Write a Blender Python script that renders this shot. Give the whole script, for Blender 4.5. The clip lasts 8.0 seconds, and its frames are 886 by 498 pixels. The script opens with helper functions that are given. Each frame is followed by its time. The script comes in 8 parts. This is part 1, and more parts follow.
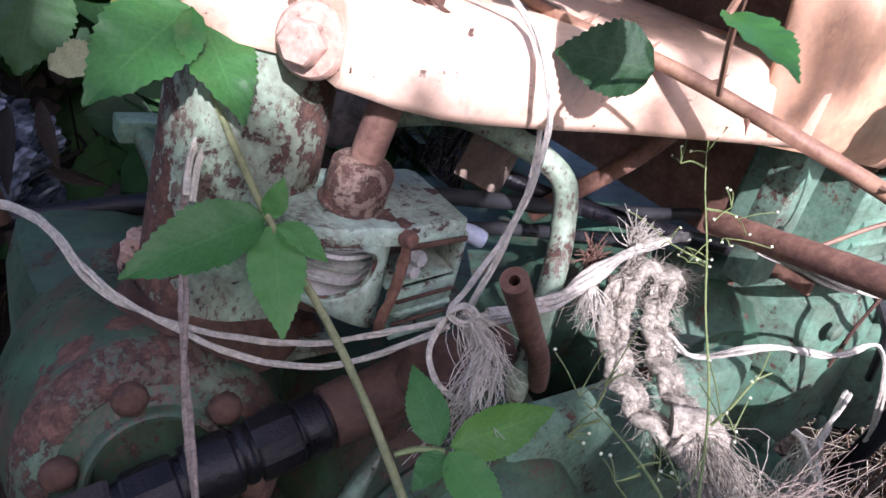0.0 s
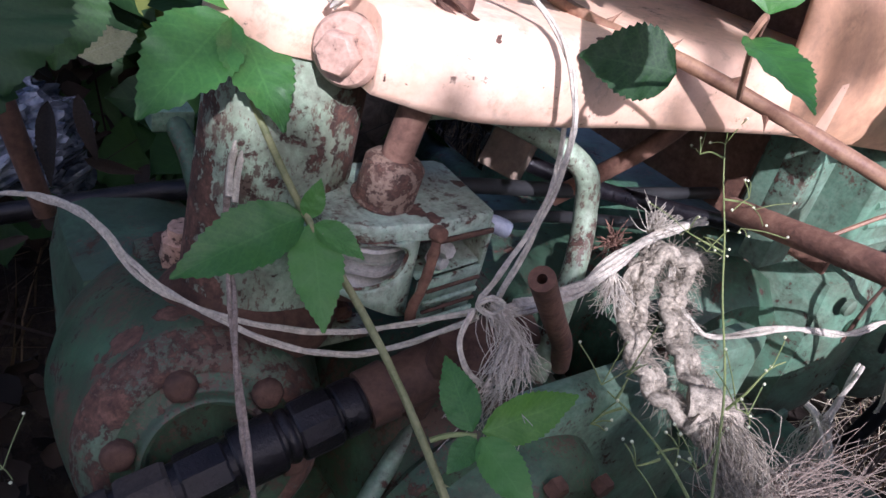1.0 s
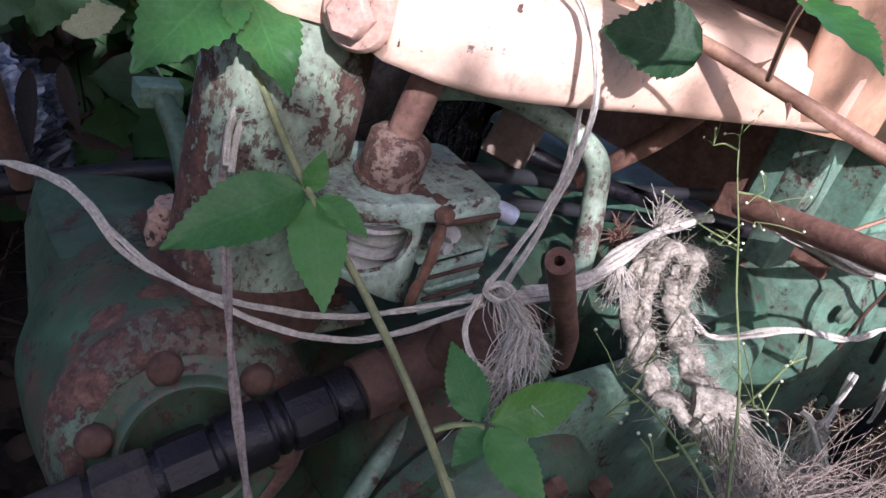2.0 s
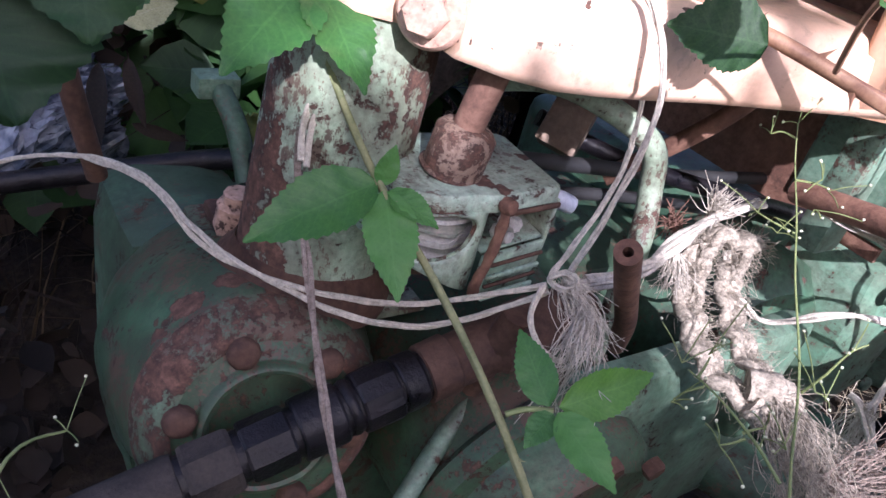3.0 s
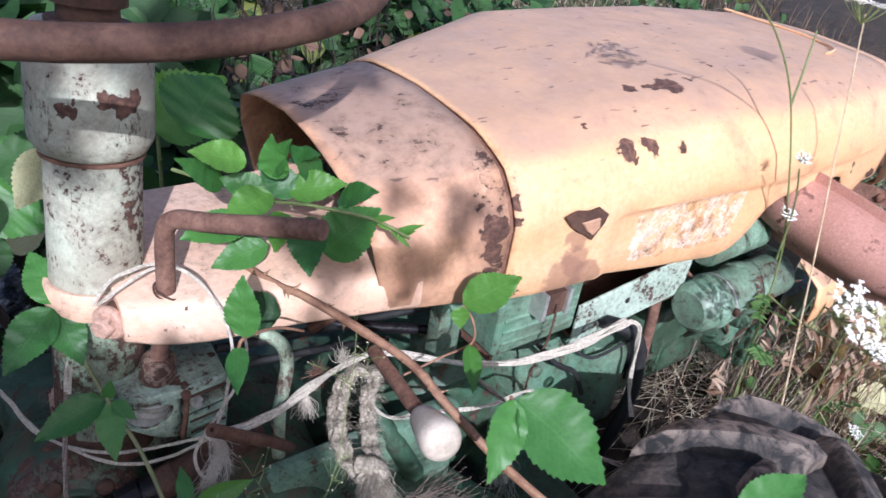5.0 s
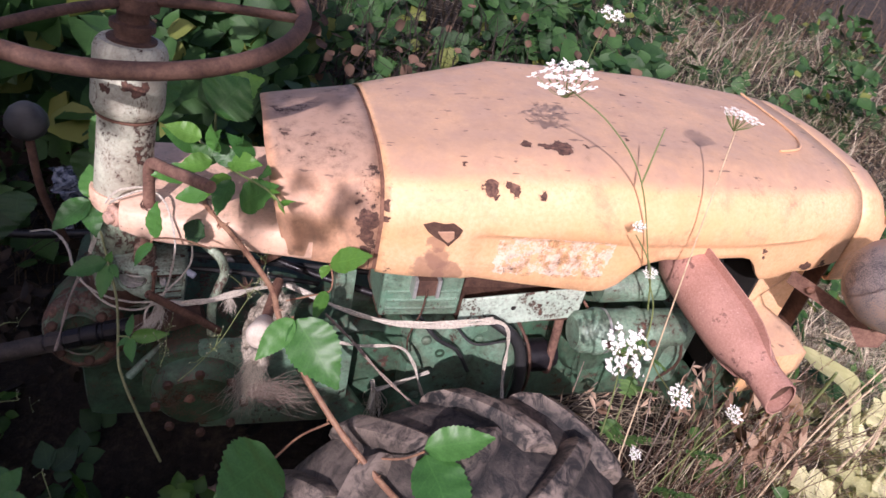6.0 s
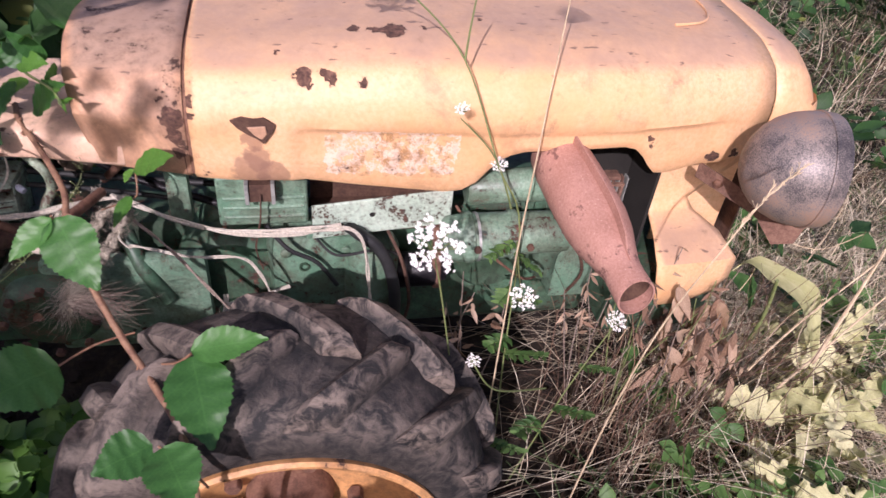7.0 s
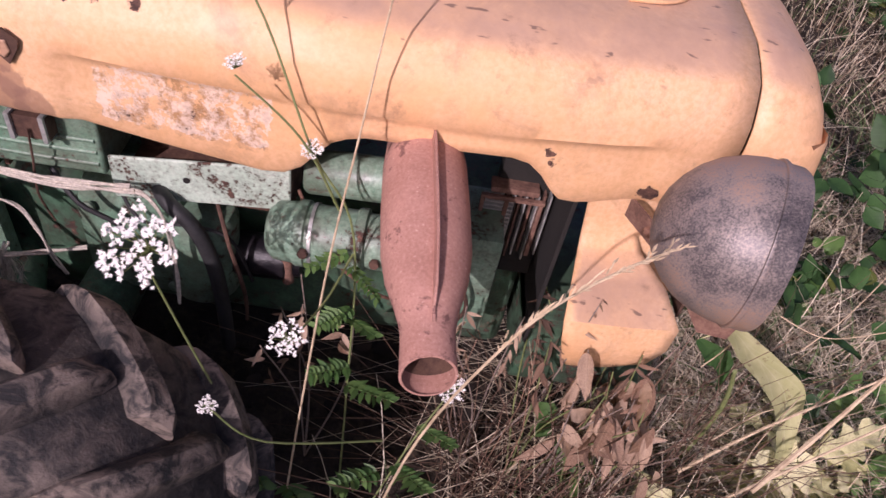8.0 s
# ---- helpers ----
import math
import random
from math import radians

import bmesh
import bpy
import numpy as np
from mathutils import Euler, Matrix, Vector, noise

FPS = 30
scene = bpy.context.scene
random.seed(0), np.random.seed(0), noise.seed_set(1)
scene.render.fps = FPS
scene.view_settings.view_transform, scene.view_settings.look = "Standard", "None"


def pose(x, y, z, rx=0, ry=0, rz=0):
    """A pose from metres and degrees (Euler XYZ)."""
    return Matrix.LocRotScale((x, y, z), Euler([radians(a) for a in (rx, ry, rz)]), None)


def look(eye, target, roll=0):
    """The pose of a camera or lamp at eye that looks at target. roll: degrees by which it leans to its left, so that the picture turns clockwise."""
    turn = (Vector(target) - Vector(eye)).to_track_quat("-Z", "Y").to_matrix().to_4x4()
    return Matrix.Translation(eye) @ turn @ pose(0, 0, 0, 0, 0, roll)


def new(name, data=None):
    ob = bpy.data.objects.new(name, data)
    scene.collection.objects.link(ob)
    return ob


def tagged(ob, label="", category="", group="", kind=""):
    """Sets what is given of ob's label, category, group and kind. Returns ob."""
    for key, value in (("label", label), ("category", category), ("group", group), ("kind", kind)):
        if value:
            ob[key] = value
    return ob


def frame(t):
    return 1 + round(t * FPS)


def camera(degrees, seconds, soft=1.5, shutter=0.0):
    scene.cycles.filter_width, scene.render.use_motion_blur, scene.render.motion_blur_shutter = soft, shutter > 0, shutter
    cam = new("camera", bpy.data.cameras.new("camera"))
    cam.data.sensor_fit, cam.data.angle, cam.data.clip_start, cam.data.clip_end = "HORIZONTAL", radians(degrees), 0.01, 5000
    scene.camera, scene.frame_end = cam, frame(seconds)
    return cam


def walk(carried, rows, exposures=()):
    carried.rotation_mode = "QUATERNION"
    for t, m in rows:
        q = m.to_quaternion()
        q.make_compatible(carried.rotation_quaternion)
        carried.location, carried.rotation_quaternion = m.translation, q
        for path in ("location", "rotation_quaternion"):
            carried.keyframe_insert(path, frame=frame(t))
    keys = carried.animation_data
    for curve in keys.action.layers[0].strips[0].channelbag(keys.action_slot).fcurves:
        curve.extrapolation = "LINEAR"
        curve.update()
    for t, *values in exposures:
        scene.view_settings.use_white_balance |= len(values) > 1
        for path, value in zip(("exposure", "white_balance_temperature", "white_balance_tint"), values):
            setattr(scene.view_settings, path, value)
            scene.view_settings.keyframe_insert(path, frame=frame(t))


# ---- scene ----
cam = camera(64.0, 8.0, shutter=0.12)
PATH = [
    (0, (-0.147, -0.233, 0.919), (1.002, 1.124, 0.001), 14.5),
    (0.5, (-0.139, -0.241, 0.942), (1.029, 1.071, -0.013), 14.1),
    (1, (-0.16, -0.232, 0.938), (0.944, 1.087, -0.081), 13.9),
    (1.5, (-0.165, -0.24, 0.927), (0.97, 1.076, -0.061), 16.1),
    (1.7, (-0.16, -0.227, 0.916), (1.008, 1.073, -0.056), 16.7),
    (3, (-0.183, -0.215, 0.922), (0.913, 1.086, -0.129), 15.6),
    (3.5, (-0.183, -0.232, 0.937), (0.887, 1.088, -0.118), 14.5),
    (4, (-0.162, -0.269, 1.004), (0.946, 1.068, 0.011), 10.0),
    (4.2, (-0.144, -0.28, 1.038), (0.966, 1.056, 0.047), 7.6),
    (4.5, (-0.127, -0.348, 1.106), (1.004, 0.979, 0.127), 6.9),
    (4.7, (-0.126, -0.391, 1.148), (0.993, 0.933, 0.149), 7.3),
    (5, (-0.104, -0.48, 1.232), (0.984, 0.837, 0.191), 8.6),
    (5.2, (-0.093, -0.531, 1.276), (0.984, 0.763, 0.198), 10.2),
    (6.3, (0.22, -0.935, 1.455), (0.586, 0.65, 0.291), 8.5),
    (6.5, (0.292, -0.965, 1.457), (0.643, 0.603, 0.267), 2.0),
    (7, (0.451, -0.892, 1.37), (0.838, 0.613, 0.111), 6.5),
    (7.5, (0.653, -0.748, 1.313), (0.879, 0.709, -0.039), 8.7),
    (8, (0.807, -0.678, 1.294), (0.924, 0.762, -0.089), 11.9),
]
walk(cam, [(t, look(eye, target, roll)) for t, eye, target, roll in PATH], [(0.0, 0.98, 5560, 26), (0.6, 0.54, 5550, 25), (1.5, 0.54, 5550, 25), (3.0, 1.12, 5650, 27), (3.6, 1.12, 5600, 27), (4.2, 0.95, 5250, 23), (4.8, 0.28, 5350, 16), (6.3, 0.06, 6200, 32), (7.0, -0.04, 6150, 31), (8.0, -0.38, 6300, 40)])

# ---- light ----
world = bpy.data.worlds.new("sky")
scene.world = world
world.use_nodes = True
SUN = Vector((-0.36, -0.76, 0.54)).normalized()
wn = world.node_tree
sky = wn.nodes.new("ShaderNodeTexSky")
sky.sky_type, sky.sun_disc = "NISHITA", False
sky.air_density, sky.dust_density, sky.ozone_density = 0.8, 3.0, 0.4
sky.sun_elevation = math.asin(SUN.z)
sky.sun_rotation = math.atan2(SUN.x, SUN.y)
wn.links.new(sky.outputs[0], wn.nodes["Background"].inputs[0])
wn.nodes["Background"].inputs[1].default_value = 0.15
sun_data = bpy.data.lights.new("sun", "SUN")
sun_data.energy, sun_data.angle, sun_data.color = 4.8, radians(0.55), (1.0, 0.95, 0.90)
sun = new("sun", sun_data)
sun.matrix_world = look(SUN * 30, (0, 0, 0))


# ---- materials ----
class Nodes:
    """A small builder for node materials."""

    def __init__(self, name):
        self.mat = bpy.data.materials.new(name)
        self.mat.use_nodes = True
        self.tree = self.mat.node_tree
        self.bsdf = self.tree.nodes["Principled BSDF"]
        self.geo = None

    def add(self, kind, **sets):
        node = self.tree.nodes.new(kind)
        for key, value in sets.items():
            node.inputs[key].default_value = value
        return node

    def link(self, a, b):
        self.tree.links.new(a, b)

    def coords(self, kind="Object"):
        return self.add("ShaderNodeTexCoord").outputs[kind]

    def place(self):
        if self.geo is None:
            self.geo = self.add("ShaderNodeNewGeometry")
        return self.geo.outputs["Position"]

    def noise(self, vec, scale, detail=4.0, rough=0.6, warp=0.0):
        n = self.add("ShaderNodeTexNoise", Scale=scale, Detail=detail, Roughness=rough, Distortion=warp)
        self.link(vec, n.inputs["Vector"])
        return n.outputs["Fac"]

    def ramp(self, fac, *stops):
        n = self.add("ShaderNodeValToRGB")
        els = n.color_ramp.elements
        while len(els) < len(stops):
            els.new(0.5)
        for el, (pos, col) in zip(els, stops):
            el.position = pos
            el.color = (*col, 1) if isinstance(col, tuple) else (col, col, col, 1)
        self.link(fac, n.inputs[0])
        return n.outputs[0]

    def math(self, op, a, b=None):
        n = self.add("ShaderNodeMath")
        n.operation = op
        for slot, v in enumerate((a, b)):
            if v is None:
                continue
            if isinstance(v, (int, float)):
                n.inputs[slot].default_value = v
            else:
                self.link(v, n.inputs[slot])
        return n.outputs[0]

    def mix(self, fac, a, b, blend="MIX"):
        n = self.add("ShaderNodeMix")
        n.data_type, n.blend_type = "RGBA", blend
        for slot, v in ((0, fac), (6, a), (7, b)):
            if isinstance(v, (int, float)):
                n.inputs[slot].default_value = v if slot == 0 else (v, v, v, 1)
            elif isinstance(v, tuple):
                n.inputs[slot].default_value = (*v, 1)
            else:
                self.link(v, n.inputs[slot])
        return n.outputs[2]

    def bump(self, height, strength=0.3, depth=0.002, base=None):
        n = self.add("ShaderNodeBump", Strength=strength, Distance=depth)
        self.link(height, n.inputs["Height"])
        if base is not None:
            self.link(base, n.inputs["Normal"])
        return n.outputs[0]

    def done(self, color, rough, normal=None, metal=0.0):
        for slot, v in (("Base Color", color), ("Roughness", rough), ("Metallic", metal)):
            if isinstance(v, (int, float)):
                self.bsdf.inputs[slot].default_value = v
            elif isinstance(v, tuple):
                self.bsdf.inputs[slot].default_value = (*v, 1)
            else:
                self.link(v, self.bsdf.inputs[slot])
        if normal is not None:
            self.link(normal, self.bsdf.inputs["Normal"])
        return self.mat


RUST = ((0.3, (0.030, 0.016, 0.012)), (0.5, (0.105, 0.052, 0.036)), (0.72, (0.24, 0.125, 0.085)))


def painted(name, pale, full, rust_at, dirt, rough=0.5, scale=1.0, spots=(), chips=60.0, soil=(0.06, 0.045, 0.032), worn=(), dull_film=None, decal=None, speck=0.0, washes=(), streak=1.0):
    """Old paint: two faded tones, rust that breaks through, chips and dirt. spots: (x, y, z, radius) of rust holes of their own shape."""
    m = Nodes(name)
    p = m.place()
    big = m.noise(p, 5 * scale, 5, 0.55)
    mid = m.noise(p, 24 * scale, 6, 0.65, 0.4)
    fine = m.noise(p, 160 * scale, 5, 0.7)
    paint = m.mix(m.ramp(m.math("ADD", m.math("MULTIPLY", big, 0.65), m.math("MULTIPLY", mid, 0.35)), (0.38, 0.0), (0.62, 1.0)), full, pale)
    paint = m.mix(m.ramp(fine, (0.35, 0.75), (0.6, 0.0)), paint, tuple(c * 0.87 for c in full))
    # dirt lies in large soft stains and in streaks
    stain = m.ramp(m.noise(p, 9 * scale, 8, 0.72, 0.8), (0.60 - dirt, 0.0), (0.80 - dirt, 1.0))
    paint = m.mix(m.math("MULTIPLY", stain, 0.55), paint, soil)
    if dull_film:
        # patchy duller film on faces that look up, by the normal's z
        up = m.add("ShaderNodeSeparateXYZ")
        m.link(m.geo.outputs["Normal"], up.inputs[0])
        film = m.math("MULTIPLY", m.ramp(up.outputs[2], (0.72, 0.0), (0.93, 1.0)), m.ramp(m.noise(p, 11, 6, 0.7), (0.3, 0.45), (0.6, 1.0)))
        paint = m.mix(film, paint, m.mix(m.noise(p, 60, 5, 0.7), dull_film, tuple(c * 0.75 for c in dull_film)))
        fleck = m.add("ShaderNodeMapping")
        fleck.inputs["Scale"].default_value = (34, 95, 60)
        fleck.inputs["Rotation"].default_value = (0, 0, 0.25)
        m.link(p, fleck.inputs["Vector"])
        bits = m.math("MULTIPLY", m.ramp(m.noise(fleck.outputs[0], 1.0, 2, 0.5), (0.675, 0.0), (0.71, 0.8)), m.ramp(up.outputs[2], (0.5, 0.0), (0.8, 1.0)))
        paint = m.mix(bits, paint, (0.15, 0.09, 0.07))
    if decal:
        # remains of a pale transfer, flaked away
        at = m.add("ShaderNodeSeparateXYZ")
        rag = m.add("ShaderNodeTexNoise", Scale=45.0, Detail=5.0, Roughness=0.7)
        m.link(p, rag.inputs["Vector"])
        shift = m.add("ShaderNodeVectorMath")
        shift.operation = "MULTIPLY_ADD"
        shift.inputs[1].default_value = (0.03,) * 3
        m.link(rag.outputs["Color"], shift.inputs[0])
        m.link(p, shift.inputs[2])
        m.link(shift.outputs[0], at.inputs[0])
        x0, x1, z0, z1 = decal
        inside = m.math("MULTIPLY", m.math("GREATER_THAN", at.outputs[0], x0), m.math("LESS_THAN", at.outputs[0], x1))
        inside = m.math("MULTIPLY", inside, m.math("MULTIPLY", m.math("GREATER_THAN", at.outputs[2], z0), m.math("LESS_THAN", at.outputs[2], z1)))
        inside = m.math("MULTIPLY", inside, m.math("LESS_THAN", at.outputs[1], 0.0))
        bitsy = m.ramp(m.math("ADD", m.math("MULTIPLY", m.noise(p, 60, 5, 0.75), 0.6), m.math("MULTIPLY", m.noise(p, 190, 4, 0.7), 0.4)), (0.45, 0.0), (0.50, 1.0))
        paint = m.mix(m.math("MULTIPLY", inside, bitsy), paint, m.mix(m.ramp(m.noise(p, 42, 6, 0.75), (0.48, 0.0), (0.58, 1.0)), m.mix(m.noise(p, 240, 3), (0.84, 0.66, 0.52), (0.76, 0.55, 0.41)), (0.46, 0.25, 0.11)))
    rust = m.ramp(m.noise(p, 130, 6, 0.7), *RUST)
    where = m.math("ADD", m.math("MULTIPLY", m.noise(p, 13 * scale, 8, 0.74, 0.6), 0.62), m.math("MULTIPLY", m.noise(p, chips, 4, 0.6), 0.38))
    if spots or worn:
        wob = m.add("ShaderNodeVectorMath")
        wob.operation = "ADD"
        wn_ = m.add("ShaderNodeTexNoise", Scale=90.0, Detail=4.0)
        m.link(p, wn_.inputs["Vector"])
        sc = m.add("ShaderNodeVectorMath")
        sc.operation = "MULTIPLY_ADD"
        sc.inputs[1].default_value = (0.022,) * 3
        sc.inputs[2].default_value = (-0.011,) * 3
        m.link(wn_.outputs["Color"], sc.inputs[0])
        m.link(p, wob.inputs[0])
        m.link(sc.outputs[0], wob.inputs[1])
        for x, y, z, r in spots:
            d = m.add("ShaderNodeVectorMath")
            d.operation = "DISTANCE"
            d.inputs[1].default_value = (x, y, z)
            m.link(wob.outputs[0], d.inputs[0])
            hit = m.ramp(m.math("DIVIDE", d.outputs["Value"], r), (0.55, 0.42), (1.3, 0.0))
            where = m.math("ADD", where, hit)
        for x0, x1, y0, z0, z1, much in worn:
            sep = m.add("ShaderNodeSeparateXYZ")
            m.link(wob.outputs[0], sep.inputs[0])
            inside = m.math("MULTIPLY", m.math("GREATER_THAN", sep.outputs[0], x0), m.math("LESS_THAN", sep.outputs[0], x1))
            inside = m.math("MULTIPLY", inside, m.math("MULTIPLY", m.math("GREATER_THAN", sep.outputs[2], z0), m.math("LESS_THAN", sep.outputs[2], z1)))
            inside = m.math("MULTIPLY", inside, m.math("LESS_THAN", sep.outputs[1], y0))
            where = m.math("ADD", where, m.math("MULTIPLY", inside, much))
    for x, y, z, r in washes:
        # soft brown wash below a leaking hole
        d = m.add("ShaderNodeVectorMath")
        d.operation = "DISTANCE"
        d.inputs[1].default_value = (x, y, z)
        m.link(wob.outputs[0], d.inputs[0])
        paint = m.mix(m.ramp(m.math("DIVIDE", d.outputs["Value"], r), (0.80, 0.62), (1.0, 0.0)), paint, (0.26, 0.14, 0.10))
    # ragged edges, and a brown stain that spreads from the rust into the paint
    where = m.math("ADD", where, m.math("MULTIPLY", m.math("SUBTRACT", m.noise(p, 420, 5, 0.75), 0.5), 0.16))
    paint = m.mix(m.ramp(where, (rust_at - 0.11, 0.0), (rust_at, 0.42)), paint, tuple(0.5 * c for c in soil))
    edge = m.ramp(where, (rust_at - 0.010, 0.0), (rust_at + 0.016, 1.0))
    rust = m.mix(m.ramp(where, (rust_at + 0.0, 0.75), (rust_at + 0.07, 0.0)), rust, (0.032, 0.020, 0.015))
    if speck:
        # many tiny flakes, thicker in some places than in others
        run = m.add("ShaderNodeMapping")
        run.inputs["Scale"].default_value = (1, 1, streak)
        m.link(p, run.inputs["Vector"])
        tiny = m.math("ADD", m.math("MULTIPLY", m.noise(run.outputs[0], 330, 4, 0.7), 0.45), m.math("MULTIPLY", m.noise(p, 28, 5, 0.7), 0.55))
        tiny = m.math("ADD", tiny, m.math("MULTIPLY", m.math("SUBTRACT", m.noise(p, 900, 3, 0.7), 0.5), 0.10))
        flake = m.ramp(tiny, (speck - 0.022, 0.0), (speck + 0.020, 0.9))
        paint = m.mix(flake, paint, m.mix(m.noise(p, 70, 3), (0.05, 0.032, 0.024), (0.17, 0.095, 0.065)))
    color = m.mix(edge, paint, rust)
    relief = m.math("SUBTRACT", m.math("MULTIPLY", fine, 0.35), m.math("MULTIPLY", edge, 0.8))
    return m.done(color, m.mix(edge, m.ramp(mid, (0.3, rough - 0.1), (0.7, rough + 0.15)), 0.9), m.bump(relief, 0.35, 0.0012))


def rusty(name, dark=1.0, rough=0.85, scale=1.0, tint=(1, 1, 1), pits=0.5):
    m = Nodes(name)
    p = m.place()
    a = m.noise(p, 45 * scale, 7, 0.7, 0.3)
    b = m.noise(p, 260 * scale, 4, 0.65)
    tone = lambda c: tuple(v * dark * t for v, t in zip(c, tint))
    color = m.ramp(m.math("ADD", m.math("MULTIPLY", a, 0.7), m.math("MULTIPLY", b, 0.3)), (0.28, tone((0.045, 0.023, 0.017))), (0.46, tone((0.15, 0.072, 0.047))), (0.66, tone((0.29, 0.155, 0.10))))
    return m.done(color, rough, m.bump(m.math("ADD", b, m.math("MULTIPLY", a, 0.6)), pits, 0.0012))


def plain(name, lo, hi, rough=0.7, scale=40.0, bump=0.3, depth=0.001, metal=0.0, warp=0.2):
    m = Nodes(name)
    p = m.coords("Object")
    a = m.noise(p, scale, 6, 0.65, warp)
    b = m.noise(p, scale * 7, 4, 0.6)
    f = m.math("ADD", m.math("MULTIPLY", a, 0.7), m.math("MULTIPLY", b, 0.3))
    return m.done(m.ramp(f, (0.35, lo), (0.62, hi)), m.ramp(a, (0.3, rough - 0.08), (0.7, min(rough + 0.1, 1.0))), m.bump(f, bump, depth), metal)


def leafy(name, dark, light, rough=0.42, glow=0.35, veins=True, spread=0.25, spotty=None):
    """A leaf by its own UV (u along, v across from -1 to 1): veins, tone, some light through it."""
    m = Nodes(name)
    uv = m.add("ShaderNodeUVMap")
    sep = m.add("ShaderNodeSeparateXYZ")
    m.link(uv.outputs[0], sep.inputs[0])
    u, v = sep.outputs[0], m.math("ABSOLUTE", sep.outputs[1])
    info = m.add("ShaderNodeObjectInfo")
    isl = m.add("ShaderNodeNewGeometry")
    rnd = m.math("FRACT", m.math("ADD", info.outputs["Random"], isl.outputs["Random Per Island"]))
    p = m.coords("Object")
    tone = m.math("ADD", m.math("MULTIPLY", m.noise(p, 30, 4), 0.6), m.math("MULTIPLY", rnd, 0.6))
    color = m.ramp(tone, (0.3, dark), (0.9, light))
    if spread:
        color = m.mix(m.math("MULTIPLY", m.math("GREATER_THAN", rnd, 1 - spread), 0.6), color, (0.24, 0.24, 0.05))
    height = m.noise(p, 90, 3)
    if veins:
        side = m.math("FRACT", m.math("MULTIPLY", m.math("SUBTRACT", u, m.math("MULTIPLY", v, 0.22)), 8.0))
        line = m.math("LESS_THAN", m.math("ABSOLUTE", m.math("SUBTRACT", side, 0.5)), 0.07)
        rib = m.math("LESS_THAN", v, 0.035)
        both = m.math("MAXIMUM", m.math("MULTIPLY", line, 0.55), rib)
        color = m.mix(m.math("MULTIPLY", both, 0.09), color, tuple(min(1, c * 1.9 + 0.02) for c in light))
        puff = m.math("ABSOLUTE", m.math("SUBTRACT", side, 0.5))
        height = m.math("SUBTRACT", m.math("MULTIPLY", height, 0.5), m.math("MULTIPLY", puff, 1.1))
    if spotty:
        color = m.mix(m.ramp(m.noise(p, 55, 5, 0.7), (0.58, 0.0), (0.66, 0.8)), color, spotty)
    mat = m.done(color, rough, m.bump(height, 0.25, 0.0010))
    tr = m.add("ShaderNodeBsdfTranslucent")
    m.link(m.mix(1.0, color, (0.95, 1.0, 0.45), "MULTIPLY"), tr.inputs[0])
    mixs = m.add("ShaderNodeMixShader", Fac=glow)
    m.link(m.bsdf.outputs[0], mixs.inputs[1])
    m.link(tr.outputs[0], mixs.inputs[2])
    m.link(mixs.outputs[0], m.tree.nodes["Material Output"].inputs[0])
    return mat


HOOD_SPOTS = ((0.461, -0.062, 0.965, 0.0150), (0.469, -0.068, 0.952, 0.0075), (0.487, -0.062, 0.970, 0.0085), (0.495, -0.064, 0.964, 0.0115),
              (0.510, -0.070, 0.952, 0.005), (0.532, -0.067, 0.958, 0.0150), (0.536, -0.072, 0.948, 0.007), (0.58, -0.005, 1.0, 0.022), (0.555, -0.002, 1.0, 0.012),
              (0.53, 0.006, 0.998, 0.010), (0.62, 0.0, 1.0, 0.008), (0.43, -0.03, 0.985, 0.006), (0.323, -0.068, 0.958, 0.010), (0.318, -0.066, 0.935, 0.008), (0.316, -0.066, 0.972, 0.009), (0.319, -0.068, 0.915, 0.006),
              (0.445, -0.080, 0.881, 0.0055), (0.94, -0.095, 0.885, 0.007), (0.949, -0.095, 0.872, 0.008), (0.7, 0.03, 1.0, 0.006), (0.78, 0.2, 1.0, 0.01), (1.02, -0.09, 0.835, 0.008), (1.06, -0.08, 0.84, 0.014),
              (1.1, -0.07, 0.842, 0.010), (0.335, -0.066, 0.835, 0.009), (0.352, -0.07, 0.833, 0.007))
M_HOOD = painted("faded orange paint", (0.81, 0.52, 0.31), (0.76, 0.43, 0.21), 0.690, 0.09, 0.50, spots=HOOD_SPOTS, washes=((0.398, -0.084, 0.862, 0.020), (0.39, -0.084, 0.842, 0.028), (0.418, -0.084, 0.836, 0.024), (0.395, -0.084, 0.888, 0.016)), worn=((0.50, 0.66, -0.07, 0.835, 0.895, 0.10), (0.305, 0.327, 1.0, 0.845, 0.975, 0.09)), soil=(0.30, 0.17, 0.11), dull_film=(0.54, 0.345, 0.235), decal=(0.500, 0.675, 0.853, 0.917))
M_COWL = painted("weathered orange paint", (0.74, 0.45, 0.28), (0.62, 0.34, 0.20), 0.625, 0.24, 0.6, spots=((0.285, -0.06, 0.94, 0.014), (0.298, -0.065, 0.91, 0.016), (0.29, -0.04, 0.970, 0.012), (0.26, -0.06, 0.94, 0.008), (0.30, -0.068, 0.86, 0.008), (0.297, -0.066, 0.885, 0.012)), worn=((0.293, 0.325, 1.0, 0.845, 0.968, 0.065), (0.18, 0.31, 1.0, 0.955, 1.0, 0.035)), soil=(0.20, 0.12, 0.085), dull_film=(0.47, 0.31, 0.22))
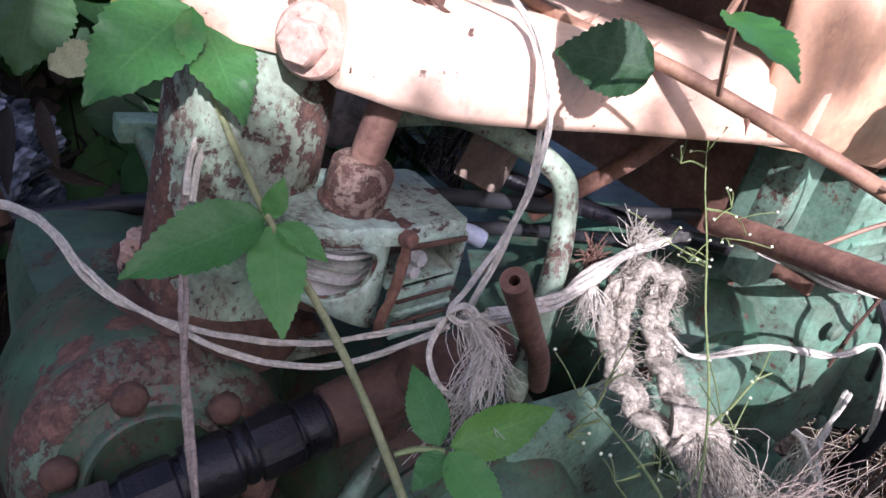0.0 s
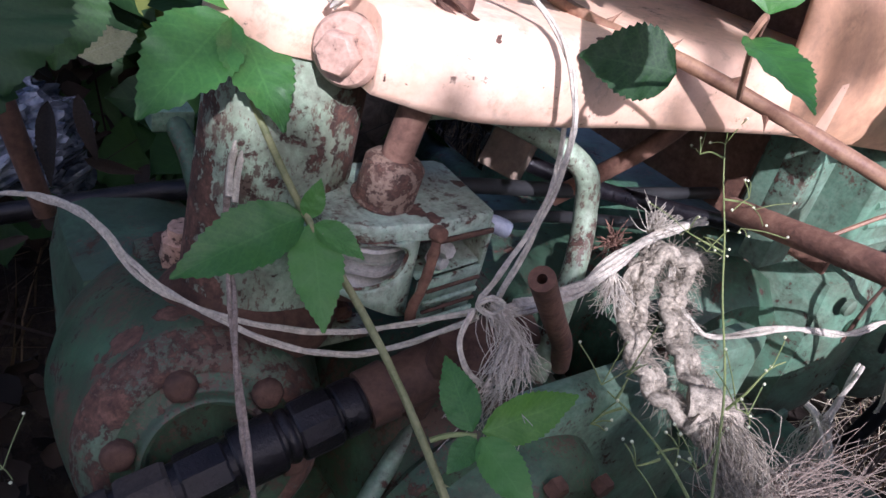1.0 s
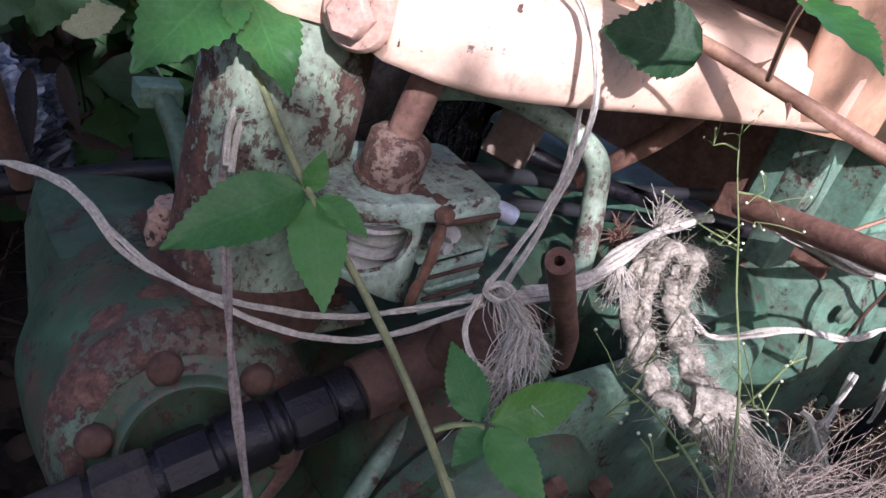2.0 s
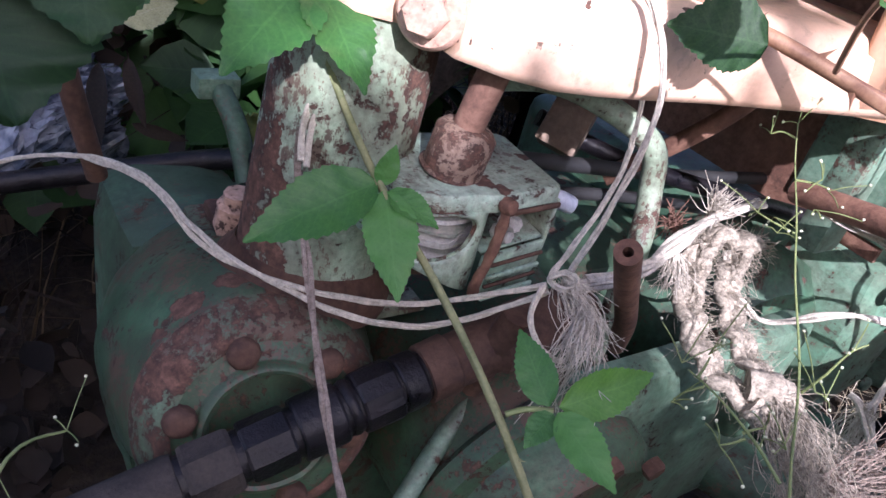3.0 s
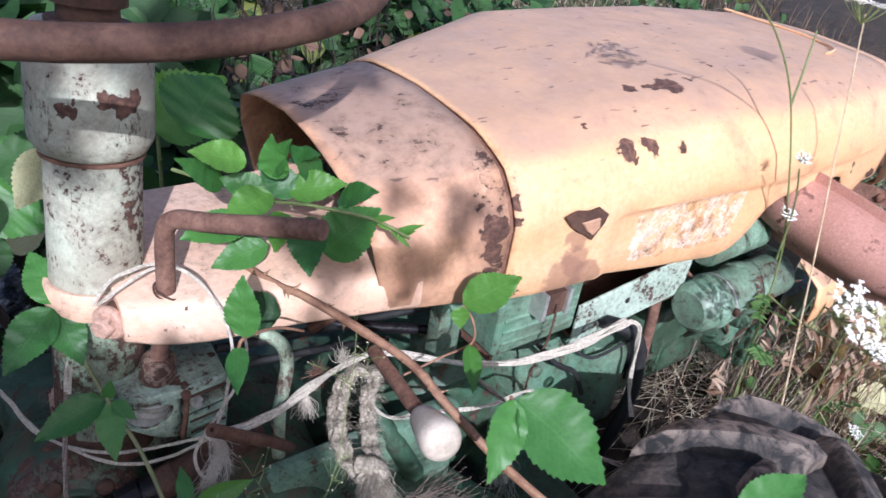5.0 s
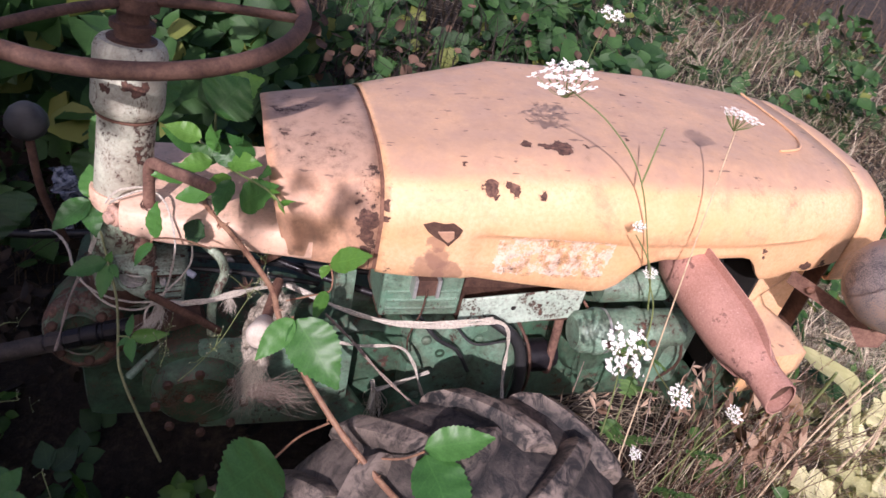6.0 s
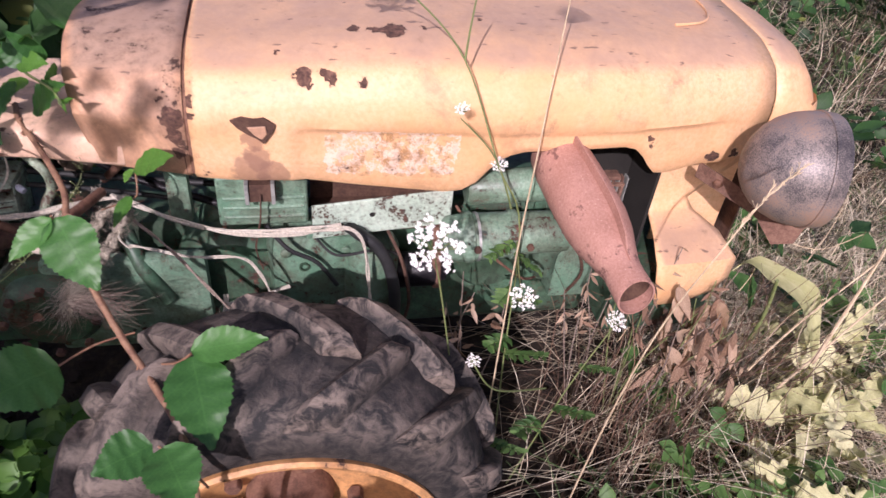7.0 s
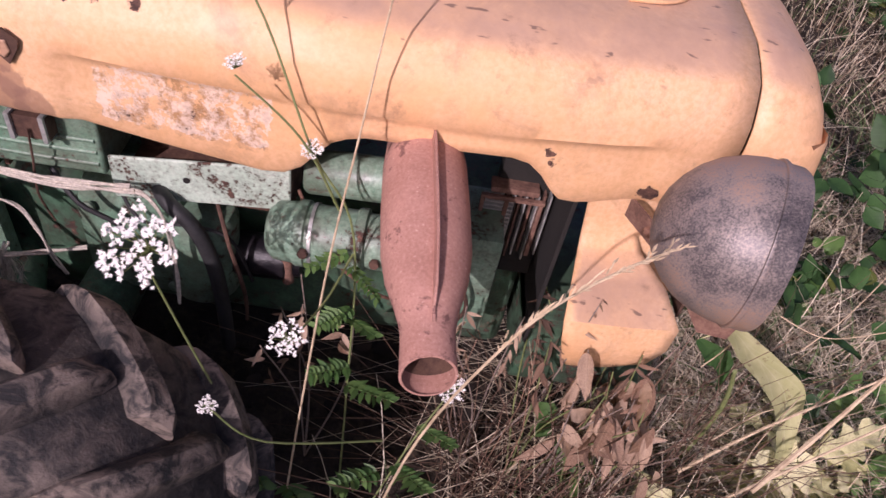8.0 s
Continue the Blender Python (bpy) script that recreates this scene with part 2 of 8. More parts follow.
M_PLATE = painted("sun-bleached orange paint", (0.82, 0.60, 0.46), (0.78, 0.50, 0.34), 0.63, 0.07, 0.55, soil=(0.36, 0.21, 0.14), chips=110, speck=0.63, spots=((0.0, 0.004, 0.862, 0.004), (0.03, -0.006, 0.866, 0.004), (0.055, -0.012, 0.865, 0.0035), (0.085, -0.016, 0.866, 0.005), (0.12, -0.022, 0.845, 0.005), (0.15, -0.03, 0.84, 0.004), (-0.012, 0.01, 0.848, 0.006)))
M_GREEN = painted("old green paint", (0.26, 0.37, 0.275), (0.115, 0.235, 0.155), 0.590, 0.17, 0.42, scale=1.5, chips=140, soil=(0.075, 0.05, 0.034), speck=0.600, spots=((0.012, 0.022, 0.777, 0.020), (0.03, 0.012, 0.775, 0.010)))
M_DOME = painted("green cover paint flaked to rust", (0.14, 0.235, 0.135), (0.034, 0.125, 0.062), 0.570, 0.27, 0.48, scale=1.5, chips=240, soil=(0.028, 0.017, 0.012), speck=0.535, spots=((-0.101, 0.048, 0.693, 0.012), (-0.113, 0.046, 0.686, 0.007), (-0.062, 0.034, 0.705, 0.014), (-0.048, 0.03, 0.70, 0.012), (-0.082, 0.05, 0.708, 0.008)))
M_PALEGREEN = painted("pale mint paint, flaked and stained", (0.58, 0.70, 0.56), (0.36, 0.55, 0.40), 0.575, 0.20, 0.5, scale=2.2, chips=150, soil=(0.12, 0.075, 0.05), speck=0.575, spots=((0.012, 0.022, 0.777, 0.009), (0.020, 0.012, 0.775, 0.006), (0.026, 0.004, 0.776, 0.006), (0.06, 0.03, 0.777, 0.005)))
M_GREENDARK = painted("grimy green paint", (0.11, 0.21, 0.135), (0.045, 0.125, 0.07), 0.575, 0.24, 0.5, scale=1.4, soil=(0.03, 0.022, 0.016), speck=0.585)
M_COLUMN = painted("pale green column paint", (0.64, 0.66, 0.525), (0.50, 0.54, 0.41), 0.585, 0.25, 0.5, scale=1.7, chips=150, streak=0.4, speck=0.595, worn=((0.004, 0.2, 1.0, 0.85, 0.985, 0.055),), spots=((-0.028, 0.050, 1.021, 0.008), (-0.003, 0.043, 1.027, 0.008), (0.008, 0.043, 1.021, 0.0095), (0.019, 0.046, 1.024, 0.009)), soil=(0.26, 0.20, 0.15))
M_COLUMNLOW = painted("flaking green column paint", (0.56, 0.67, 0.50), (0.36, 0.52, 0.35), 0.560, 0.24, 0.55, scale=1.8, chips=120, soil=(0.10, 0.07, 0.05), streak=0.45, speck=0.555, worn=((-0.016, 0.05, 1.0, 0.69, 0.87, 0.10), (-0.12, -0.062, 1.0, 0.69, 0.87, 0.12)))
M_RUST = rusty("rust", 1.0)
M_RUSTDARK = rusty("dark rust", 0.5, 0.8, 1.0, (0.95, 0.95, 0.95))
M_TUBE = rusty("brown rust", 0.72, 0.85, 1.0, (0.98, 0.95, 0.92))
M_RUSTPALE = rusty("pale dusty rust", 1.02, 0.9, 1.0, (0.92, 0.98, 1.05), 0.35)


def muffler_material():
    """Dusty pinkish rust with a few dark scabs and pale specks."""
    m = Nodes("dusty muffler rust")
    p = m.place()
    a, b, c = m.noise(p, 12, 5, 0.6), m.noise(p, 55, 6, 0.7, 0.3), m.noise(p, 320, 4, 0.7)
    base = m.ramp(m.math("ADD", m.math("MULTIPLY", a, 0.5), m.math("MULTIPLY", c, 0.5)), (0.35, (0.28, 0.135, 0.10)), (0.62, (0.46, 0.25, 0.195)))
    scab = m.ramp(m.math("ADD", m.math("MULTIPLY", a, 0.45), m.math("MULTIPLY", b, 0.55)), (0.558, 0.0), (0.60, 0.85))
    base = m.mix(scab, base, (0.13, 0.06, 0.05))
    base = m.mix(m.ramp(c, (0.66, 0.0), (0.70, 0.5)), base, (0.70, 0.55, 0.48))
    return m.done(base, 0.85, m.bump(m.math("ADD", b, m.math("MULTIPLY", c, 0.5)), 0.3, 0.001))


M_MUFFLER = muffler_material()
M_BLACK = plain("greasy black steel", (0.004, 0.004, 0.006), (0.017, 0.014, 0.016), 0.34, 60, 0.9, 0.0016)
M_BLACK.node_tree.nodes["Principled BSDF"].inputs["Specular IOR Level"].default_value = 0.28
M_GREASE = plain("caked dusty grease on steel", (0.010, 0.008, 0.007), (0.065, 0.050, 0.042), 0.75, 70, 0.9, 0.0016)
M_HOSE = plain("black rubber hose", (0.010, 0.010, 0.011), (0.03, 0.03, 0.03), 0.6, 30, 0.2)


def tyre_material():
    """Weathered rubber: dark tread, dusty brown film, pale scuffs and dried mud."""
    m = Nodes("weathered tyre rubber")
    p = m.place()
    a, b, c = m.noise(p, 9, 6, 0.65, 0.5), m.noise(p, 42, 6, 0.7, 0.6), m.noise(p, 240, 4, 0.65)
    base = m.ramp(m.math("ADD", m.math("MULTIPLY", a, 0.6), m.math("MULTIPLY", b, 0.4)), (0.38, (0.008, 0.0078, 0.008)), (0.52, (0.017, 0.016, 0.016)), (0.68, (0.042, 0.035, 0.031)))
    at = m.add("ShaderNodeSeparateXYZ")
    m.link(p, at.inputs[0])
    muddy = m.ramp(m.math("ADD", at.outputs[0], m.math("MULTIPLY", m.noise(p, 14, 5, 0.7), 0.25)), (0.40, 1.0), (0.50, 0.0))
    base = m.mix(m.math("MULTIPLY", muddy, 0.75), base, m.ramp(b, (0.35, (0.045, 0.036, 0.03)), (0.6, (0.12, 0.095, 0.077))))
    scuff = m.ramp(m.math("ADD", m.math("MULTIPLY", b, 0.55), m.math("MULTIPLY", c, 0.45)), (0.59, 0.0), (0.66, 0.6))
    base = m.mix(scuff, base, (0.17, 0.135, 0.11))
    rubbed = m.math("MULTIPLY", m.ramp(m.geo.outputs["Pointiness"], (0.515, 0.0), (0.57, 1.0)), m.ramp(b, (0.42, 0.0), (0.58, 0.8)))
    return m.done(m.mix(rubbed, base, (0.26, 0.205, 0.165)), 0.78, m.bump(m.math("ADD", b, m.math("MULTIPLY", c, 0.5)), 0.7, 0.003))


M_TYRE = tyre_material()
M_RIM = painted("orange rim paint", (0.76, 0.42, 0.19), (0.66, 0.32, 0.12), 0.60, 0.1, 0.5, soil=(0.12, 0.06, 0.03))
M_STEEL = plain("bare worn steel", (0.35, 0.36, 0.34), (0.62, 0.62, 0.58), 0.4, 80, 0.2, 0.0006, 0.6)
M_WHITE = plain("weathered white plastic", (0.38, 0.315, 0.24), (0.60, 0.52, 0.43), 0.6, 60, 0.2)
M_WOOD = plain("grey brown wood", (0.12, 0.085, 0.06), (0.26, 0.19, 0.14), 0.9, 50, 0.5)
M_TWINE = plain("white baler twine", (0.30, 0.265, 0.21), (0.66, 0.60, 0.50), 0.8, 300, 0.8, 0.0008)
M_TWINEOLD = plain("brown old twine", (0.10, 0.07, 0.05), (0.34, 0.27, 0.22), 0.9, 300, 0.8, 0.0008)
M_ROPE = plain("grey brown frayed rope", (0.095, 0.078, 0.058), (0.50, 0.44, 0.345), 0.95, 300, 0.9, 0.001)
M_STEM = plain("green stem", (0.12, 0.16, 0.05), (0.22, 0.26, 0.10), 0.6, 80, 0.3)
M_STEMTAN = plain("weathered green stem", (0.13, 0.15, 0.06), (0.27, 0.27, 0.13), 0.7, 90, 0.4)
M_STEMRED = plain("reddish bramble stem", (0.16, 0.07, 0.045), (0.33, 0.19, 0.11), 0.6, 80, 0.3)
M_STRAW = plain("dry straw", (0.34, 0.25, 0.15), (0.62, 0.50, 0.33), 0.8, 60, 0.3)
M_FLOWER = plain("white petals", (0.72, 0.70, 0.64), (0.88, 0.87, 0.83), 0.7, 200, 0.2)
M_BUD = plain("greenish white buds", (0.45, 0.47, 0.26), (0.70, 0.70, 0.52), 0.8, 200, 0.2)
# near-black for holes and hollows: their inner shade is put into the colour
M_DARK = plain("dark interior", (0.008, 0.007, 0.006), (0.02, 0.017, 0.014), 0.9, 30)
M_LEAF = leafy("bramble leaf", (0.035, 0.125, 0.028), (0.085, 0.24, 0.05), 0.42, 0.30, spread=0.0)
M_LEAFBRIGHT = leafy("young and sunlit bramble leaf", (0.07, 0.20, 0.03), (0.16, 0.36, 0.06), 0.4, 0.40, spread=0.0)
# bramble leaf copies with the thicket's shade put into a darker green
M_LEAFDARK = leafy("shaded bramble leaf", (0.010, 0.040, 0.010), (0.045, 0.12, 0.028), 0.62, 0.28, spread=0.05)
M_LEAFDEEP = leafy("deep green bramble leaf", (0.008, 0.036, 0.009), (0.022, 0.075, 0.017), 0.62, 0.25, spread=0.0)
M_WEED = leafy("weed leaf", (0.05, 0.13, 0.03), (0.14, 0.25, 0.07), 0.55, 0.3, veins=False, spread=0.0)
M_WEEDFRESH = leafy("fresh small weed leaf", (0.05, 0.14, 0.025), (0.13, 0.28, 0.05), 0.5, 0.35, veins=False, spread=0.0)
M_DEADLEAF = leafy("caught dead leaf", (0.05, 0.028, 0.018), (0.22, 0.13, 0.085), 0.85, 0.15, veins=False, spread=0.0)
M_DRY = leafy("dry brown leaf", (0.19, 0.105, 0.065), (0.58, 0.42, 0.30), 0.75, 0.25, spread=0.0)
M_YELLOW = leafy("withered pale leaf", (0.40, 0.40, 0.18), (0.76, 0.72, 0.44), 0.7, 0.3, spread=0.0, spotty=(0.20, 0.14, 0.07))
M_GRASS = leafy("dry and green grass", (0.03, 0.022, 0.013), (0.20, 0.135, 0.085), 0.7, 0.22, veins=False, spread=0.0)
M_STRAWGRASS = leafy("bleached straw", (0.46, 0.37, 0.25), (0.84, 0.74, 0.57), 0.7, 0.2, veins=False, spread=0.0)
M_GREENGRASS = leafy("green grass", (0.05, 0.10, 0.03), (0.16, 0.24, 0.09), 0.6, 0.3, veins=False, spread=0.0)
M_FITTING = painted("worn pinkish paint over rust", (0.62, 0.43, 0.34), (0.54, 0.34, 0.25), 0.565, 0.05, 0.6, scale=2.2, chips=220, soil=(0.2, 0.11, 0.07))
M_COLLAR = painted("flaked whitish paint over rust", (0.44, 0.37, 0.31), (0.30, 0.22, 0.16), 0.50, 0.3, 0.7, scale=2.6, chips=200, soil=(0.2, 0.11, 0.07), speck=0.53)
M_GREENRUST = painted("green paint mostly rusted through", (0.22, 0.34, 0.23), (0.12, 0.24, 0.14), 0.480, 0.30, 0.6, scale=1.8, chips=150, soil=(0.07, 0.045, 0.03), speck=0.53)
# near-black: shade of the gaps between leaves is put into the litter's brown
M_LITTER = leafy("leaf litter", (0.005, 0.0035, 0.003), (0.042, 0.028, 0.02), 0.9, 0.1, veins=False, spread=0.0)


def soil_material():
    m = Nodes("dark soil and litter")
    p = m.place()
    a, b = m.noise(p, 7, 7, 0.7), m.noise(p, 70, 5, 0.7)
    f = m.math("ADD", m.math("MULTIPLY", a, 0.5), m.math("MULTIPLY", b, 0.5))
    return m.done(m.ramp(f, (0.35, (0.008, 0.006, 0.004)), (0.5, (0.030, 0.021, 0.014)), (0.66, (0.085, 0.06, 0.036))), 0.95, m.bump(b, 0.8, 0.01))


M_SOIL = soil_material()


# ---- building helpers ----
def part(name, bm, material, parent=None, label="", smooth=True, m=None):
    me = bpy.data.meshes.new(name)
    bm.normal_update()
    bm.to_mesh(me)
    bm.free()
    if smooth:
        me.shade_smooth()
        me.set_sharp_from_angle(angle=radians(48))
    me.materials.append(material)
    ob = new(name, me)
    if m is not None:
        ob.matrix_basis = m
    if parent is not None:
        ob.parent = parent
        ob.matrix_parent_inverse = parent.matrix_basis.inverted()
    if label:
        ob["label"] = label
    return ob


def thing(name, label, category, at=(0, 0, 0), group=""):
    ob = new(name)
    ob.empty_display_size = 0.05
    ob.location = at
    return tagged(ob, label, category, group)


def sharp(ob, deg=35):
    ob.data.set_sharp_from_angle(angle=radians(deg))
    return ob


def bevel(ob, w, seg=2):
    md = ob.modifiers.new("bevel", "BEVEL")
    md.width, md.segments, md.limit_method, md.angle_limit = w, seg, "ANGLE", radians(35)
    md.harden_normals = False
    return ob


def solid(ob, t):
    md = ob.modifiers.new("thick", "SOLIDIFY")
    md.thickness, md.offset = t, 1
    return ob


def box(lo, hi, bm=None):
    bm = bm or bmesh.new()
    v = [bm.verts.new((x, y, z)) for x in (lo[0], hi[0]) for y in (lo[1], hi[1]) for z in (lo[2], hi[2])]
    for f in ((0, 1, 3, 2), (4, 6, 7, 5), (0, 4, 5, 1), (2, 3, 7, 6), (0, 2, 6, 4), (1, 5, 7, 3)):
        bm.faces.new([v[i] for i in f])
    return bm


def basis(axis, up=(0, 0, 1)):
    """A turn whose z runs along axis."""
    z = Vector(axis).normalized()
    x = Vector(up).cross(z)
    if x.length < 1e-4:
        x = Vector((1, 0, 0)).cross(z)
    x.normalize()
    return Matrix((x, z.cross(x), z)).transposed()


def lathe(profile, base, axis, n=32, bm=None, wobble=0.0, squash=1.0):
    """Turns (along, radius) pairs round the axis from base."""
    bm = bm or bmesh.new()
    rot, base = basis(axis), Vector(base)
    rings = []
    for s, r in profile:
        if r < 1e-6:
            rings.append([bm.verts.new(base + rot @ Vector((0, 0, s)))])
            continue
        ring = []
        for k in range(n):
            a = 2 * math.pi * k / n
            rr = r * (1 + wobble * noise.noise((math.cos(a) * 2, math.sin(a) * 2, s * 40)))
            ring.append(bm.verts.new(base + rot @ Vector((rr * math.cos(a), rr * math.sin(a) * squash, s))))
        rings.append(ring)
    for a, b in zip(rings, rings[1:]):
        for k in range(n):
            j = (k + 1) % n
            if len(a) == 1 and len(b) == 1:
                continue
            if len(a) == 1:
                bm.faces.new((a[0], b[j], b[k])[::-1])
            elif len(b) == 1:
                bm.faces.new((a[k], a[j], b[0]))
            else:
                bm.faces.new((a[k], a[j], b[j], b[k]))
    return bm


def smooth_path(pts, sub=6):
    """A rounded line through the points."""
    pts = [Vector(p) for p in pts]
    if len(pts) < 3:
        return [pts[0].lerp(pts[-1], k / sub) for k in range(sub + 1)]
    out = []
    for i in range(len(pts) - 1):
        p0, p1, p2, p3 = pts[max(i - 1, 0)], pts[i], pts[i + 1], pts[min(i + 2, len(pts) - 1)]
        for k in range(sub):
            t = k / sub
            out.append(0.5 * (2 * p1 + (p2 - p0) * t + (2 * p0 - 5 * p1 + 4 * p2 - p3) * t * t + (3 * p1 - p0 - 3 * p2 + p3) * t ** 3))
    return out + [pts[-1]]


def tube(pts, radius, n=8, bm=None, sub=6, caps=True, round_=True, rough=0.0, seed=0):
    """A tube along a line; radius: one number or (start, end)."""
    bm = bm or bmesh.new()
    line = smooth_path(pts, sub) if round_ else [Vector(p) for p in pts]
    r0, r1 = radius if isinstance(radius, tuple) else (radius, radius)
    rings, side = [], None
    for i, p in enumerate(line):
        way = (line[min(i + 1, len(line) - 1)] - line[max(i - 1, 0)]).normalized()
        side = (side - way * side.dot(way)) if side else way.orthogonal()
        side.normalize()
        up = way.cross(side)
        r = r0 + (r1 - r0) * i / (len(line) - 1)
        ring = []
        for k in range(n):
            a = 2 * math.pi * k / n
            d = side * math.cos(a) + up * math.sin(a)
            rr = r * (1 + rough * noise.noise(p * 300 + d * 2 + Vector((seed, 0, 0))))
            ring.append(bm.verts.new(p + d * rr))
        rings.append(ring)
    for a, b in zip(rings, rings[1:]):
        for k in range(n):
            bm.faces.new((a[k], a[(k + 1) % n], b[(k + 1) % n], b[k]))
    if caps:
        bm.faces.new(rings[0][::-1])
        bm.faces.new(rings[-1])
    return bm


def hollow_tube(pts, r, wall, n=16):
    bm = tube(pts, r, n, caps=False)
    inner = tube(pts, r - wall, n, caps=False)
    me = bpy.data.meshes.new("t")
    bmesh.ops.reverse_faces(inner, faces=inner.faces)
    inner.to_mesh(me)
    bm.from_mesh(me)
    bpy.data.meshes.remove(me)
    inner.free()
    bm.verts.ensure_lookup_table()
    half = len(bm.verts) // 2
    for off in (0, half - n):
        for k in range(n):
            j = (k + 1) % n
            a, b, c, d = (bm.verts[i] for i in (off + k, off + j, half + off + j, half + off + k))
            bm.faces.new((a, d, c, b) if off == 0 else (a, b, c, d))
    return bm


def hexagon(base, axis, r, h, bm=None):
    return lathe([(0, 0), (0, r), (h * 0.85, r), (h, r * 0.86), (h, 0)], base, axis, 6, bm)


def interp(table, x):
    for (x0, v0), (x1, v1) in zip(table, table[1:]):
        if x <= x1:
            t = max(0.0, min(1.0, (x - x0) / (x1 - x0)))
            return v0 + (v1 - v0) * t
    return table[-1][1]


def leaf_bm(length, width, fold=0.25, curl=0.15, teeth=14, bm=None, m=None, rows=30, cols=4, tip=1.6, twist=0.0, seed=0):
    """A toothed leaf with its base at the origin, along x, its face to z. UV: along, across."""
    own = bm or bmesh.new()
    uvl = own.loops.layers.uv.get("UVMap") or own.loops.layers.uv.new("UVMap")
    m = m or Matrix()
    grid, uvs = [], {}
    for i in range(rows + 1):
        t = i / rows
        w = width * 0.5 * (math.sin(math.pi * min(1, t ** 0.72)) ** 0.85) * (1.0 if t < 0.6 else (1 - (t - 0.6) * 0.28 * tip))
        w = max(w, width * 0.012)
        if 0 < i < rows and teeth:
            w *= 1.0 + (0.05 if i % 2 else -0.025)
        row = []
        for j in range(cols + 1):
            s = (j / cols - 0.5) * 2
            y = s * w
            x = t * length + (0.018 * length if teeth and i % 2 and abs(s) == 1 else 0)
            z = abs(s) * w * fold - curl * length * t * t + 0.06 * width * noise.noise((t * 4 + seed, s * 1.5, seed)) + 0.03 * width * math.sin(t * 30) * (abs(s) - 0.2)
            a = twist * t
            v = own.verts.new(m @ Vector((x, y * math.cos(a) - z * math.sin(a), z * math.cos(a) + y * math.sin(a))))
            uvs[v] = (t, s)
            row.append(v)
        grid.append(row)
    for a, b in zip(grid, grid[1:]):
        for j in range(cols):
            f = own.faces.new((a[j], b[j], b[j + 1], a[j + 1]))
            f.smooth = True
            for lp in f.loops:
                lp[uvl].uv = uvs[lp.vert]
    return own


def leaf_pose(base, tip, face):
    """A pose with x from base to tip and z as near to face as it can."""
    base, x = Vector(base), Vector(tip) - Vector(base)
    x.normalize()
    y = Vector(face).cross(x).normalized()
    return Matrix.Translation(base) @ Matrix((x, y, x.cross(y))).transposed().to_4x4()


LEAF_MESHES = {}


def leaf(base, tip, face, wide, parent, material, fold=0.22, curl=0.12, name="leaf", label="", seed=0):
    """One leaf as a part; alike leaves share a mesh of unit length."""
    n = (Vector(tip) - Vector(base)).length
    key = (round(wide / 0.08), round(fold, 1), round(curl, 1), seed, material.name)
    if key not in LEAF_MESHES:
        bm = leaf_bm(1.0, key[0] * 0.08, fold, curl, seed=seed)
        me = bpy.data.meshes.new(name)
        bm.to_mesh(me)
        bm.free()
        me.materials.append(material)
        LEAF_MESHES[key] = me
    ob = new(name, LEAF_MESHES[key])
    ob.parent = parent
    ob.matrix_parent_inverse = parent.matrix_basis.inverted()
    ob.matrix_basis = leaf_pose(base, tip, face) @ Matrix.Scale(n, 4)
    if label:
        ob["label"] = label
    return ob

# ---- the ground ----
GROUND = 0.2


def ground_height(x, y):
    h = GROUND + 0.035 * noise.noise((x * 1.3, y * 1.3, 0)) + 0.012 * noise.noise((x * 6, y * 6, 3))
    h += 0.22 * max(0.0, min(1.0, (y - 0.75) / 1.2))
    return h


def build_ground():
    bm = bmesh.new()
    ticks = [-60, -20, -8, -4] + [-3 + 0.12 * k for k in range(56)] + [4.5, 8, 20, 60]
    grid = [[bm.verts.new((x, y, ground_height(x, y))) for y in ticks] for x in ticks]
    for a, b in zip(grid, grid[1:]):
        for j in range(len(ticks) - 1):
            bm.faces.new((a[j], b[j], b[j + 1], a[j + 1]))
    ob = part("ground", bm, M_SOIL)
    tagged(ob, "dark soil covered in dead leaves and dry grass", "ground", kind="structure")


build_ground()

# ---- the tractor ----
tractor = thing("tractor", "abandoned small tractor, orange hood, green engine, rusty", "tractor", (0.5, 0.15, GROUND))

NEAR = ((0.15, -0.04), (0.31, -0.068), (0.4, -0.082), (0.55, -0.095), (0.73, -0.106), (0.9, -0.1), (1.0, -0.088), (1.14, -0.058))
FAR = ((0.15, 0.25), (0.31, 0.29), (0.58, 0.395), (0.9, 0.40), (1.14, 0.37))
TOP = ((0.15, 0.966), (0.31, 0.977), (0.58, 1.0), (0.9, 0.998), (1.14, 0.985))
LOW = ((0.15, 0.842), (0.31, 0.828), (0.345, 0.825), (0.433, 0.829), (0.54, 0.818), (0.648, 0.807), (0.672, 0.810), (0.69, 0.822), (0.705, 0.842), (0.72, 0.860), (0.735, 0.868), (0.755, 0.873),
       (0.905, 0.876), (0.925, 0.870), (0.942, 0.855), (0.955, 0.838), (0.967, 0.826), (0.985, 0.824), (1.03, 0.829), (1.14, 0.838))


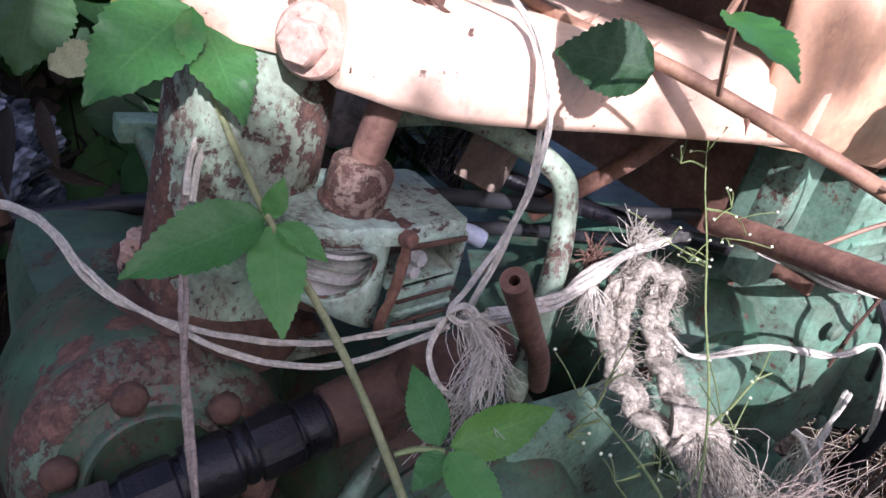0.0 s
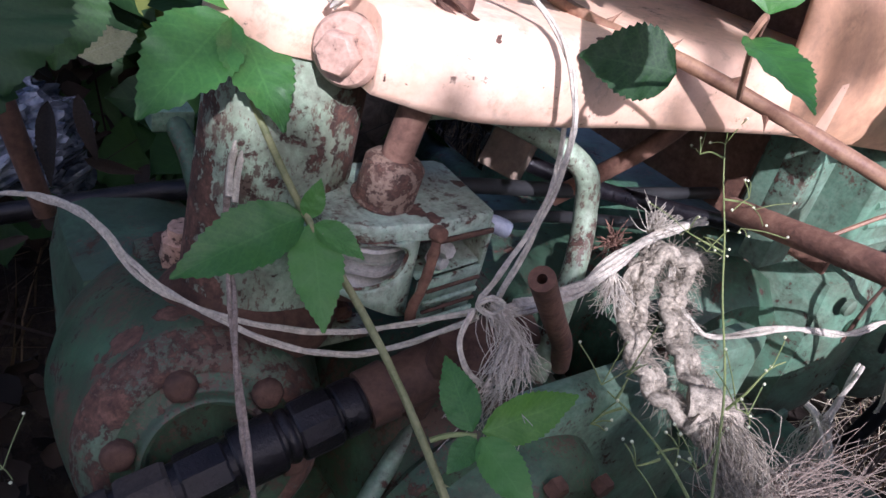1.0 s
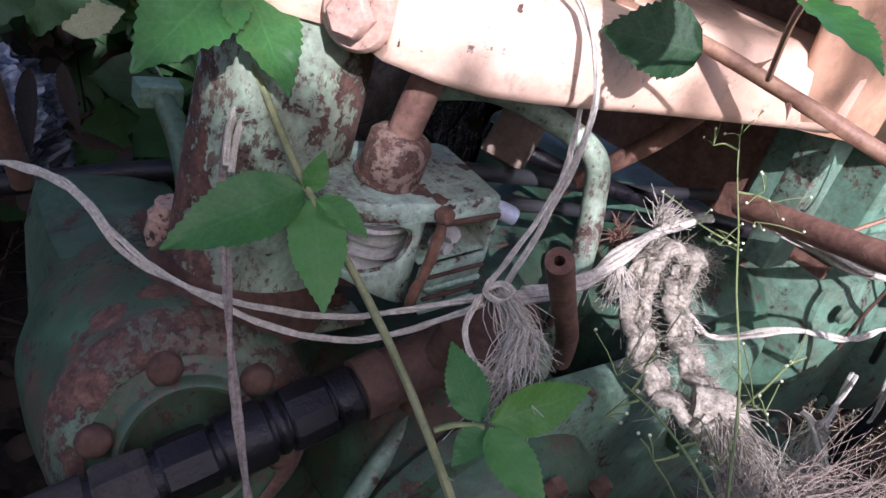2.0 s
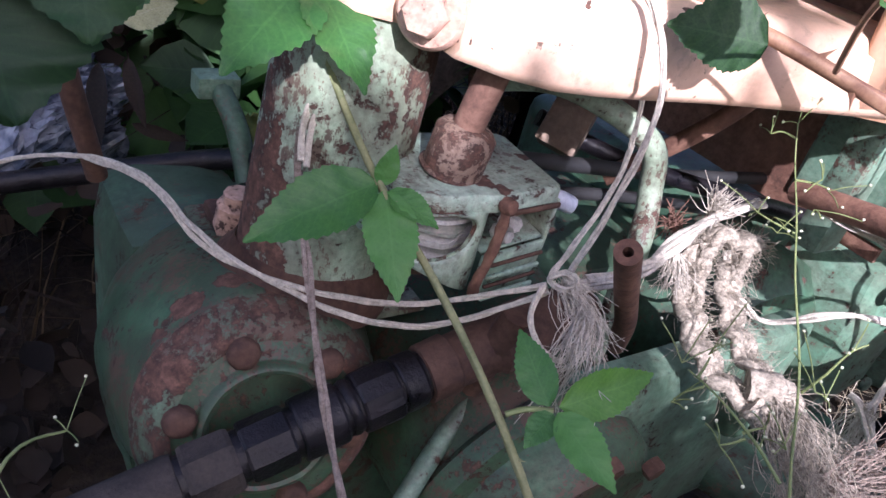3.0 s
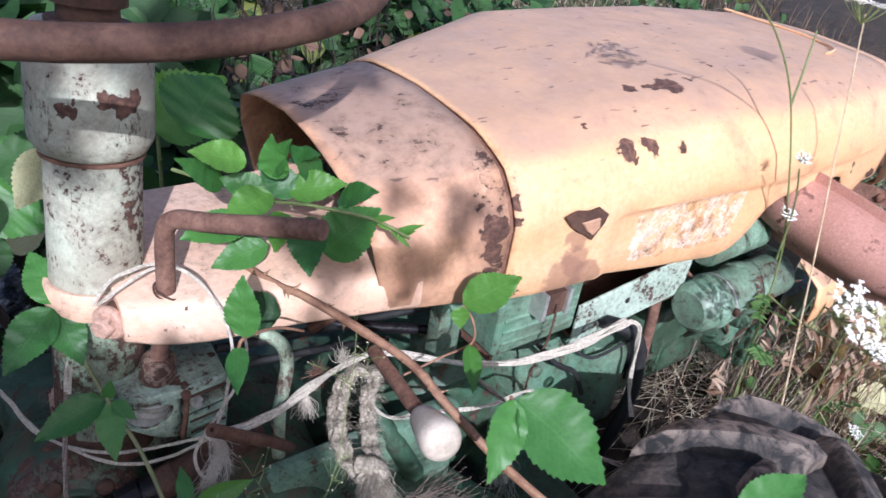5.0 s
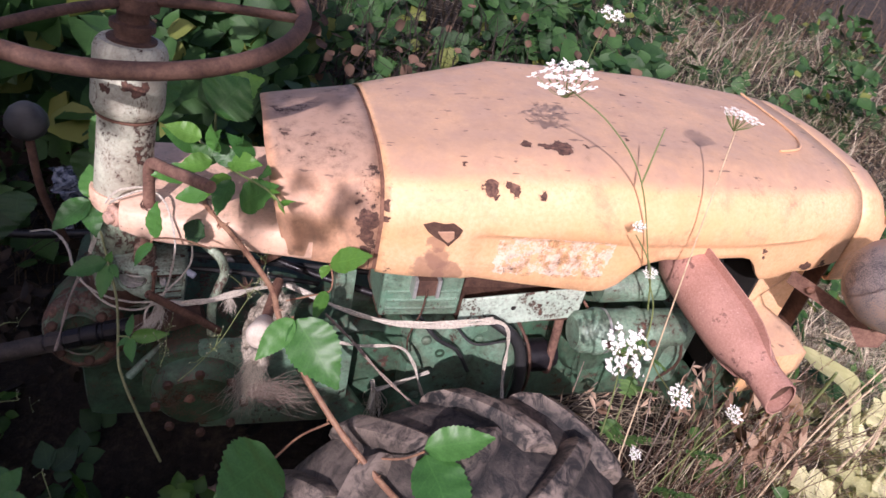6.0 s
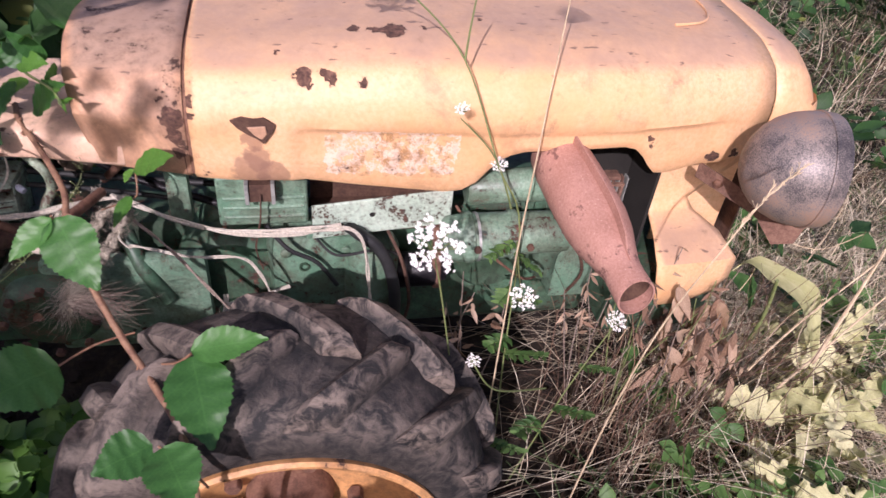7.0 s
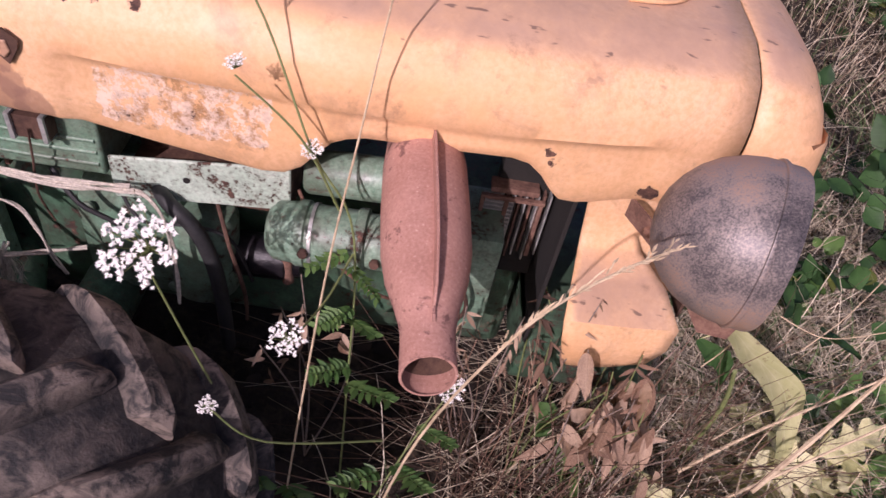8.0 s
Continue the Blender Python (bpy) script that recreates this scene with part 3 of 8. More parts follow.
def hood_section(x, inset=0.0, drop=0.0, panel=0.0, low=None):
    """One cross-section of the hood, from the near lip over the top to the far lip."""
    yn, yf, zt = interp(NEAR, x) + inset, interp(FAR, x) - inset, interp(TOP, x) - drop
    zb = interp(LOW, x) if low is None else low
    r, mid = 0.066, 0.908
    half = []
    zs = zt - r
    swage = 0.0075 * panel
    half.append((yn + 0.010 + swage, zb + 0.0015))
    half.append((yn + 0.003 + swage, zb))
    half.append((yn + swage, zb + 0.006))
    for k in (0.35, 0.7, 1.0):
        half.append((yn + swage, zb + 0.006 + (mid - 0.014 - zb - 0.006) * k))
    half.append((yn + swage * 0.8, mid - 0.007))
    half.append((yn, mid))
    half.append((yn + 0.002, (mid + zs) / 2 + 0.004))
    for k in range(9):
        # a rounded side that turns into a flat slope and meets the top in a crease
        a = math.radians(8 + 82 * k / 8)
        u, w = 1 - math.cos(a), math.sin(a)
        t = k / 8
        cu, cw = (0.30 * t / 0.5, 0.14 + 0.52 * t / 0.5) if t < 0.5 else (0.30 + 0.62 * (t - 0.5) / 0.5, 0.66 + 0.33 * (t - 0.5) / 0.5)
        half.append((yn + 0.004 + r * 1.25 * (0.35 * u + 0.65 * cu), zs + r * (0.35 * w + 0.65 * cw)))
    c = (yn + yf) / 2
    pts = [Vector((x, y, z)) for y, z in half]
    edge = half[-1][0]
    for k in (0.12, 0.3, 0.6):
        pts.append(Vector((x, edge + (c - edge) * k, half[-1][1] + 0.006 * (1 - (1 - k) ** 2))))
    top = [Vector((x, c, half[-1][1] + 0.007))]
    return pts + top + [Vector((x, 2 * c - p.y, p.z)) for p in reversed(pts)]


def loft(rows):
    bm = bmesh.new()
    grid = [[bm.verts.new(p) for p in row] for row in rows]
    for a, b in zip(grid, grid[1:]):
        for j in range(len(a) - 1):
            bm.faces.new((a[j], a[j + 1], b[j + 1], b[j]))
    return bm, grid


def build_hood():
    xs = sorted({0.318, 0.33, 0.36, 0.40, 0.43, 0.44, 0.45, 0.46, 0.5, 0.54, 0.58, 0.62, 0.648, 0.66, 0.672, 0.68, 0.69, 0.698, 0.705, 0.712, 0.72, 0.727, 0.735, 0.745, 0.755, 0.8, 0.85, 0.905, 0.915, 0.925,
                 0.934, 0.942, 0.949, 0.955, 0.961, 0.967, 0.975, 0.985, 1.0, 1.03, 1.045, 1.06, 1.075, 1.1, 1.138})
    rows = [hood_section(x, panel=max(0, min(1, (x - 0.44) / 0.02, (1.075 - x) / 0.03))) for x in xs]
    for row in rows:
        for p in row:
            p += Vector((0, 0.0022 * noise.noise((p.x * 5, 1, p.z * 6)), 0.003 * noise.noise((p.x * 4, p.y * 5, 7))))
    bm, _ = loft(rows)
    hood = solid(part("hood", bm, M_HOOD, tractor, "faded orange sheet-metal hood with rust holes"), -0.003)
    # torn catch hole in the side, with its bent tongue
    bm = bmesh.new()
    outline = [(0.369, 0.918), (0.383, 0.9235), (0.398, 0.921), (0.410, 0.9235), (0.424, 0.914), (0.421, 0.904), (0.409, 0.886), (0.401, 0.893), (0.390, 0.8985), (0.378, 0.907)]
    bm.faces.new([bm.verts.new((x, -0.0865 - 0.10 * (x - 0.40), z)) for x, z in outline][::-1])
    hole = solid(part("catch_hole", bm, M_RUSTDARK, hood, "torn rusty catch hole", smooth=False), 0.0025)
    bm = bmesh.new()
    bm.faces.new([bm.verts.new((x, -0.0885 - 0.10 * (x - 0.40), z)) for x, z in ((0.389, 0.910), (0.412, 0.9125), (0.414, 0.901), (0.407, 0.893), (0.398, 0.899))][::-1])
    bevel(solid(part("catch_tongue", bm, M_COWL, hole, smooth=False), 0.003), 0.001, 1)
    # raised rib near the nose, seam strip, nose cap
    part("pressed_rib", tube([(1.0, 0.035, 1.0005), (1.05, 0.05, 0.9995), (1.08, 0.09, 0.998), (1.088, 0.15, 0.999), (1.088, 0.28, 0.999)], 0.0022, 6), M_HOOD, hood)
    nose = []
    for x, inset, drop in ((1.142, 0.0, 0.002), (1.165, 0.002, 0.003), (1.19, 0.007, 0.009), (1.213, 0.016, 0.019), (1.230, 0.029, 0.034), (1.241, 0.047, 0.054), (1.246, 0.075, 0.078)):
        nose.append([Vector((x + 0.018 * max(0, (0.94 - p.z) / 0.1) * min(1, max(0, (x - 1.142) / 0.05)), p.y, p.z)) for p in hood_section(1.142, inset, drop, low=0.80)])
    bm, grid = loft(nose)
    solid(part("nose_cap", bm, M_HOOD, hood, "rounded orange nose cap"), -0.003)
    # grille inside the nose
    g = part("grille", box((1.205, 0.0, 0.58), (1.209, 0.32, 0.90)), M_RUSTDARK, tractor)
    for k in range(9):
        part("grille_bar", box((1.209, 0.02 + 0.034 * k, 0.59), (1.216, 0.03 + 0.034 * k, 0.89)), M_RUST, g)


def build_cowl():
    rows = []
    for k in range(9):
        t = k / 8
        row = hood_section(0.165 + 0.148 * t, inset=0.001)
        if k < 3:
            row = [Vector((p.x + (0.03 * (1 - k / 2) * max(0, (0.966 - p.z) / 0.12)), p.y, p.z)) for p in row]
        for p in row:
            p += Vector((0, 0.004 * noise.noise((p.x * 9, 1, p.z * 9)), 0.003 * noise.noise((p.x * 8, p.y * 8, 2))))
        rows.append(row)
    bm, _ = loft(rows)
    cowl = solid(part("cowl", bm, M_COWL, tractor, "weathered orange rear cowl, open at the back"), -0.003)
    strip = hood_section(0.3155, inset=0.0016, drop=0.0016)
    bm, _ = loft([[Vector((0.306, p.y, p.z)) for p in strip], [Vector((0.324, p.y, p.z)) for p in strip]])
    part("seam_strip", bm, M_RUST, cowl)
    # bulkhead, and an added near-black sheet for the dark inside the hood
    part("bulkhead", box((0.34, -0.05, 0.72), (0.345, 0.26, 0.95)), M_RUST, tractor)
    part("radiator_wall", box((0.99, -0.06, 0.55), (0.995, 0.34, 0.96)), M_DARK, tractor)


def build_plate():
    """The orange support arm round the steering column."""
    rows = []
    for k in range(13):
        x = -0.014 + 0.245 * k / 12
        yn = interp(((-0.014, 0.006), (0.0, 0.0), (0.05, -0.014), (0.114, -0.022), (0.185, -0.040), (0.24, -0.054)), x)
        zt = interp(((-0.014, 0.869), (0.1, 0.868), (0.24, 0.872)), x)
        zb = interp(((-0.014, 0.838), (0.02, 0.832), (0.1, 0.832), (0.24, 0.836)), x)
        rows.append([Vector((x, yn + 0.003, zb)), Vector((x, yn, zb + 0.004)), Vector((x, yn, zt - 0.008)), Vector((x, yn + 0.003, zt - 0.002)), Vector((x, yn + 0.009, zt)), Vector((x, 0.11, zt + 0.001)), Vector((x, 0.19, zt)), Vector((x, 0.195, zb))])
    bm, grid = loft(rows)
    bm.faces.new([v for v in grid[0]][::-1])
    plate = bevel(solid(part("support_arm", bm, M_PLATE, tractor, "sun-bleached orange support arm", m=None), -0.004), 0.001, 1)
    # near-black disc round the rod gives the hole its inner shade
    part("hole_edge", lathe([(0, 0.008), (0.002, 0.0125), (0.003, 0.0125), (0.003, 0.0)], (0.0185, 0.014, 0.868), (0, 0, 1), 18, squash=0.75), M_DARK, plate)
    # clamp ring and its bolt
    part("clamp_ring", lathe([(0, 0.0375), (0, 0.0405), (0.003, 0.042), (0.022, 0.042), (0.025, 0.0405), (0.025, 0.0375)], (-0.0215, 0.074, 0.838), (0.11, 0.06, 1), 40), M_PLATE, plate)
    axis = Vector((-0.80, -0.60, 0.05))
    b = Vector((-0.0185, 0.0223, 0.8515))
    # added dark ring: the shaded gap behind the washer put into colour
    part("spacer", lathe([(-0.012, 0), (-0.012, 0.0135), (0.004, 0.0135), (0.004, 0)], b, axis, 24), M_RUSTDARK, plate)
    b = b + axis.normalized() * 0.004
    w = part("washer", lathe([(0, 0), (0, 0.0140), (0.002, 0.0150), (0.005, 0.0150), (0.007, 0.0132), (0.007, 0)], b, axis, 28), M_FITTING, plate, "thick washer with orange paint")
    part("bolt_head", hexagon(b + axis * 0.007, axis, 0.0092, 0.0085), M_FITTING, w)


COL = Vector((0.105, 0.07, 1)).normalized()
COL0 = Vector((-0.019, 0.076, 0.862))


def build_column():
    base = COL0 - COL * 0.19
    low = part("steering_column", lathe([(0.02, 0.039), (0.05, 0.0385), (0.12, 0.038), (0.165, 0.0375)], base, COL, 48), M_COLUMNLOW, tractor, "steering column with flaking pale green paint")
    part("column_tube", lathe([(0, 0.0372), (0.005, 0.0370), (0.11, 0.0362), (0.12, 0.0362)], COL0 - COL * 0.005, COL, 48), M_COLUMN, low)
    c = COL0 + COL * 0.113
    part("column_cup", lathe([(0, 0.035), (0.001, 0.040), (0.003, 0.0412), (0.010, 0.0448), (0.014, 0.0455), (0.082, 0.0448), (0.09, 0.042), (0.095, 0.038), (0.096, 0.02)], c, COL, 48), M_COLUMN, low, "pale green bearing cup with rust patches")
    part("column_ring", lathe([(0, 0.036), (0, 0.0388), (0.003, 0.0388), (0.003, 0.036)], c - COL * 0.004, COL, 48), M_RUST, low)
    s = c + COL * 0.094
    shaft = part("steering_shaft", lathe([(0, 0.030), (0.004, 0.030), (0.005, 0.022), (0.015, 0.021), (0.016, 0.027), (0.024, 0.027), (0.026, 0.019), (0.04, 0.019), (0.042, 0.03), (0.058, 0.03), (0.062, 0.024), (0.07, 0.0)], s, COL, 24, wobble=0.03), M_RUSTDARK, tractor)
    wc = Vector((0.005, 0.085, 1.128))
    ring = [wc + Vector((0.205 * math.cos(a), 0.205 * math.sin(a), 0.01 * math.sin(a))) for a in [2 * math.pi * k / 48 for k in range(49)]]
    wheel = part("steering_wheel", tube(ring, 0.0098, 10, sub=1, round_=False), M_RUSTDARK, tractor, "bare rusty steering wheel rim")
    for k in range(3):
        a = math.radians(-8 + 120 * k)
        part("spoke", tube([s + COL * 0.05, wc + Vector((0.1 * math.cos(a), 0.1 * math.sin(a), 0.0)), wc + Vector((0.203 * math.cos(a), 0.203 * math.sin(a), 0))], 0.0062, 8), M_RUSTDARK, wheel)
    # flange at the foot
    part("column_foot", lathe([(0, 0.046), (0.012, 0.047), (0.018, 0.042), (0.026, 0.039)], base + COL * 0.014, COL, 40, wobble=0.04), M_RUSTDARK, low)


def build_crank():
    p = [(0.010, 0.023, 0.79), (0.015, 0.018, 0.83), (0.0195, 0.0135, 0.868), (0.0215, 0.0125, 0.91), (0.0225, 0.0115, 0.928), (0.025, 0.008, 0.939), (0.032, -0.001, 0.9455), (0.045, -0.022, 0.951), (0.075, -0.066, 0.965), (0.099, -0.102, 0.976)]
    rod = part("bent_rod", tube(p, 0.0077, 14, sub=5, rough=0.05), M_RUSTPALE, tractor, "bent rusty steel rod through the support arm")
    part("rod_collar", lathe([(0, 0.0165), (0.001, 0.0165), (0.002, 0.0148), (0.02, 0.0148), (0.0225, 0.0125), (0.024, 0.008), (0.026, 0.0)], (0.0095, 0.0235, 0.777), (0.09, -0.09, 1), 28, wobble=0.02), M_COLLAR, rod, "rusty collar with flaked paint")
    part("rod_wire", tube([(0.010, 0.006, 0.880), (0.022, 0.000, 0.872), (0.032, 0.010, 0.871), (0.026, 0.024, 0.873), (0.014, 0.022, 0.877), (0.011, 0.008, 0.874), (0.024, 0.0, 0.868), (0.035, 0.006, 0.869)], 0.0009, 6), M_RUSTDARK, rod)


def build_headlight():
    ax = Vector((0.95, -0.28, 0.03)).normalized()
    c = Vector((1.093, -0.196, 0.90))
    k9 = 0.885
    base = c - ax * 0.074 * k9
    shape = lambda prof: [(s * k9, r * k9) for s, r in prof]
    shell = part("headlight", lathe(shape([(0, 0), (0.0015, 0.016), (0.006, 0.031), (0.015, 0.047), (0.028, 0.062), (0.044, 0.074), (0.064, 0.0825), (0.083, 0.0862), (0.097, 0.087)]), base, ax, 56), M_LAMP, tractor, "round headlight shell, worn black paint and rust")
    part("headlight_rim", lathe(shape([(0.097, 0.087), (0.0975, 0.0892), (0.1005, 0.0896), (0.103, 0.088), (0.105, 0.087), (0.118, 0.0867), (0.123, 0.084), (0.124, 0.078)]), base, ax, 56), M_LAMP, shell)
    part("lens", lathe(shape([(0.120, 0.08), (0.128, 0.05), (0.131, 0.0)]), base, ax, 40), M_GLASS, shell)
    p0, p1 = Vector((1.05, -0.066, 0.815)), Vector((1.122, -0.188, 0.803))
    side = (p1 - p0).normalized().cross(Vector((0, 0, 1))).normalized()
    bm = bmesh.new()
    rows = []
    for t, lo, hi in ((0, -0.013, 0.012), (0.35, -0.013, 0.012), (0.75, -0.014, 0.010), (1.0, -0.024, 0.010)):
        p = p0.lerp(p1, t)
        rows.append([bm.verts.new(p + side * s + Vector((0, 0, h))) for s, h in ((0.0018, lo), (0.0018, hi), (-0.0018, hi), (-0.0018, lo))])
    for a, b in zip(rows, rows[1:]):
        for j in range(4):
            bm.faces.new((a[j], a[(j + 1) % 4], b[(j + 1) % 4], b[j]))
    bm.faces.new(rows[0][::-1])
    bm.faces.new(rows[-1])
    br = part("headlight_bracket", bm, M_RUSTPALE, shell, "flat rusty lamp bracket", smooth=False)
    part("bracket_bolt", hexagon(p0.lerp(p1, 0.28) + side * 0.002, side, 0.007, 0.006), M_RUST, br)
    bm = bmesh.new()
    q = [bm.verts.new(v) for v in ((1.098, -0.176, 0.795), (1.152, -0.206, 0.808), (1.146, -0.206, 0.775), (1.122, -0.192, 0.764))]
    bm.faces.new(q)
    solid(part("bracket_tongue", bm, M_RUSTPALE, br, smooth=False), 0.004)


def build_muffler():
    a, b = Vector((0.812, -0.035, 0.853)), Vector((0.846, -0.322, 0.802))
    ax = (b - a).normalized()
    n = (b - a).length
    outer = [(0, 0.026), (0.012, 0.03), (0.03, 0.0395), (0.06, 0.043), (0.12, 0.0445), (0.17, 0.0435), (0.2, 0.039), (0.225, 0.031), (0.243, 0.0262), (0.255, 0.0245), (n - 0.001, 0.0252), (n, 0.0250), (n, 0.0228)]
    bm = lathe(outer, a, ax, 48, wobble=0.012)
    up = (Vector((0, 0, 1)) - ax * ax.z).normalized()
    for v in bm.verts:
        s = (v.co - a).dot(ax)
        if s > n - 0.008:
            v.co -= ax * 0.28 * (v.co - a).dot(up)
    muf = part("muffler", bm, M_MUFFLER, tractor, "rusty barrel-shaped exhaust muffler")
    # bore in darker rust than the shell: its inner shade is in the colour
    part("bore", lathe([(n - 0.012, 0.0238), (n - 0.02, 0.0235), (n - 0.09, 0.021), (n - 0.09, 0)], a, ax, 36), M_RUSTDARK, muf)
    bm = bmesh.new()
    rot = basis(ax)
    side = rot.inverted() @ Vector((0.03, 0.2, 0.98))
    side = Vector((side.x, side.y, 0)).normalized()
    for sgn in (1, -1):
        rows = []
        for s, r in outer[2:10]:
            h = 0.0125 if 0.03 < s < 0.23 else 0.003
            h *= 1 + 0.25 * noise.noise((s * 60, sgn, 0))
            t = Vector((-side.y, side.x, 0)) * 0.0012
            rows.append([Vector(a) + rot @ (side * sgn * rr + t * q + Vector((0, 0, s))) for rr, q in ((r - 0.003, -1), (r + h, -1), (r + h, 1), (r - 0.003, 1))])
        g = [[bm.verts.new(p) for p in row] for row in rows]
        for x, y in zip(g, g[1:]):
            for j in range(3):
                bm.faces.new((x[j], x[j + 1], y[j + 1], y[j]))
    part("weld_seam", bm, M_MUFFLER, muf, smooth=False)
    part("exhaust_elbow", tube([(0.815, 0.06, 0.80), (0.812, 0.03, 0.845), (0.812, -0.03, 0.853)], 0.024, 16), M_RUSTDARK, muf)


def build_wheel():
    c = Vector((0.42, -0.332, 0.505))
    prof = [(-0.090, 0.175), (-0.097, 0.195), (-0.100, 0.212), (-0.096, 0.236), (-0.085, 0.252), (-0.06, 0.260), (0, 0.264), (0.06, 0.260), (0.085, 0.252), (0.096, 0.236), (0.100, 0.212), (0.098, 0.195), (0.093, 0.175), (0.07, 0.17)]
    tyre = part("tyre", lathe(prof, c, (0, -1, 0), 72), M_TYRE, tractor, "weathered tractor tyre with chevron lugs")
    # chevron lugs, alternating sides
    count = 12
    lugm = bmesh.new()
    rows = []
    for k in range(9):
        t = k / 8
        s = -0.012 + 0.108 * t
        ang = -0.40 * t ** 1.2
        rr = interp([(p[0], p[1]) for p in prof[6:10]], max(0.0, min(s, 0.0959)))
        top = 0.289 - 0.018 * t * t - (0.012 if k == 8 else 0) - (0.008 if k == 0 else 0)
        w = 0.044 + 0.012 * t
        pts = []
        for da, r in ((-w * 0.72, rr - 0.012), (-w * 0.5, top - 0.008), (-w * 0.30, top), (w * 0.30, top - 0.001), (w * 0.5, top - 0.009), (w * 0.74, rr - 0.012)):
            a = ang + da / 0.29
            pts.append(Vector((r * math.sin(a), -s, r * math.cos(a))))
        rows.append([lugm.verts.new(p) for p in pts])
    for a, b in zip(rows, rows[1:]):
        for j in range(5):
            lugm.faces.new((a[j], b[j], b[j + 1], a[j + 1]))
    lugm.faces.new(rows[0])
    lugm.faces.new(rows[-1][::-1])
    me = bpy.data.meshes.new("lug")
    lugm.to_mesh(me)
    lugm.free()
    me.shade_smooth()
    me.set_sharp_from_angle(angle=radians(40))
    me.materials.append(M_TYRE)
    for side in (1, -1):
        for k in range(count):
            ob = new("lug", me)
            ob.parent = tyre
            ob.matrix_parent_inverse = tyre.matrix_basis.inverted()
            a = 2 * math.pi * (k + (0.5 if side < 0 else 0)) / count
            ob.matrix_basis = Matrix.Translation(c) @ Matrix.Rotation(a, 4, "Y") @ Matrix.Diagonal((1, side, 1, 1))
    rim = part("wheel_rim", lathe([(0.086, 0.185), (0.096, 0.193), (0.104, 0.195), (0.108, 0.191), (0.107, 0.186), (0.096, 0.180), (0.083, 0.172), (0.07, 0.168), (0.04, 0.160), (0.03, 0.14), (0.015, 0.06), (0.0, 0.05), (0.0, 0.0)], c, (0, -1, 0), 64), M_RIM, tractor, "orange painted steel wheel rim")
    part("hub", lathe([(0.0, 0.06), (0.04, 0.055), (0.06, 0.045), (0.065, 0.0)], c, (0, -1, 0), 32), M_RUST, rim)
    for k in range(5):
        a = 2 * math.pi * k / 5
        part("wheel_nut", hexagon(c + Vector((0.085 * math.cos(a), -0.024, 0.085 * math.sin(a))), (0, -1, 0), 0.011, 0.014), M_RUST, rim)
    # the wheel on the other side and the axle between
    far = part("far_tyre", lathe(prof, c + Vector((0, 0.86, 0)), (0, -1, 0), 48), M_TYRE, tractor)
    part("axle", tube([(0.42, -0.28, 0.505), (0.42, 0.56, 0.505)], 0.04, 16), M_GREENDARK, tractor)


def lamp_material():
    m = Nodes("worn black lamp paint")
    p = m.place()
    worn = m.math("ADD", m.math("MULTIPLY", m.noise(p, 10, 6, 0.65), 0.6), m.math("MULTIPLY", m.noise(p, 520, 5, 0.75), 0.4))
    base = m.ramp(worn, (0.37, (0.030, 0.029, 0.033)), (0.44, (0.11, 0.097, 0.095)), (0.505, (0.27, 0.225, 0.20)), (0.58, (0.38, 0.25, 0.18)))
    return m.done(base, m.ramp(worn, (0.4, 0.40), (0.6, 0.62)), m.bump(worn, 0.3, 0.001), 0.25)


M_LAMP = lamp_material()


def glass_material():
    m = Nodes("dusty lamp glass")
    m.bsdf.inputs["Transmission Weight"].default_value = 0.7
    return m.done((0.75, 0.76, 0.74), 0.2)


M_GLASS = glass_material()

build_hood()
build_cowl()
build_plate()
build_column()
build_crank()
build_headlight()
build_muffler()
build_wheel()


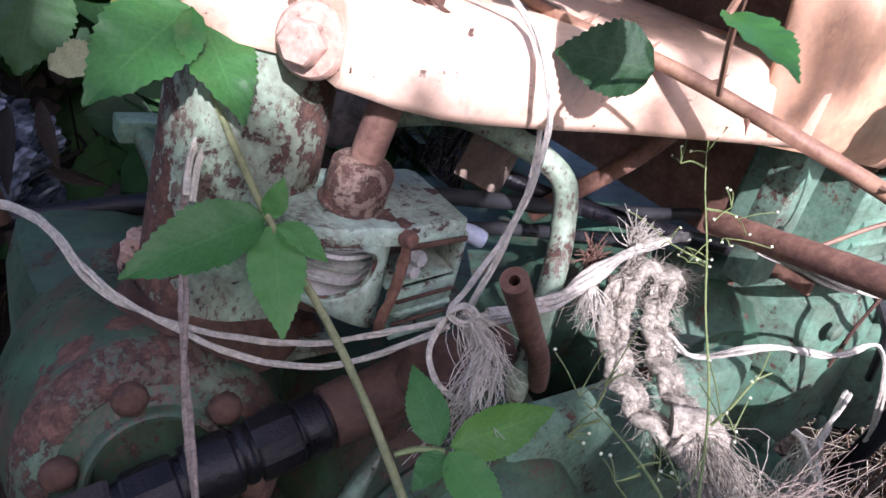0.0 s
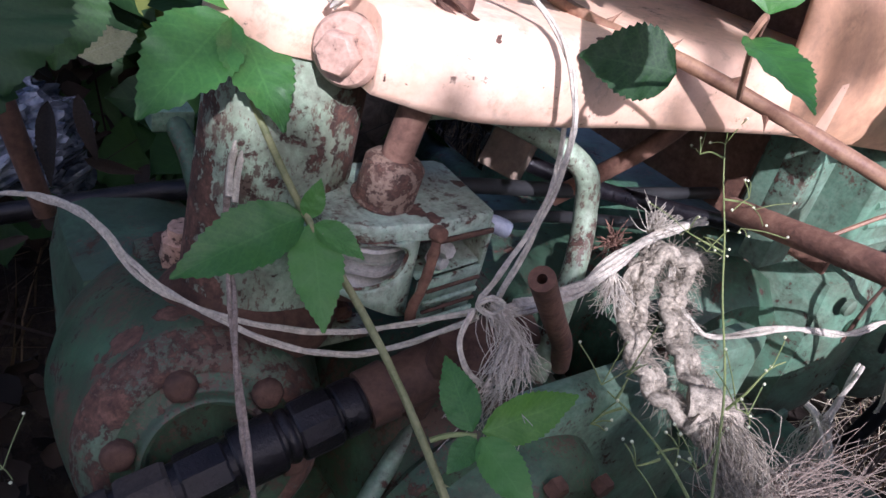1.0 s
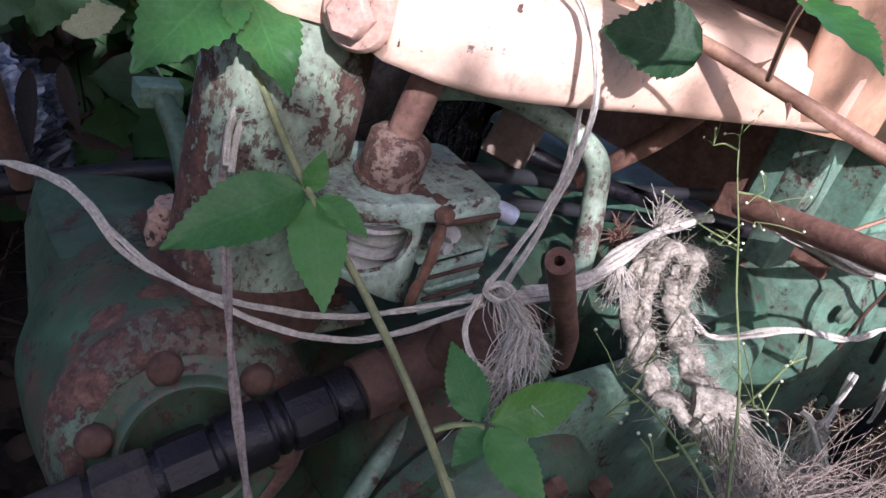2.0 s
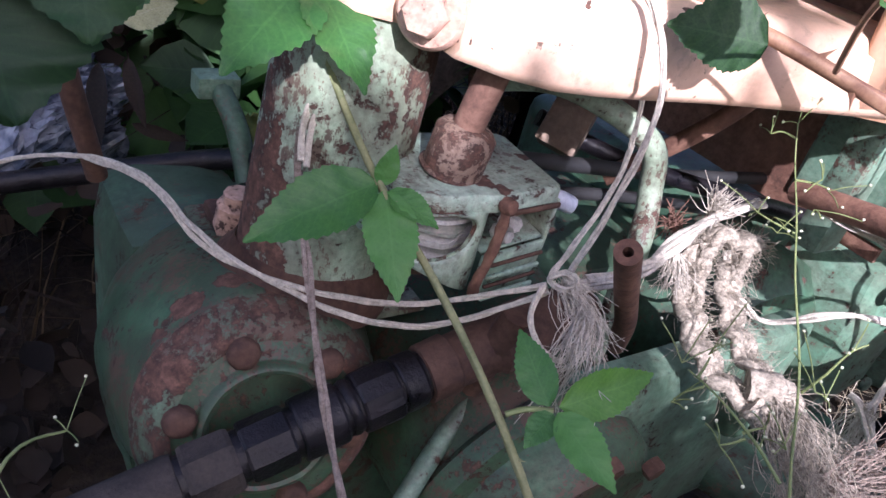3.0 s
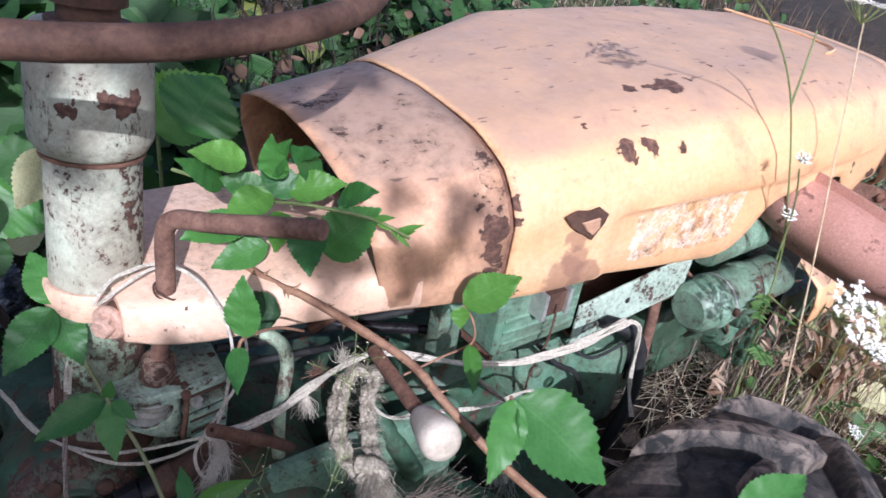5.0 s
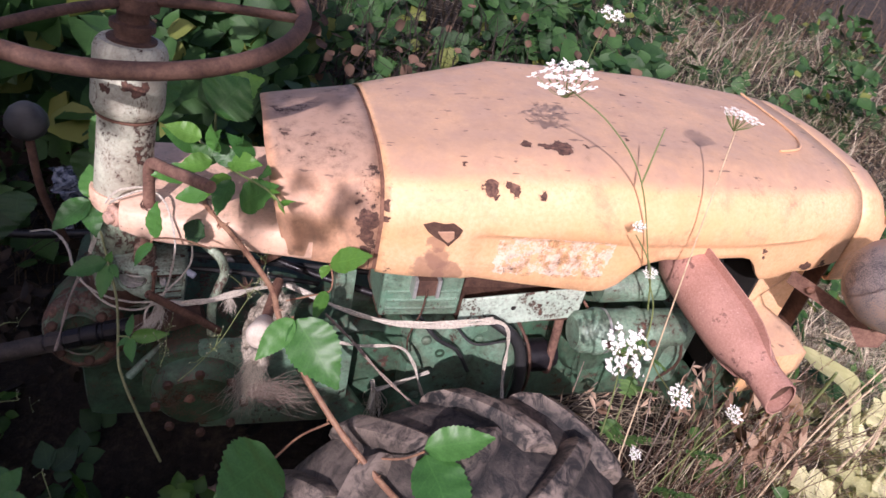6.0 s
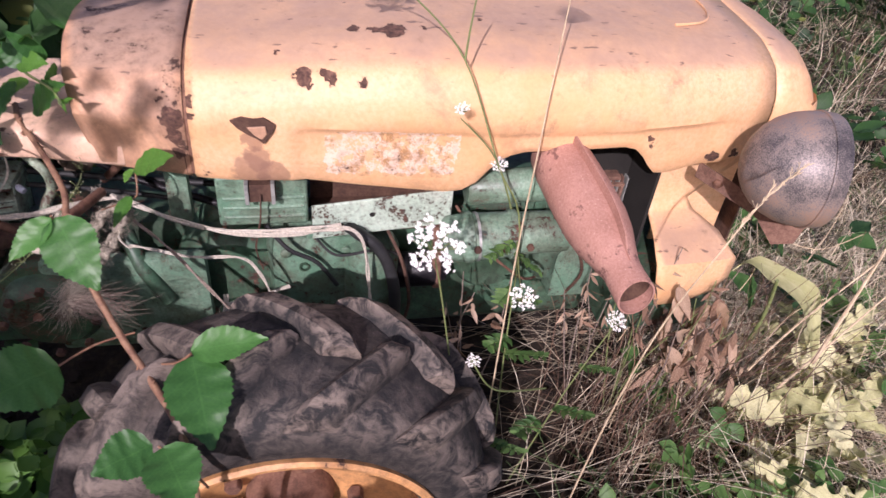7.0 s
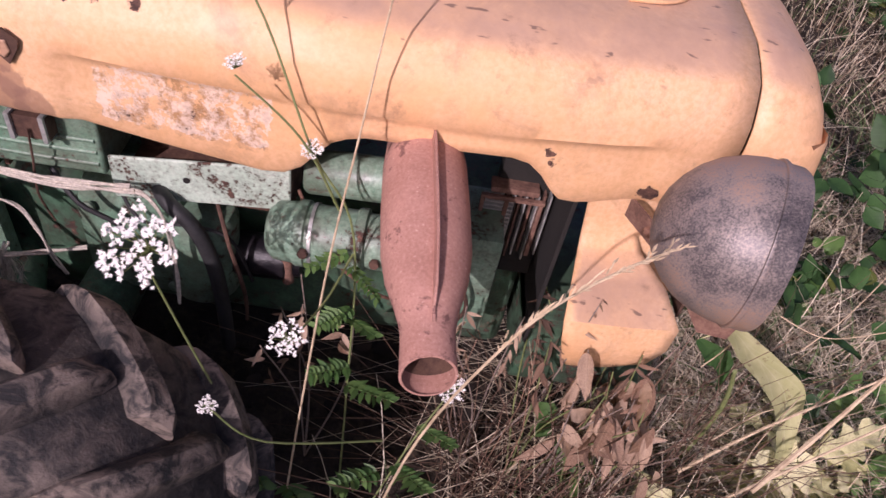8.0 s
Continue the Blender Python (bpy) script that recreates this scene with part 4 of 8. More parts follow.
# ---- engine and gearbox ----
def build_engine():
    eng = bevel(part("engine_block", box((0.30, 0.03, 0.42), (0.98, 0.30, 0.70)), M_GREENDARK, tractor, "grimy green engine block"), 0.02, 3)
    cc = part("crankcase_cover", bevel_bm(box((0.395, -0.05, 0.515), (0.545, 0.06, 0.70)), 0.045), M_GREEN, eng)
    for x, z in ((0.425, 0.672), (0.515, 0.672), (0.425, 0.548), (0.515, 0.548)):
        part("cover_bolt", lathe([(0, 0), (0, 0.008), (0.004, 0.008), (0.006, 0.005), (0.006, 0)], (x, -0.049, z), (0, -1, 0), 12), M_GREEN, cc)
    part("cover_ring", lathe([(0, 0.005), (0, 0.008), (0.003, 0.008), (0.003, 0.005)], (0.452, -0.051, 0.645), (0, -1, 0), 16), M_GREENDARK, cc)
    part("oil_canister", lathe([(0, 0.0), (0.0, 0.036), (0.008, 0.043), (0.12, 0.045), (0.13, 0.04), (0.136, 0.0)], (0.555, -0.035, 0.545), (0, 0.05, 1), 36), M_GREEN, eng, "sunlit green oil canister")
    # battery box and tray under the hood
    b = bevel(part("tool_box", box((0.337, -0.057, 0.732), (0.461, 0.03, 0.815)), M_GREEN, tractor, "green sheet-metal box with a clasp"), 0.004, 2)
    # added ribs: the shadow bands on the box are put into its shape
    for k in range(3):
        part("pressed_rib", tube([(0.345, -0.0565, 0.748 + 0.016 * k), (0.40, -0.0575, 0.748 + 0.016 * k), (0.455, -0.0565, 0.748 + 0.016 * k)], 0.003, 8), M_GREEN, b)
    part("clasp", box((0.378, -0.075, 0.786), (0.418, -0.058, 0.814)), M_RUSTDARK, b, smooth=False)
    for x in (0.377, 0.412):
        part("clasp_ear", box((x, -0.079, 0.784), (x + 0.005, -0.057, 0.817)), M_STEEL, b, "worn bright clasp ear", smooth=False)
    part("clasp_wire", tube([(0.398, -0.078, 0.80), (0.395, -0.08, 0.76), (0.390, -0.078, 0.735), (0.385, -0.074, 0.70), (0.392, -0.07, 0.66)], 0.0014, 6, rough=0.3), M_RUSTDARK, b)
    t = tractor
    bm = bmesh.new()
    q = [(0.466, -0.058, 0.703), (0.672, -0.058, 0.722), (0.672, -0.058, 0.784), (0.466, -0.058, 0.762)]
    q2 = [(x, -0.053, z) for x, y, z in q]
    v, w = [bm.verts.new(p) for p in q], [bm.verts.new(p) for p in q2]
    bm.faces.new(v)
    bm.faces.new(w[::-1])
    for k in range(4):
        bm.faces.new((v[k], w[k], w[(k + 1) % 4], v[(k + 1) % 4]))
    tray = bevel(part("tray_front", bm, M_TRAY, tractor, "pale green tray panel with rust holes", smooth=False), 0.0015, 1)
    part("tray_back", box((0.466, 0.03, 0.70), (0.672, 0.034, 0.80)), M_RUSTDARK, tray, smooth=False)
    part("tray_floor", box((0.466, -0.053, 0.712), (0.672, 0.034, 0.716)), M_RUSTDARK, tray, smooth=False)
    part("tray_end", box((0.668, -0.053, 0.718), (0.672, 0.034, 0.80)), M_RUSTPALE, tray, smooth=False)
    # flat near-black disc in place of the hole's inner shade
    part("tray_bolt_hole", lathe([(0, 0), (0, 0.004), (0.001, 0.004), (0.001, 0)], (0.553, -0.0583, 0.745), (0, -1, 0), 12), M_DARK, tray)
    # horizontal green cylinders beside the muffler
    pump = part("pump", lathe([(0, 0), (0, 0.026), (0.008, 0.034), (0.03, 0.036), (0.034, 0.039), (0.044, 0.039), (0.046, 0.036), (0.10, 0.035), (0.102, 0.038), (0.112, 0.038), (0.114, 0.033), (0.19, 0.032), (0.2, 0.0)], (0.655, -0.085, 0.715), (1, -0.03, 0.06), 36), M_GREEN, tractor, "green ribbed pump cylinder with white streaks")
    part("pump_band", lathe([(0.05, 0.0365), (0.05, 0.0375), (0.054, 0.0375), (0.054, 0.0365)], (0.655, -0.085, 0.715), (1, -0.03, 0.06), 32), M_STEEL, pump)
    part("upper_pipe", lathe([(0, 0), (0, 0.022), (0.005, 0.026), (0.12, 0.026), (0.125, 0.02), (0.125, 0)], (0.69, -0.055, 0.785), (1, 0.0, 0.03), 28), M_GREEN, tractor)
    part("black_hose", tube([(0.50, -0.02, 0.715), (0.53, -0.07, 0.722), (0.562, -0.082, 0.698), (0.581, -0.085, 0.652), (0.590, -0.085, 0.582), (0.588, -0.07, 0.46)], 0.0095, 12), M_HOSE, tractor, "black rubber hose")
    part("steel_pipe", tube([(0.655, -0.03, 0.735), (0.66, -0.035, 0.68), (0.665, -0.04, 0.58)], 0.008, 10), M_RUSTPALE, tractor)
    part("intake_block", bevel_bm(box((0.86, -0.055, 0.55), (0.93, 0.05, 0.72)), 0.0), M_GREEN, tractor)
    part("side_cover", lathe([(0, 0), (0, 0.05), (0.01, 0.06), (0.05, 0.06)], (0.76, -0.02, 0.60), (0, 1, 0.1), 30), M_GREENDARK, tractor)
    part("flywheel_house", lathe([(0, 0.0), (0, 0.08), (0.02, 0.1), (0.1, 0.105)], (0.345, -0.01, 0.58), (0.1, 1, 0), 40), M_GREENDARK, tractor)
    # pipes, wires and small fittings between the large castings
    for k, pts in enumerate(([(0.47, -0.05, 0.70), (0.50, -0.07, 0.68), (0.56, -0.075, 0.69), (0.60, -0.06, 0.66), (0.62, -0.05, 0.58)],
                             [(0.58, -0.04, 0.70), (0.60, -0.07, 0.66), (0.615, -0.07, 0.58), (0.61, -0.05, 0.50)],
                             [(0.40, -0.06, 0.735), (0.43, -0.075, 0.70), (0.47, -0.072, 0.67), (0.50, -0.07, 0.62)],
                             [(0.68, -0.05, 0.75), (0.72, -0.09, 0.70), (0.76, -0.095, 0.66), (0.80, -0.08, 0.62), (0.84, -0.05, 0.60)],
                             [(0.86, -0.06, 0.73), (0.88, -0.08, 0.68), (0.90, -0.075, 0.62), (0.89, -0.05, 0.55)])):
        part("wire", tube(pts, 0.0022 + 0.0006 * (k % 3), 7), (M_HOSE, M_RUSTDARK, M_HOSE, M_RUST, M_RUSTDARK)[k], tractor)
    # black cylinder added for the shaded gap between cover and pump
    part("starter_motor", lathe([(0, 0), (0, 0.026), (0.006, 0.030), (0.09, 0.030), (0.095, 0.024), (0.11, 0.022), (0.11, 0)], (0.57, -0.02, 0.60), (1, 0.0, 0.02), 28), M_BLACK, tractor, "black cylinder added to darken the gap beside the pump")
    fl = part("fuel_filter", lathe([(0, 0), (0, 0.016), (0.006, 0.022), (0.05, 0.022), (0.054, 0.026), (0.07, 0.026), (0.074, 0.015), (0.085, 0.012), (0.085, 0)], (0.825, -0.075, 0.63), (0.05, 0, 1), 24), M_GREEN, tractor)
    part("filter_nut", hexagon((0.829, -0.075, 0.713), (0.05, 0, 1), 0.009, 0.008), M_RUSTDARK, fl)
    for x in (0.70, 0.74, 0.78):
        part("pump_bolt", hexagon((x, -0.124, 0.724), (0, -1, 0.15), 0.006, 0.006), M_RUSTDARK, pump)
    # finned cooler
    cool = part("cooler_frame", box((0.895, 0.0, 0.74), (0.975, 0.006, 0.745)), M_RUSTPALE, tractor, smooth=False)
    for x in (0.895, 0.925, 0.968):
        part("cooler_post", box((x, -0.002, 0.655), (x + 0.005, 0.006, 0.742)), M_RUSTPALE, cool, smooth=False)
    for k in range(13):
        part("cooler_fin", box((0.90, 0.002, 0.66 + 0.0062 * k), (0.925, 0.02, 0.6616 + 0.0062 * k)), M_STEEL, cool, smooth=False)
    # core takes the near-black that stands for shade under the hood
    rad = part("radiator", bevel_bm(box((0.915, 0.02, 0.60), (0.987, 0.05, 0.79)), 0.003), M_DARK, tractor, "dark radiator core with pale upright fins")
    for k in range(9):
        x = 0.921 + 0.0075 * k
        part("radiator_fin", box((x, 0.006 + 0.002 * (k % 2), 0.64 + 0.006 * (k % 3)), (x + 0.0022, 0.0205, 0.752)), (M_STEEL, M_RUSTPALE)[k % 2], rad, smooth=False)
    part("radiator_strap", bevel_bm(box((0.905, 0.0, 0.752), (0.965, 0.022, 0.760)), 0.001), M_RUSTPALE, rad)
    for k in range(14):
        part("fin_tooth", box((0.9265, 0.001, 0.652 + 0.0066 * k), (0.937, 0.0058, 0.6545 + 0.0066 * k)), M_STEEL, rad, smooth=False)
    # orange front bracket below the nose
    bm = bmesh.new()
    rows = []
    for z, x0, x1, y in ((0.85, 1.015, 1.24, 0.015), (0.80, 1.022, 1.22, 0.015), (0.74, 1.030, 1.15, 0.015), (0.70, 1.034, 1.11, 0.012), (0.680, 1.034, 1.12, 0.0), (0.668, 1.026, 1.150, -0.05), (0.645, 1.020, 1.168, -0.094), (0.61, 1.026, 1.165, -0.098), (0.575, 1.036, 1.150, -0.094), (0.545, 1.05, 1.125, -0.080), (0.525, 1.07, 1.10, -0.06)):
        rows.append([Vector((x0 + (x1 - x0) * k / 8, y + 0.01 * (k / 8) ** 2, z)) for k in range(9)])
    bm, _ = loft(rows)
    fr = solid(part("front_bracket", bm, M_HOOD, tractor, "orange front side panel below the nose"), -0.004)
    part("nose_inner_plate", box((1.07, 0.03, 0.60), (1.195, 0.035, 0.84)), M_HOOD, fr, smooth=False)
    part("lower_tank", bevel_bm(box((0.99, -0.04, 0.44), (1.19, 0.33, 0.58)), 0.0), M_GREENDARK, tractor)


def bevel_bm(bm, w):
    bmesh.ops.bevel(bm, geom=bm.edges[:], offset=w or 0.008, segments=2, affect="EDGES", profile=0.6)
    return bm


M_TRAY = painted("pale flaking green paint", (0.58, 0.66, 0.55), (0.42, 0.55, 0.44), 0.56, 0.05, 0.5, scale=2.0, chips=170, soil=(0.16, 0.12, 0.08))


def build_gearbox():
    g = part("gearbox", bevel_bm(box((-0.105, 0.06, 0.40), (0.32, 0.24, 0.66)), 0.035), M_GREENDARK, tractor, "green cast gearbox housing, flaking paint and rust")
    c = Vector((-0.078, -0.002, 0.659))
    ax = Vector((-0.163, -0.925, 0.342)).normalized()
    dome = [(-0.16, 0.068), (-0.13, 0.0735), (-0.10, 0.0745), (-0.07, 0.071), (-0.05, 0.068), (-0.034, 0.0645), (-0.022, 0.0610), (-0.012, 0.0575), (-0.005, 0.0530), (-0.001, 0.0490), (0.0, 0.046), (0.0, 0.0345),
            (0.001, 0.0335), (0.0045, 0.0325), (0.0055, 0.0305), (0.0045, 0.0285), (-0.001, 0.0275), (-0.006, 0.026), (-0.007, 0.02), (-0.007, 0)]
    bm = lathe(dome, c, ax, 72, wobble=0.02)
    for v in bm.verts:
        d = (v.co - c).dot(ax)
        if d < -0.004:
            v.co += 0.0016 * Vector((noise.noise(v.co * 28), noise.noise(v.co * 28 + Vector((9, 0, 0))), noise.noise(v.co * 28 + Vector((0, 9, 0)))))
    cover = part("gearbox_cover", bm, M_DOME, g, "domed green cover, paint flaked to brown rust")
    rot = basis(ax)
    part("cover_rim", lathe([(-0.0165, 0.0598), (-0.0115, 0.0580), (-0.0045, 0.0534), (-0.0002, 0.0496), (0.0009, 0.0460), (0.0009, 0.0435)], c, ax, 72, wobble=0.02), M_GREENRUST, cover, "rust-brown band round the cover")
    q = rot.inverted() @ (Vector((-0.086, 0.013, 0.689)) - c)
    rb = math.atan2(q.y, q.x)
    for k in range(6):
        a = rb + 2 * math.pi * k / 6
        p = c + rot @ Vector((0.0405 * math.cos(a), 0.0405 * math.sin(a), 0.0))
        part("cover_bolt", lathe([(0, 0), (0, 0.0078), (0.0035, 0.0076), (0.006, 0.006), (0.0066, 0.0035), (0.0062, 0)], p, ax, 12, wobble=0.10), M_RUSTDARK, cover)
    # rusty foot of the column, built up of worn plates
    foot = part("top_flange", bevel_bm(box((-0.079, 0.046, 0.676), (0.02, 0.15, 0.690)), 0.005), M_GREENRUST, g, "rusty stepped flange under the column")
    part("flange_step", bevel_bm(box((-0.070, 0.040, 0.690), (0.012, 0.14, 0.699)), 0.004), M_RUSTDARK, foot)
    part("flange_lip", bevel_bm(box((-0.052, 0.032, 0.680), (0.024, 0.05, 0.684)), 0.0012), M_COLUMNLOW, foot)
    # sun on the stud is put into its pale pinkish coat
    part("flange_stud", lathe([(0, 0.0), (0, 0.0125), (0.003, 0.0130), (0.013, 0.0115), (0.017, 0.0115), (0.019, 0.0085), (0.024, 0.008), (0.024, 0)], (-0.060, 0.108, 0.697), (-0.05, -0.05, 1), 9, wobble=0.06), M_FITTING, g, "rusty stud with a sunlit pinkish face")
    part("flange_nut", hexagon((-0.044, 0.047, 0.698), (0, -0.1, 1), 0.010, 0.009), M_RUSTDARK, g)
    part("rear_house", bevel_bm(box((-0.115, 0.14, 0.45), (-0.02, 0.25, 0.672)), 0.03), M_GREENDARK, g)
    part("rear_lug", bevel_bm(box((-0.044, 0.243, 0.712), (-0.014, 0.264, 0.728)), 0.003), M_GREEN, g)
    part("rear_stay", tube([(-0.028, 0.25, 0.72), (-0.022, 0.225, 0.70), (-0.02, 0.20, 0.67)], 0.008, 10), M_GREENDARK, g)
    part("rear_bar", tube([(-0.25, 0.31, 0.615), (-0.19, 0.284, 0.631), (-0.119, 0.262, 0.649), (-0.029, 0.227, 0.675), (-0.009, 0.191, 0.689)], 0.008, 10), M_BLACK, g)
    # drive shaft with its couplings
    a, b = Vector((-0.1485, -0.0162, 0.6484)), Vector((0.0602, -0.019, 0.7048))
    d = (b - a).normalized()
    core = [(-0.05, 0), (-0.05, 0.0118), (0.0, 0.0120), (0.15, 0.0124), (0.15, 0)]
    sh = part("drive_shaft", lathe(core, a, d, 20, wobble=0.05), M_BLACK, tractor, "greasy black drive shaft with worn couplings")
    part("shaft_end", lathe([(-0.05, 0.010), (-0.05, 0.0132), (0.024, 0.0134), (0.027, 0.0128), (0.028, 0.011)], a, d, 18, wobble=0.07), M_GREASE, sh, "dull grey-brown shaft end")
    sharp(part("coupling_nut", lathe([(0.0295, 0.010), (0.0300, 0.0138), (0.0320, 0.0147), (0.0500, 0.0147), (0.0520, 0.0138), (0.0522, 0.010)], a, d, 7, wobble=0.04), M_GREASE, sh), 20)
    for s0, s1, r0, n in ((0.0555, 0.077, 0.0143, 9), (0.0800, 0.1015, 0.0150, 24), (0.1035, 0.1085, 0.0138, 20), (0.1100, 0.1300, 0.0152, 11), (0.1315, 0.1435, 0.0143, 22)):
        sharp(part("coupling_sleeve", lathe([(s0, 0.010), (s0, r0 * 0.95), (s0 + 0.0012, r0), ((s0 + s1) / 2, r0 * 1.015), (s1 - 0.0012, r0), (s1, r0 * 0.95), (s1, 0.010)], a, d, n, wobble=0.06), M_BLACK, sh), 22)
    part("shaft_sleeve", lathe([(0.145, 0.010), (0.1455, 0.0152), (0.16, 0.0156), (0.1615, 0.0140), (0.185, 0.0146), (0.187, 0.0168), (0.213, 0.0168), (0.216, 0.0146), (0.245, 0.0146), (0.245, 0)], a, d, 26, wobble=0.07), M_RUSTDARK, sh, "dark rusty shaft sleeve")
    part("cross_joint", tube([b + Vector((-0.03, -0.01, 0.02)), b + Vector((-0.035, 0.0, -0.035))], 0.008, 10), M_RUSTDARK, sh)
    # lower housing towards the wheel
    part("axle_house", lathe([(0, 0.0), (0, 0.055), (0.012, 0.068), (0.03, 0.07), (0.033, 0.082), (0.045, 0.084), (0.05, 0.078), (0.2, 0.09)], (0.085, -0.075, 0.585), (0.0, 1, 0.12), 44, wobble=0.02), M_DOME, tractor, "green axle housing")
    part("fork_arm", tube([(0.026, -0.032, 0.618), (0.040, -0.033, 0.635), (0.060, -0.046, 0.635), (0.071, -0.063, 0.620), (0.070, -0.072, 0.588)], 0.009, 12, rough=0.1), M_RUST, tractor, "curved rusty fork arm")
    part("guide_bar", tube([(-0.016, -0.037, 0.604), (0.012, -0.023, 0.629), (0.042, -0.010, 0.652)], 0.006, 8), M_GREEN, tractor)
    for k in range(8):
        a = 2 * math.pi * k / 8
        part("axle_bolt", hexagon((0.085 + 0.062 * math.cos(a), -0.077, 0.585 + 0.062 * math.sin(a)), (0, -1, -0.12), 0.007, 0.008), M_RUSTDARK, tractor)
    part("side_plate", bevel_bm(box((0.08, -0.055, 0.50), (0.31, -0.03, 0.675)), 0.01), M_GREEN, tractor)
    part("lower_shaft", tube([(0.42, -0.25, 0.505), (0.33, -0.1, 0.52), (0.25, 0.1, 0.53)], 0.03, 14), M_GREENDARK, tractor)


def build_selector():
    """The small green selector box with its worm wheel."""
    cx, cy, r = 0.002, 0.031, 0.033
    low = lambda x: interp(((-0.031, 0.746), (-0.014, 0.739), (0.016, 0.721), (0.062, 0.711)), x)
    rim = [Vector((cx + r * math.cos(a), cy + r * math.sin(a))) for a in [math.radians(100 + 14.0 * k) for k in range(14)]]
    rim += [Vector(p) for p in ((0.016, -0.0035), (0.024, -0.0045), (0.060, -0.001), (0.063, 0.003), (0.0655, 0.054), (0.062, 0.058), (0.02, 0.062))]
    bm = bmesh.new()
    rings = [[bm.verts.new((cx + (p.x - cx) * k, cy + (p.y - cy) * k, z)) for p in rim] for z, k in ((0.7685, 1.0), (0.7755, 1.0), (0.7770, 0.965))]
    for u, v in zip(rings, rings[1:]):
        for k in range(len(rim)):
            j = (k + 1) % len(rim)
            bm.faces.new((u[k], u[j], v[j], v[k]))
    bm.faces.new(rings[-1])
    bm.faces.new(rings[0][::-1])
    top = part("selector_box", bm, M_PALEGREEN, tractor, "small green selector box, rusty and open in front")
    # rounded front with an oval window
    bm = bmesh.new()
    loops = []
    for f in (0.0, 0.12, 0.5, 1.0):
        row = []
        for k in range(48):
            t = 2 * math.pi * k / 48
            ex, ez = 38 * math.cos(t), 0.0128 * math.sin(t) + 0.0022 * math.cos(t)
            n = max(abs(math.cos(t)), abs(math.sin(t)))
            ox = math.cos(t) / n
            oz = math.sin(t) / n
            a0 = math.radians(252 + ex * (1 - f) + f * (ox * (48 if ox > 0 else 100)))
            x, y = cx + r * 0.985 * math.cos(a0), cy + r * 0.985 * math.sin(a0)
            z1 = 0.7685 if oz > 0 else low(x)
            z = (0.7555 + ez) * (1 - f) + f * (0.7555 + (z1 - 0.7555) * abs(oz))
            row.append(bm.verts.new((x, y, z)))
        loops.append(row)
    for u, v in zip(loops, loops[1:]):
        for k in range(48):
            j = (k + 1) % 48
            bm.faces.new((u[k], u[j], v[j], v[k]))
    solid(part("rounded_front", bm, M_PALEGREEN, top, "rounded front with a worn oval window"), -0.003)
    part("window_edge", tube([v for v in [Vector((cx + r * 0.995 * math.cos(math.radians(252 + 38 * math.cos(t))), cy + r * 0.995 * math.sin(math.radians(252 + 38 * math.cos(t))), 0.7555 + 0.0128 * math.sin(t) + 0.0022 * math.cos(t))) for t in [2 * math.pi * k / 40 for k in range(41)]]], 0.0011, 6, sub=1, round_=False, rough=0.5), M_COLUMNLOW, top)

    def bit(name, pts, thick, mat, label=""):
        """A worn plate: a flat outline, thickened and bevelled."""
        bm = bmesh.new()
        bm.faces.new([bm.verts.new(p) for p in pts])
        bevel(solid(part(name, bm, mat, top, label), thick), 0.0006, 1)
    bit("side_wall", [(0.0625, 0.001, 0.7685), (0.0600, -0.001, 0.742), (0.0575, 0.001, 0.710), (0.0605, 0.05, 0.708), (0.0640, 0.055, 0.7685)], 0.0028, M_PALEGREEN)
    bit("back_wall", [(0.012, 0.058, 0.7685), (0.064, 0.056, 0.7685), (0.062, 0.054, 0.70), (0.012, 0.056, 0.70)], 0.003, M_GREENDARK)
    bit("inner_shelf", [(0.022, 0.000, 0.7415), (0.060, 0.000, 0.7465), (0.061, 0.05, 0.750), (0.022, 0.05, 0.745)], 0.002, M_PALEGREEN)
    bit("inner_panel", [(0.030, 0.022, 0.7685), (0.062, 0.026, 0.7685), (0.061, 0.026, 0.745), (0.030, 0.022, 0.743)], 0.002, M_GREENRUST)
    bit("front_lip", [(0.023, -0.002, 0.7405), (0.0605, -0.002, 0.7460), (0.0585, -0.001, 0.7115), (0.023, -0.001, 0.7145)], 0.0025, M_PALEGREEN)
    for z0, z1, mat in ((0.7365, 0.7385, M_RUSTDARK), (0.7285, 0.7315, M_PALEGREEN), (0.7235, 0.7255, M_RUSTDARK), (0.7155, 0.7195, M_PALEGREEN)):
        bit("pressed_rib", [(0.0255, -0.0042, z0), (0.0580, -0.0042, z0 + 0.004), (0.0580, -0.0042, z1 + 0.004), (0.0255, -0.0042, z1)], 0.0022, mat)
    bit("edge_strip", [(0.026, -0.0048, 0.7665), (0.061, -0.002, 0.7665), (0.061, -0.002, 0.7695), (0.026, -0.0048, 0.7695)], 0.002, M_RUSTDARK)
    part("rust_bar", tube([(0.0235, -0.006, 0.7735), (0.0232, -0.0075, 0.764), (0.0205, -0.0078, 0.742), (0.0175, -0.0075, 0.731), (0.0190, -0.006, 0.722)], 0.0026, 8, rough=0.35), M_RUST, top, "bent rusty catch across the front")
    part("catch_boss", lathe([(0, 0), (0, 0.004), (0.003, 0.0044), (0.006, 0.0034), (0.007, 0)], (0.0235, -0.004, 0.7725), (0.1, -1, 0.3), 14, wobble=0.1), M_RUST, top)
    worm = part("worm_wheel", lathe([(0, 0), (0, 0.017), (0.044, 0.017), (0.044, 0)], (cx, cy, 0.7235), (0.03, -0.05, 1), 28, wobble=0.03), M_RUSTDARK, top, "worn worm gear with bright broken threads")
    wr = random.Random(9)
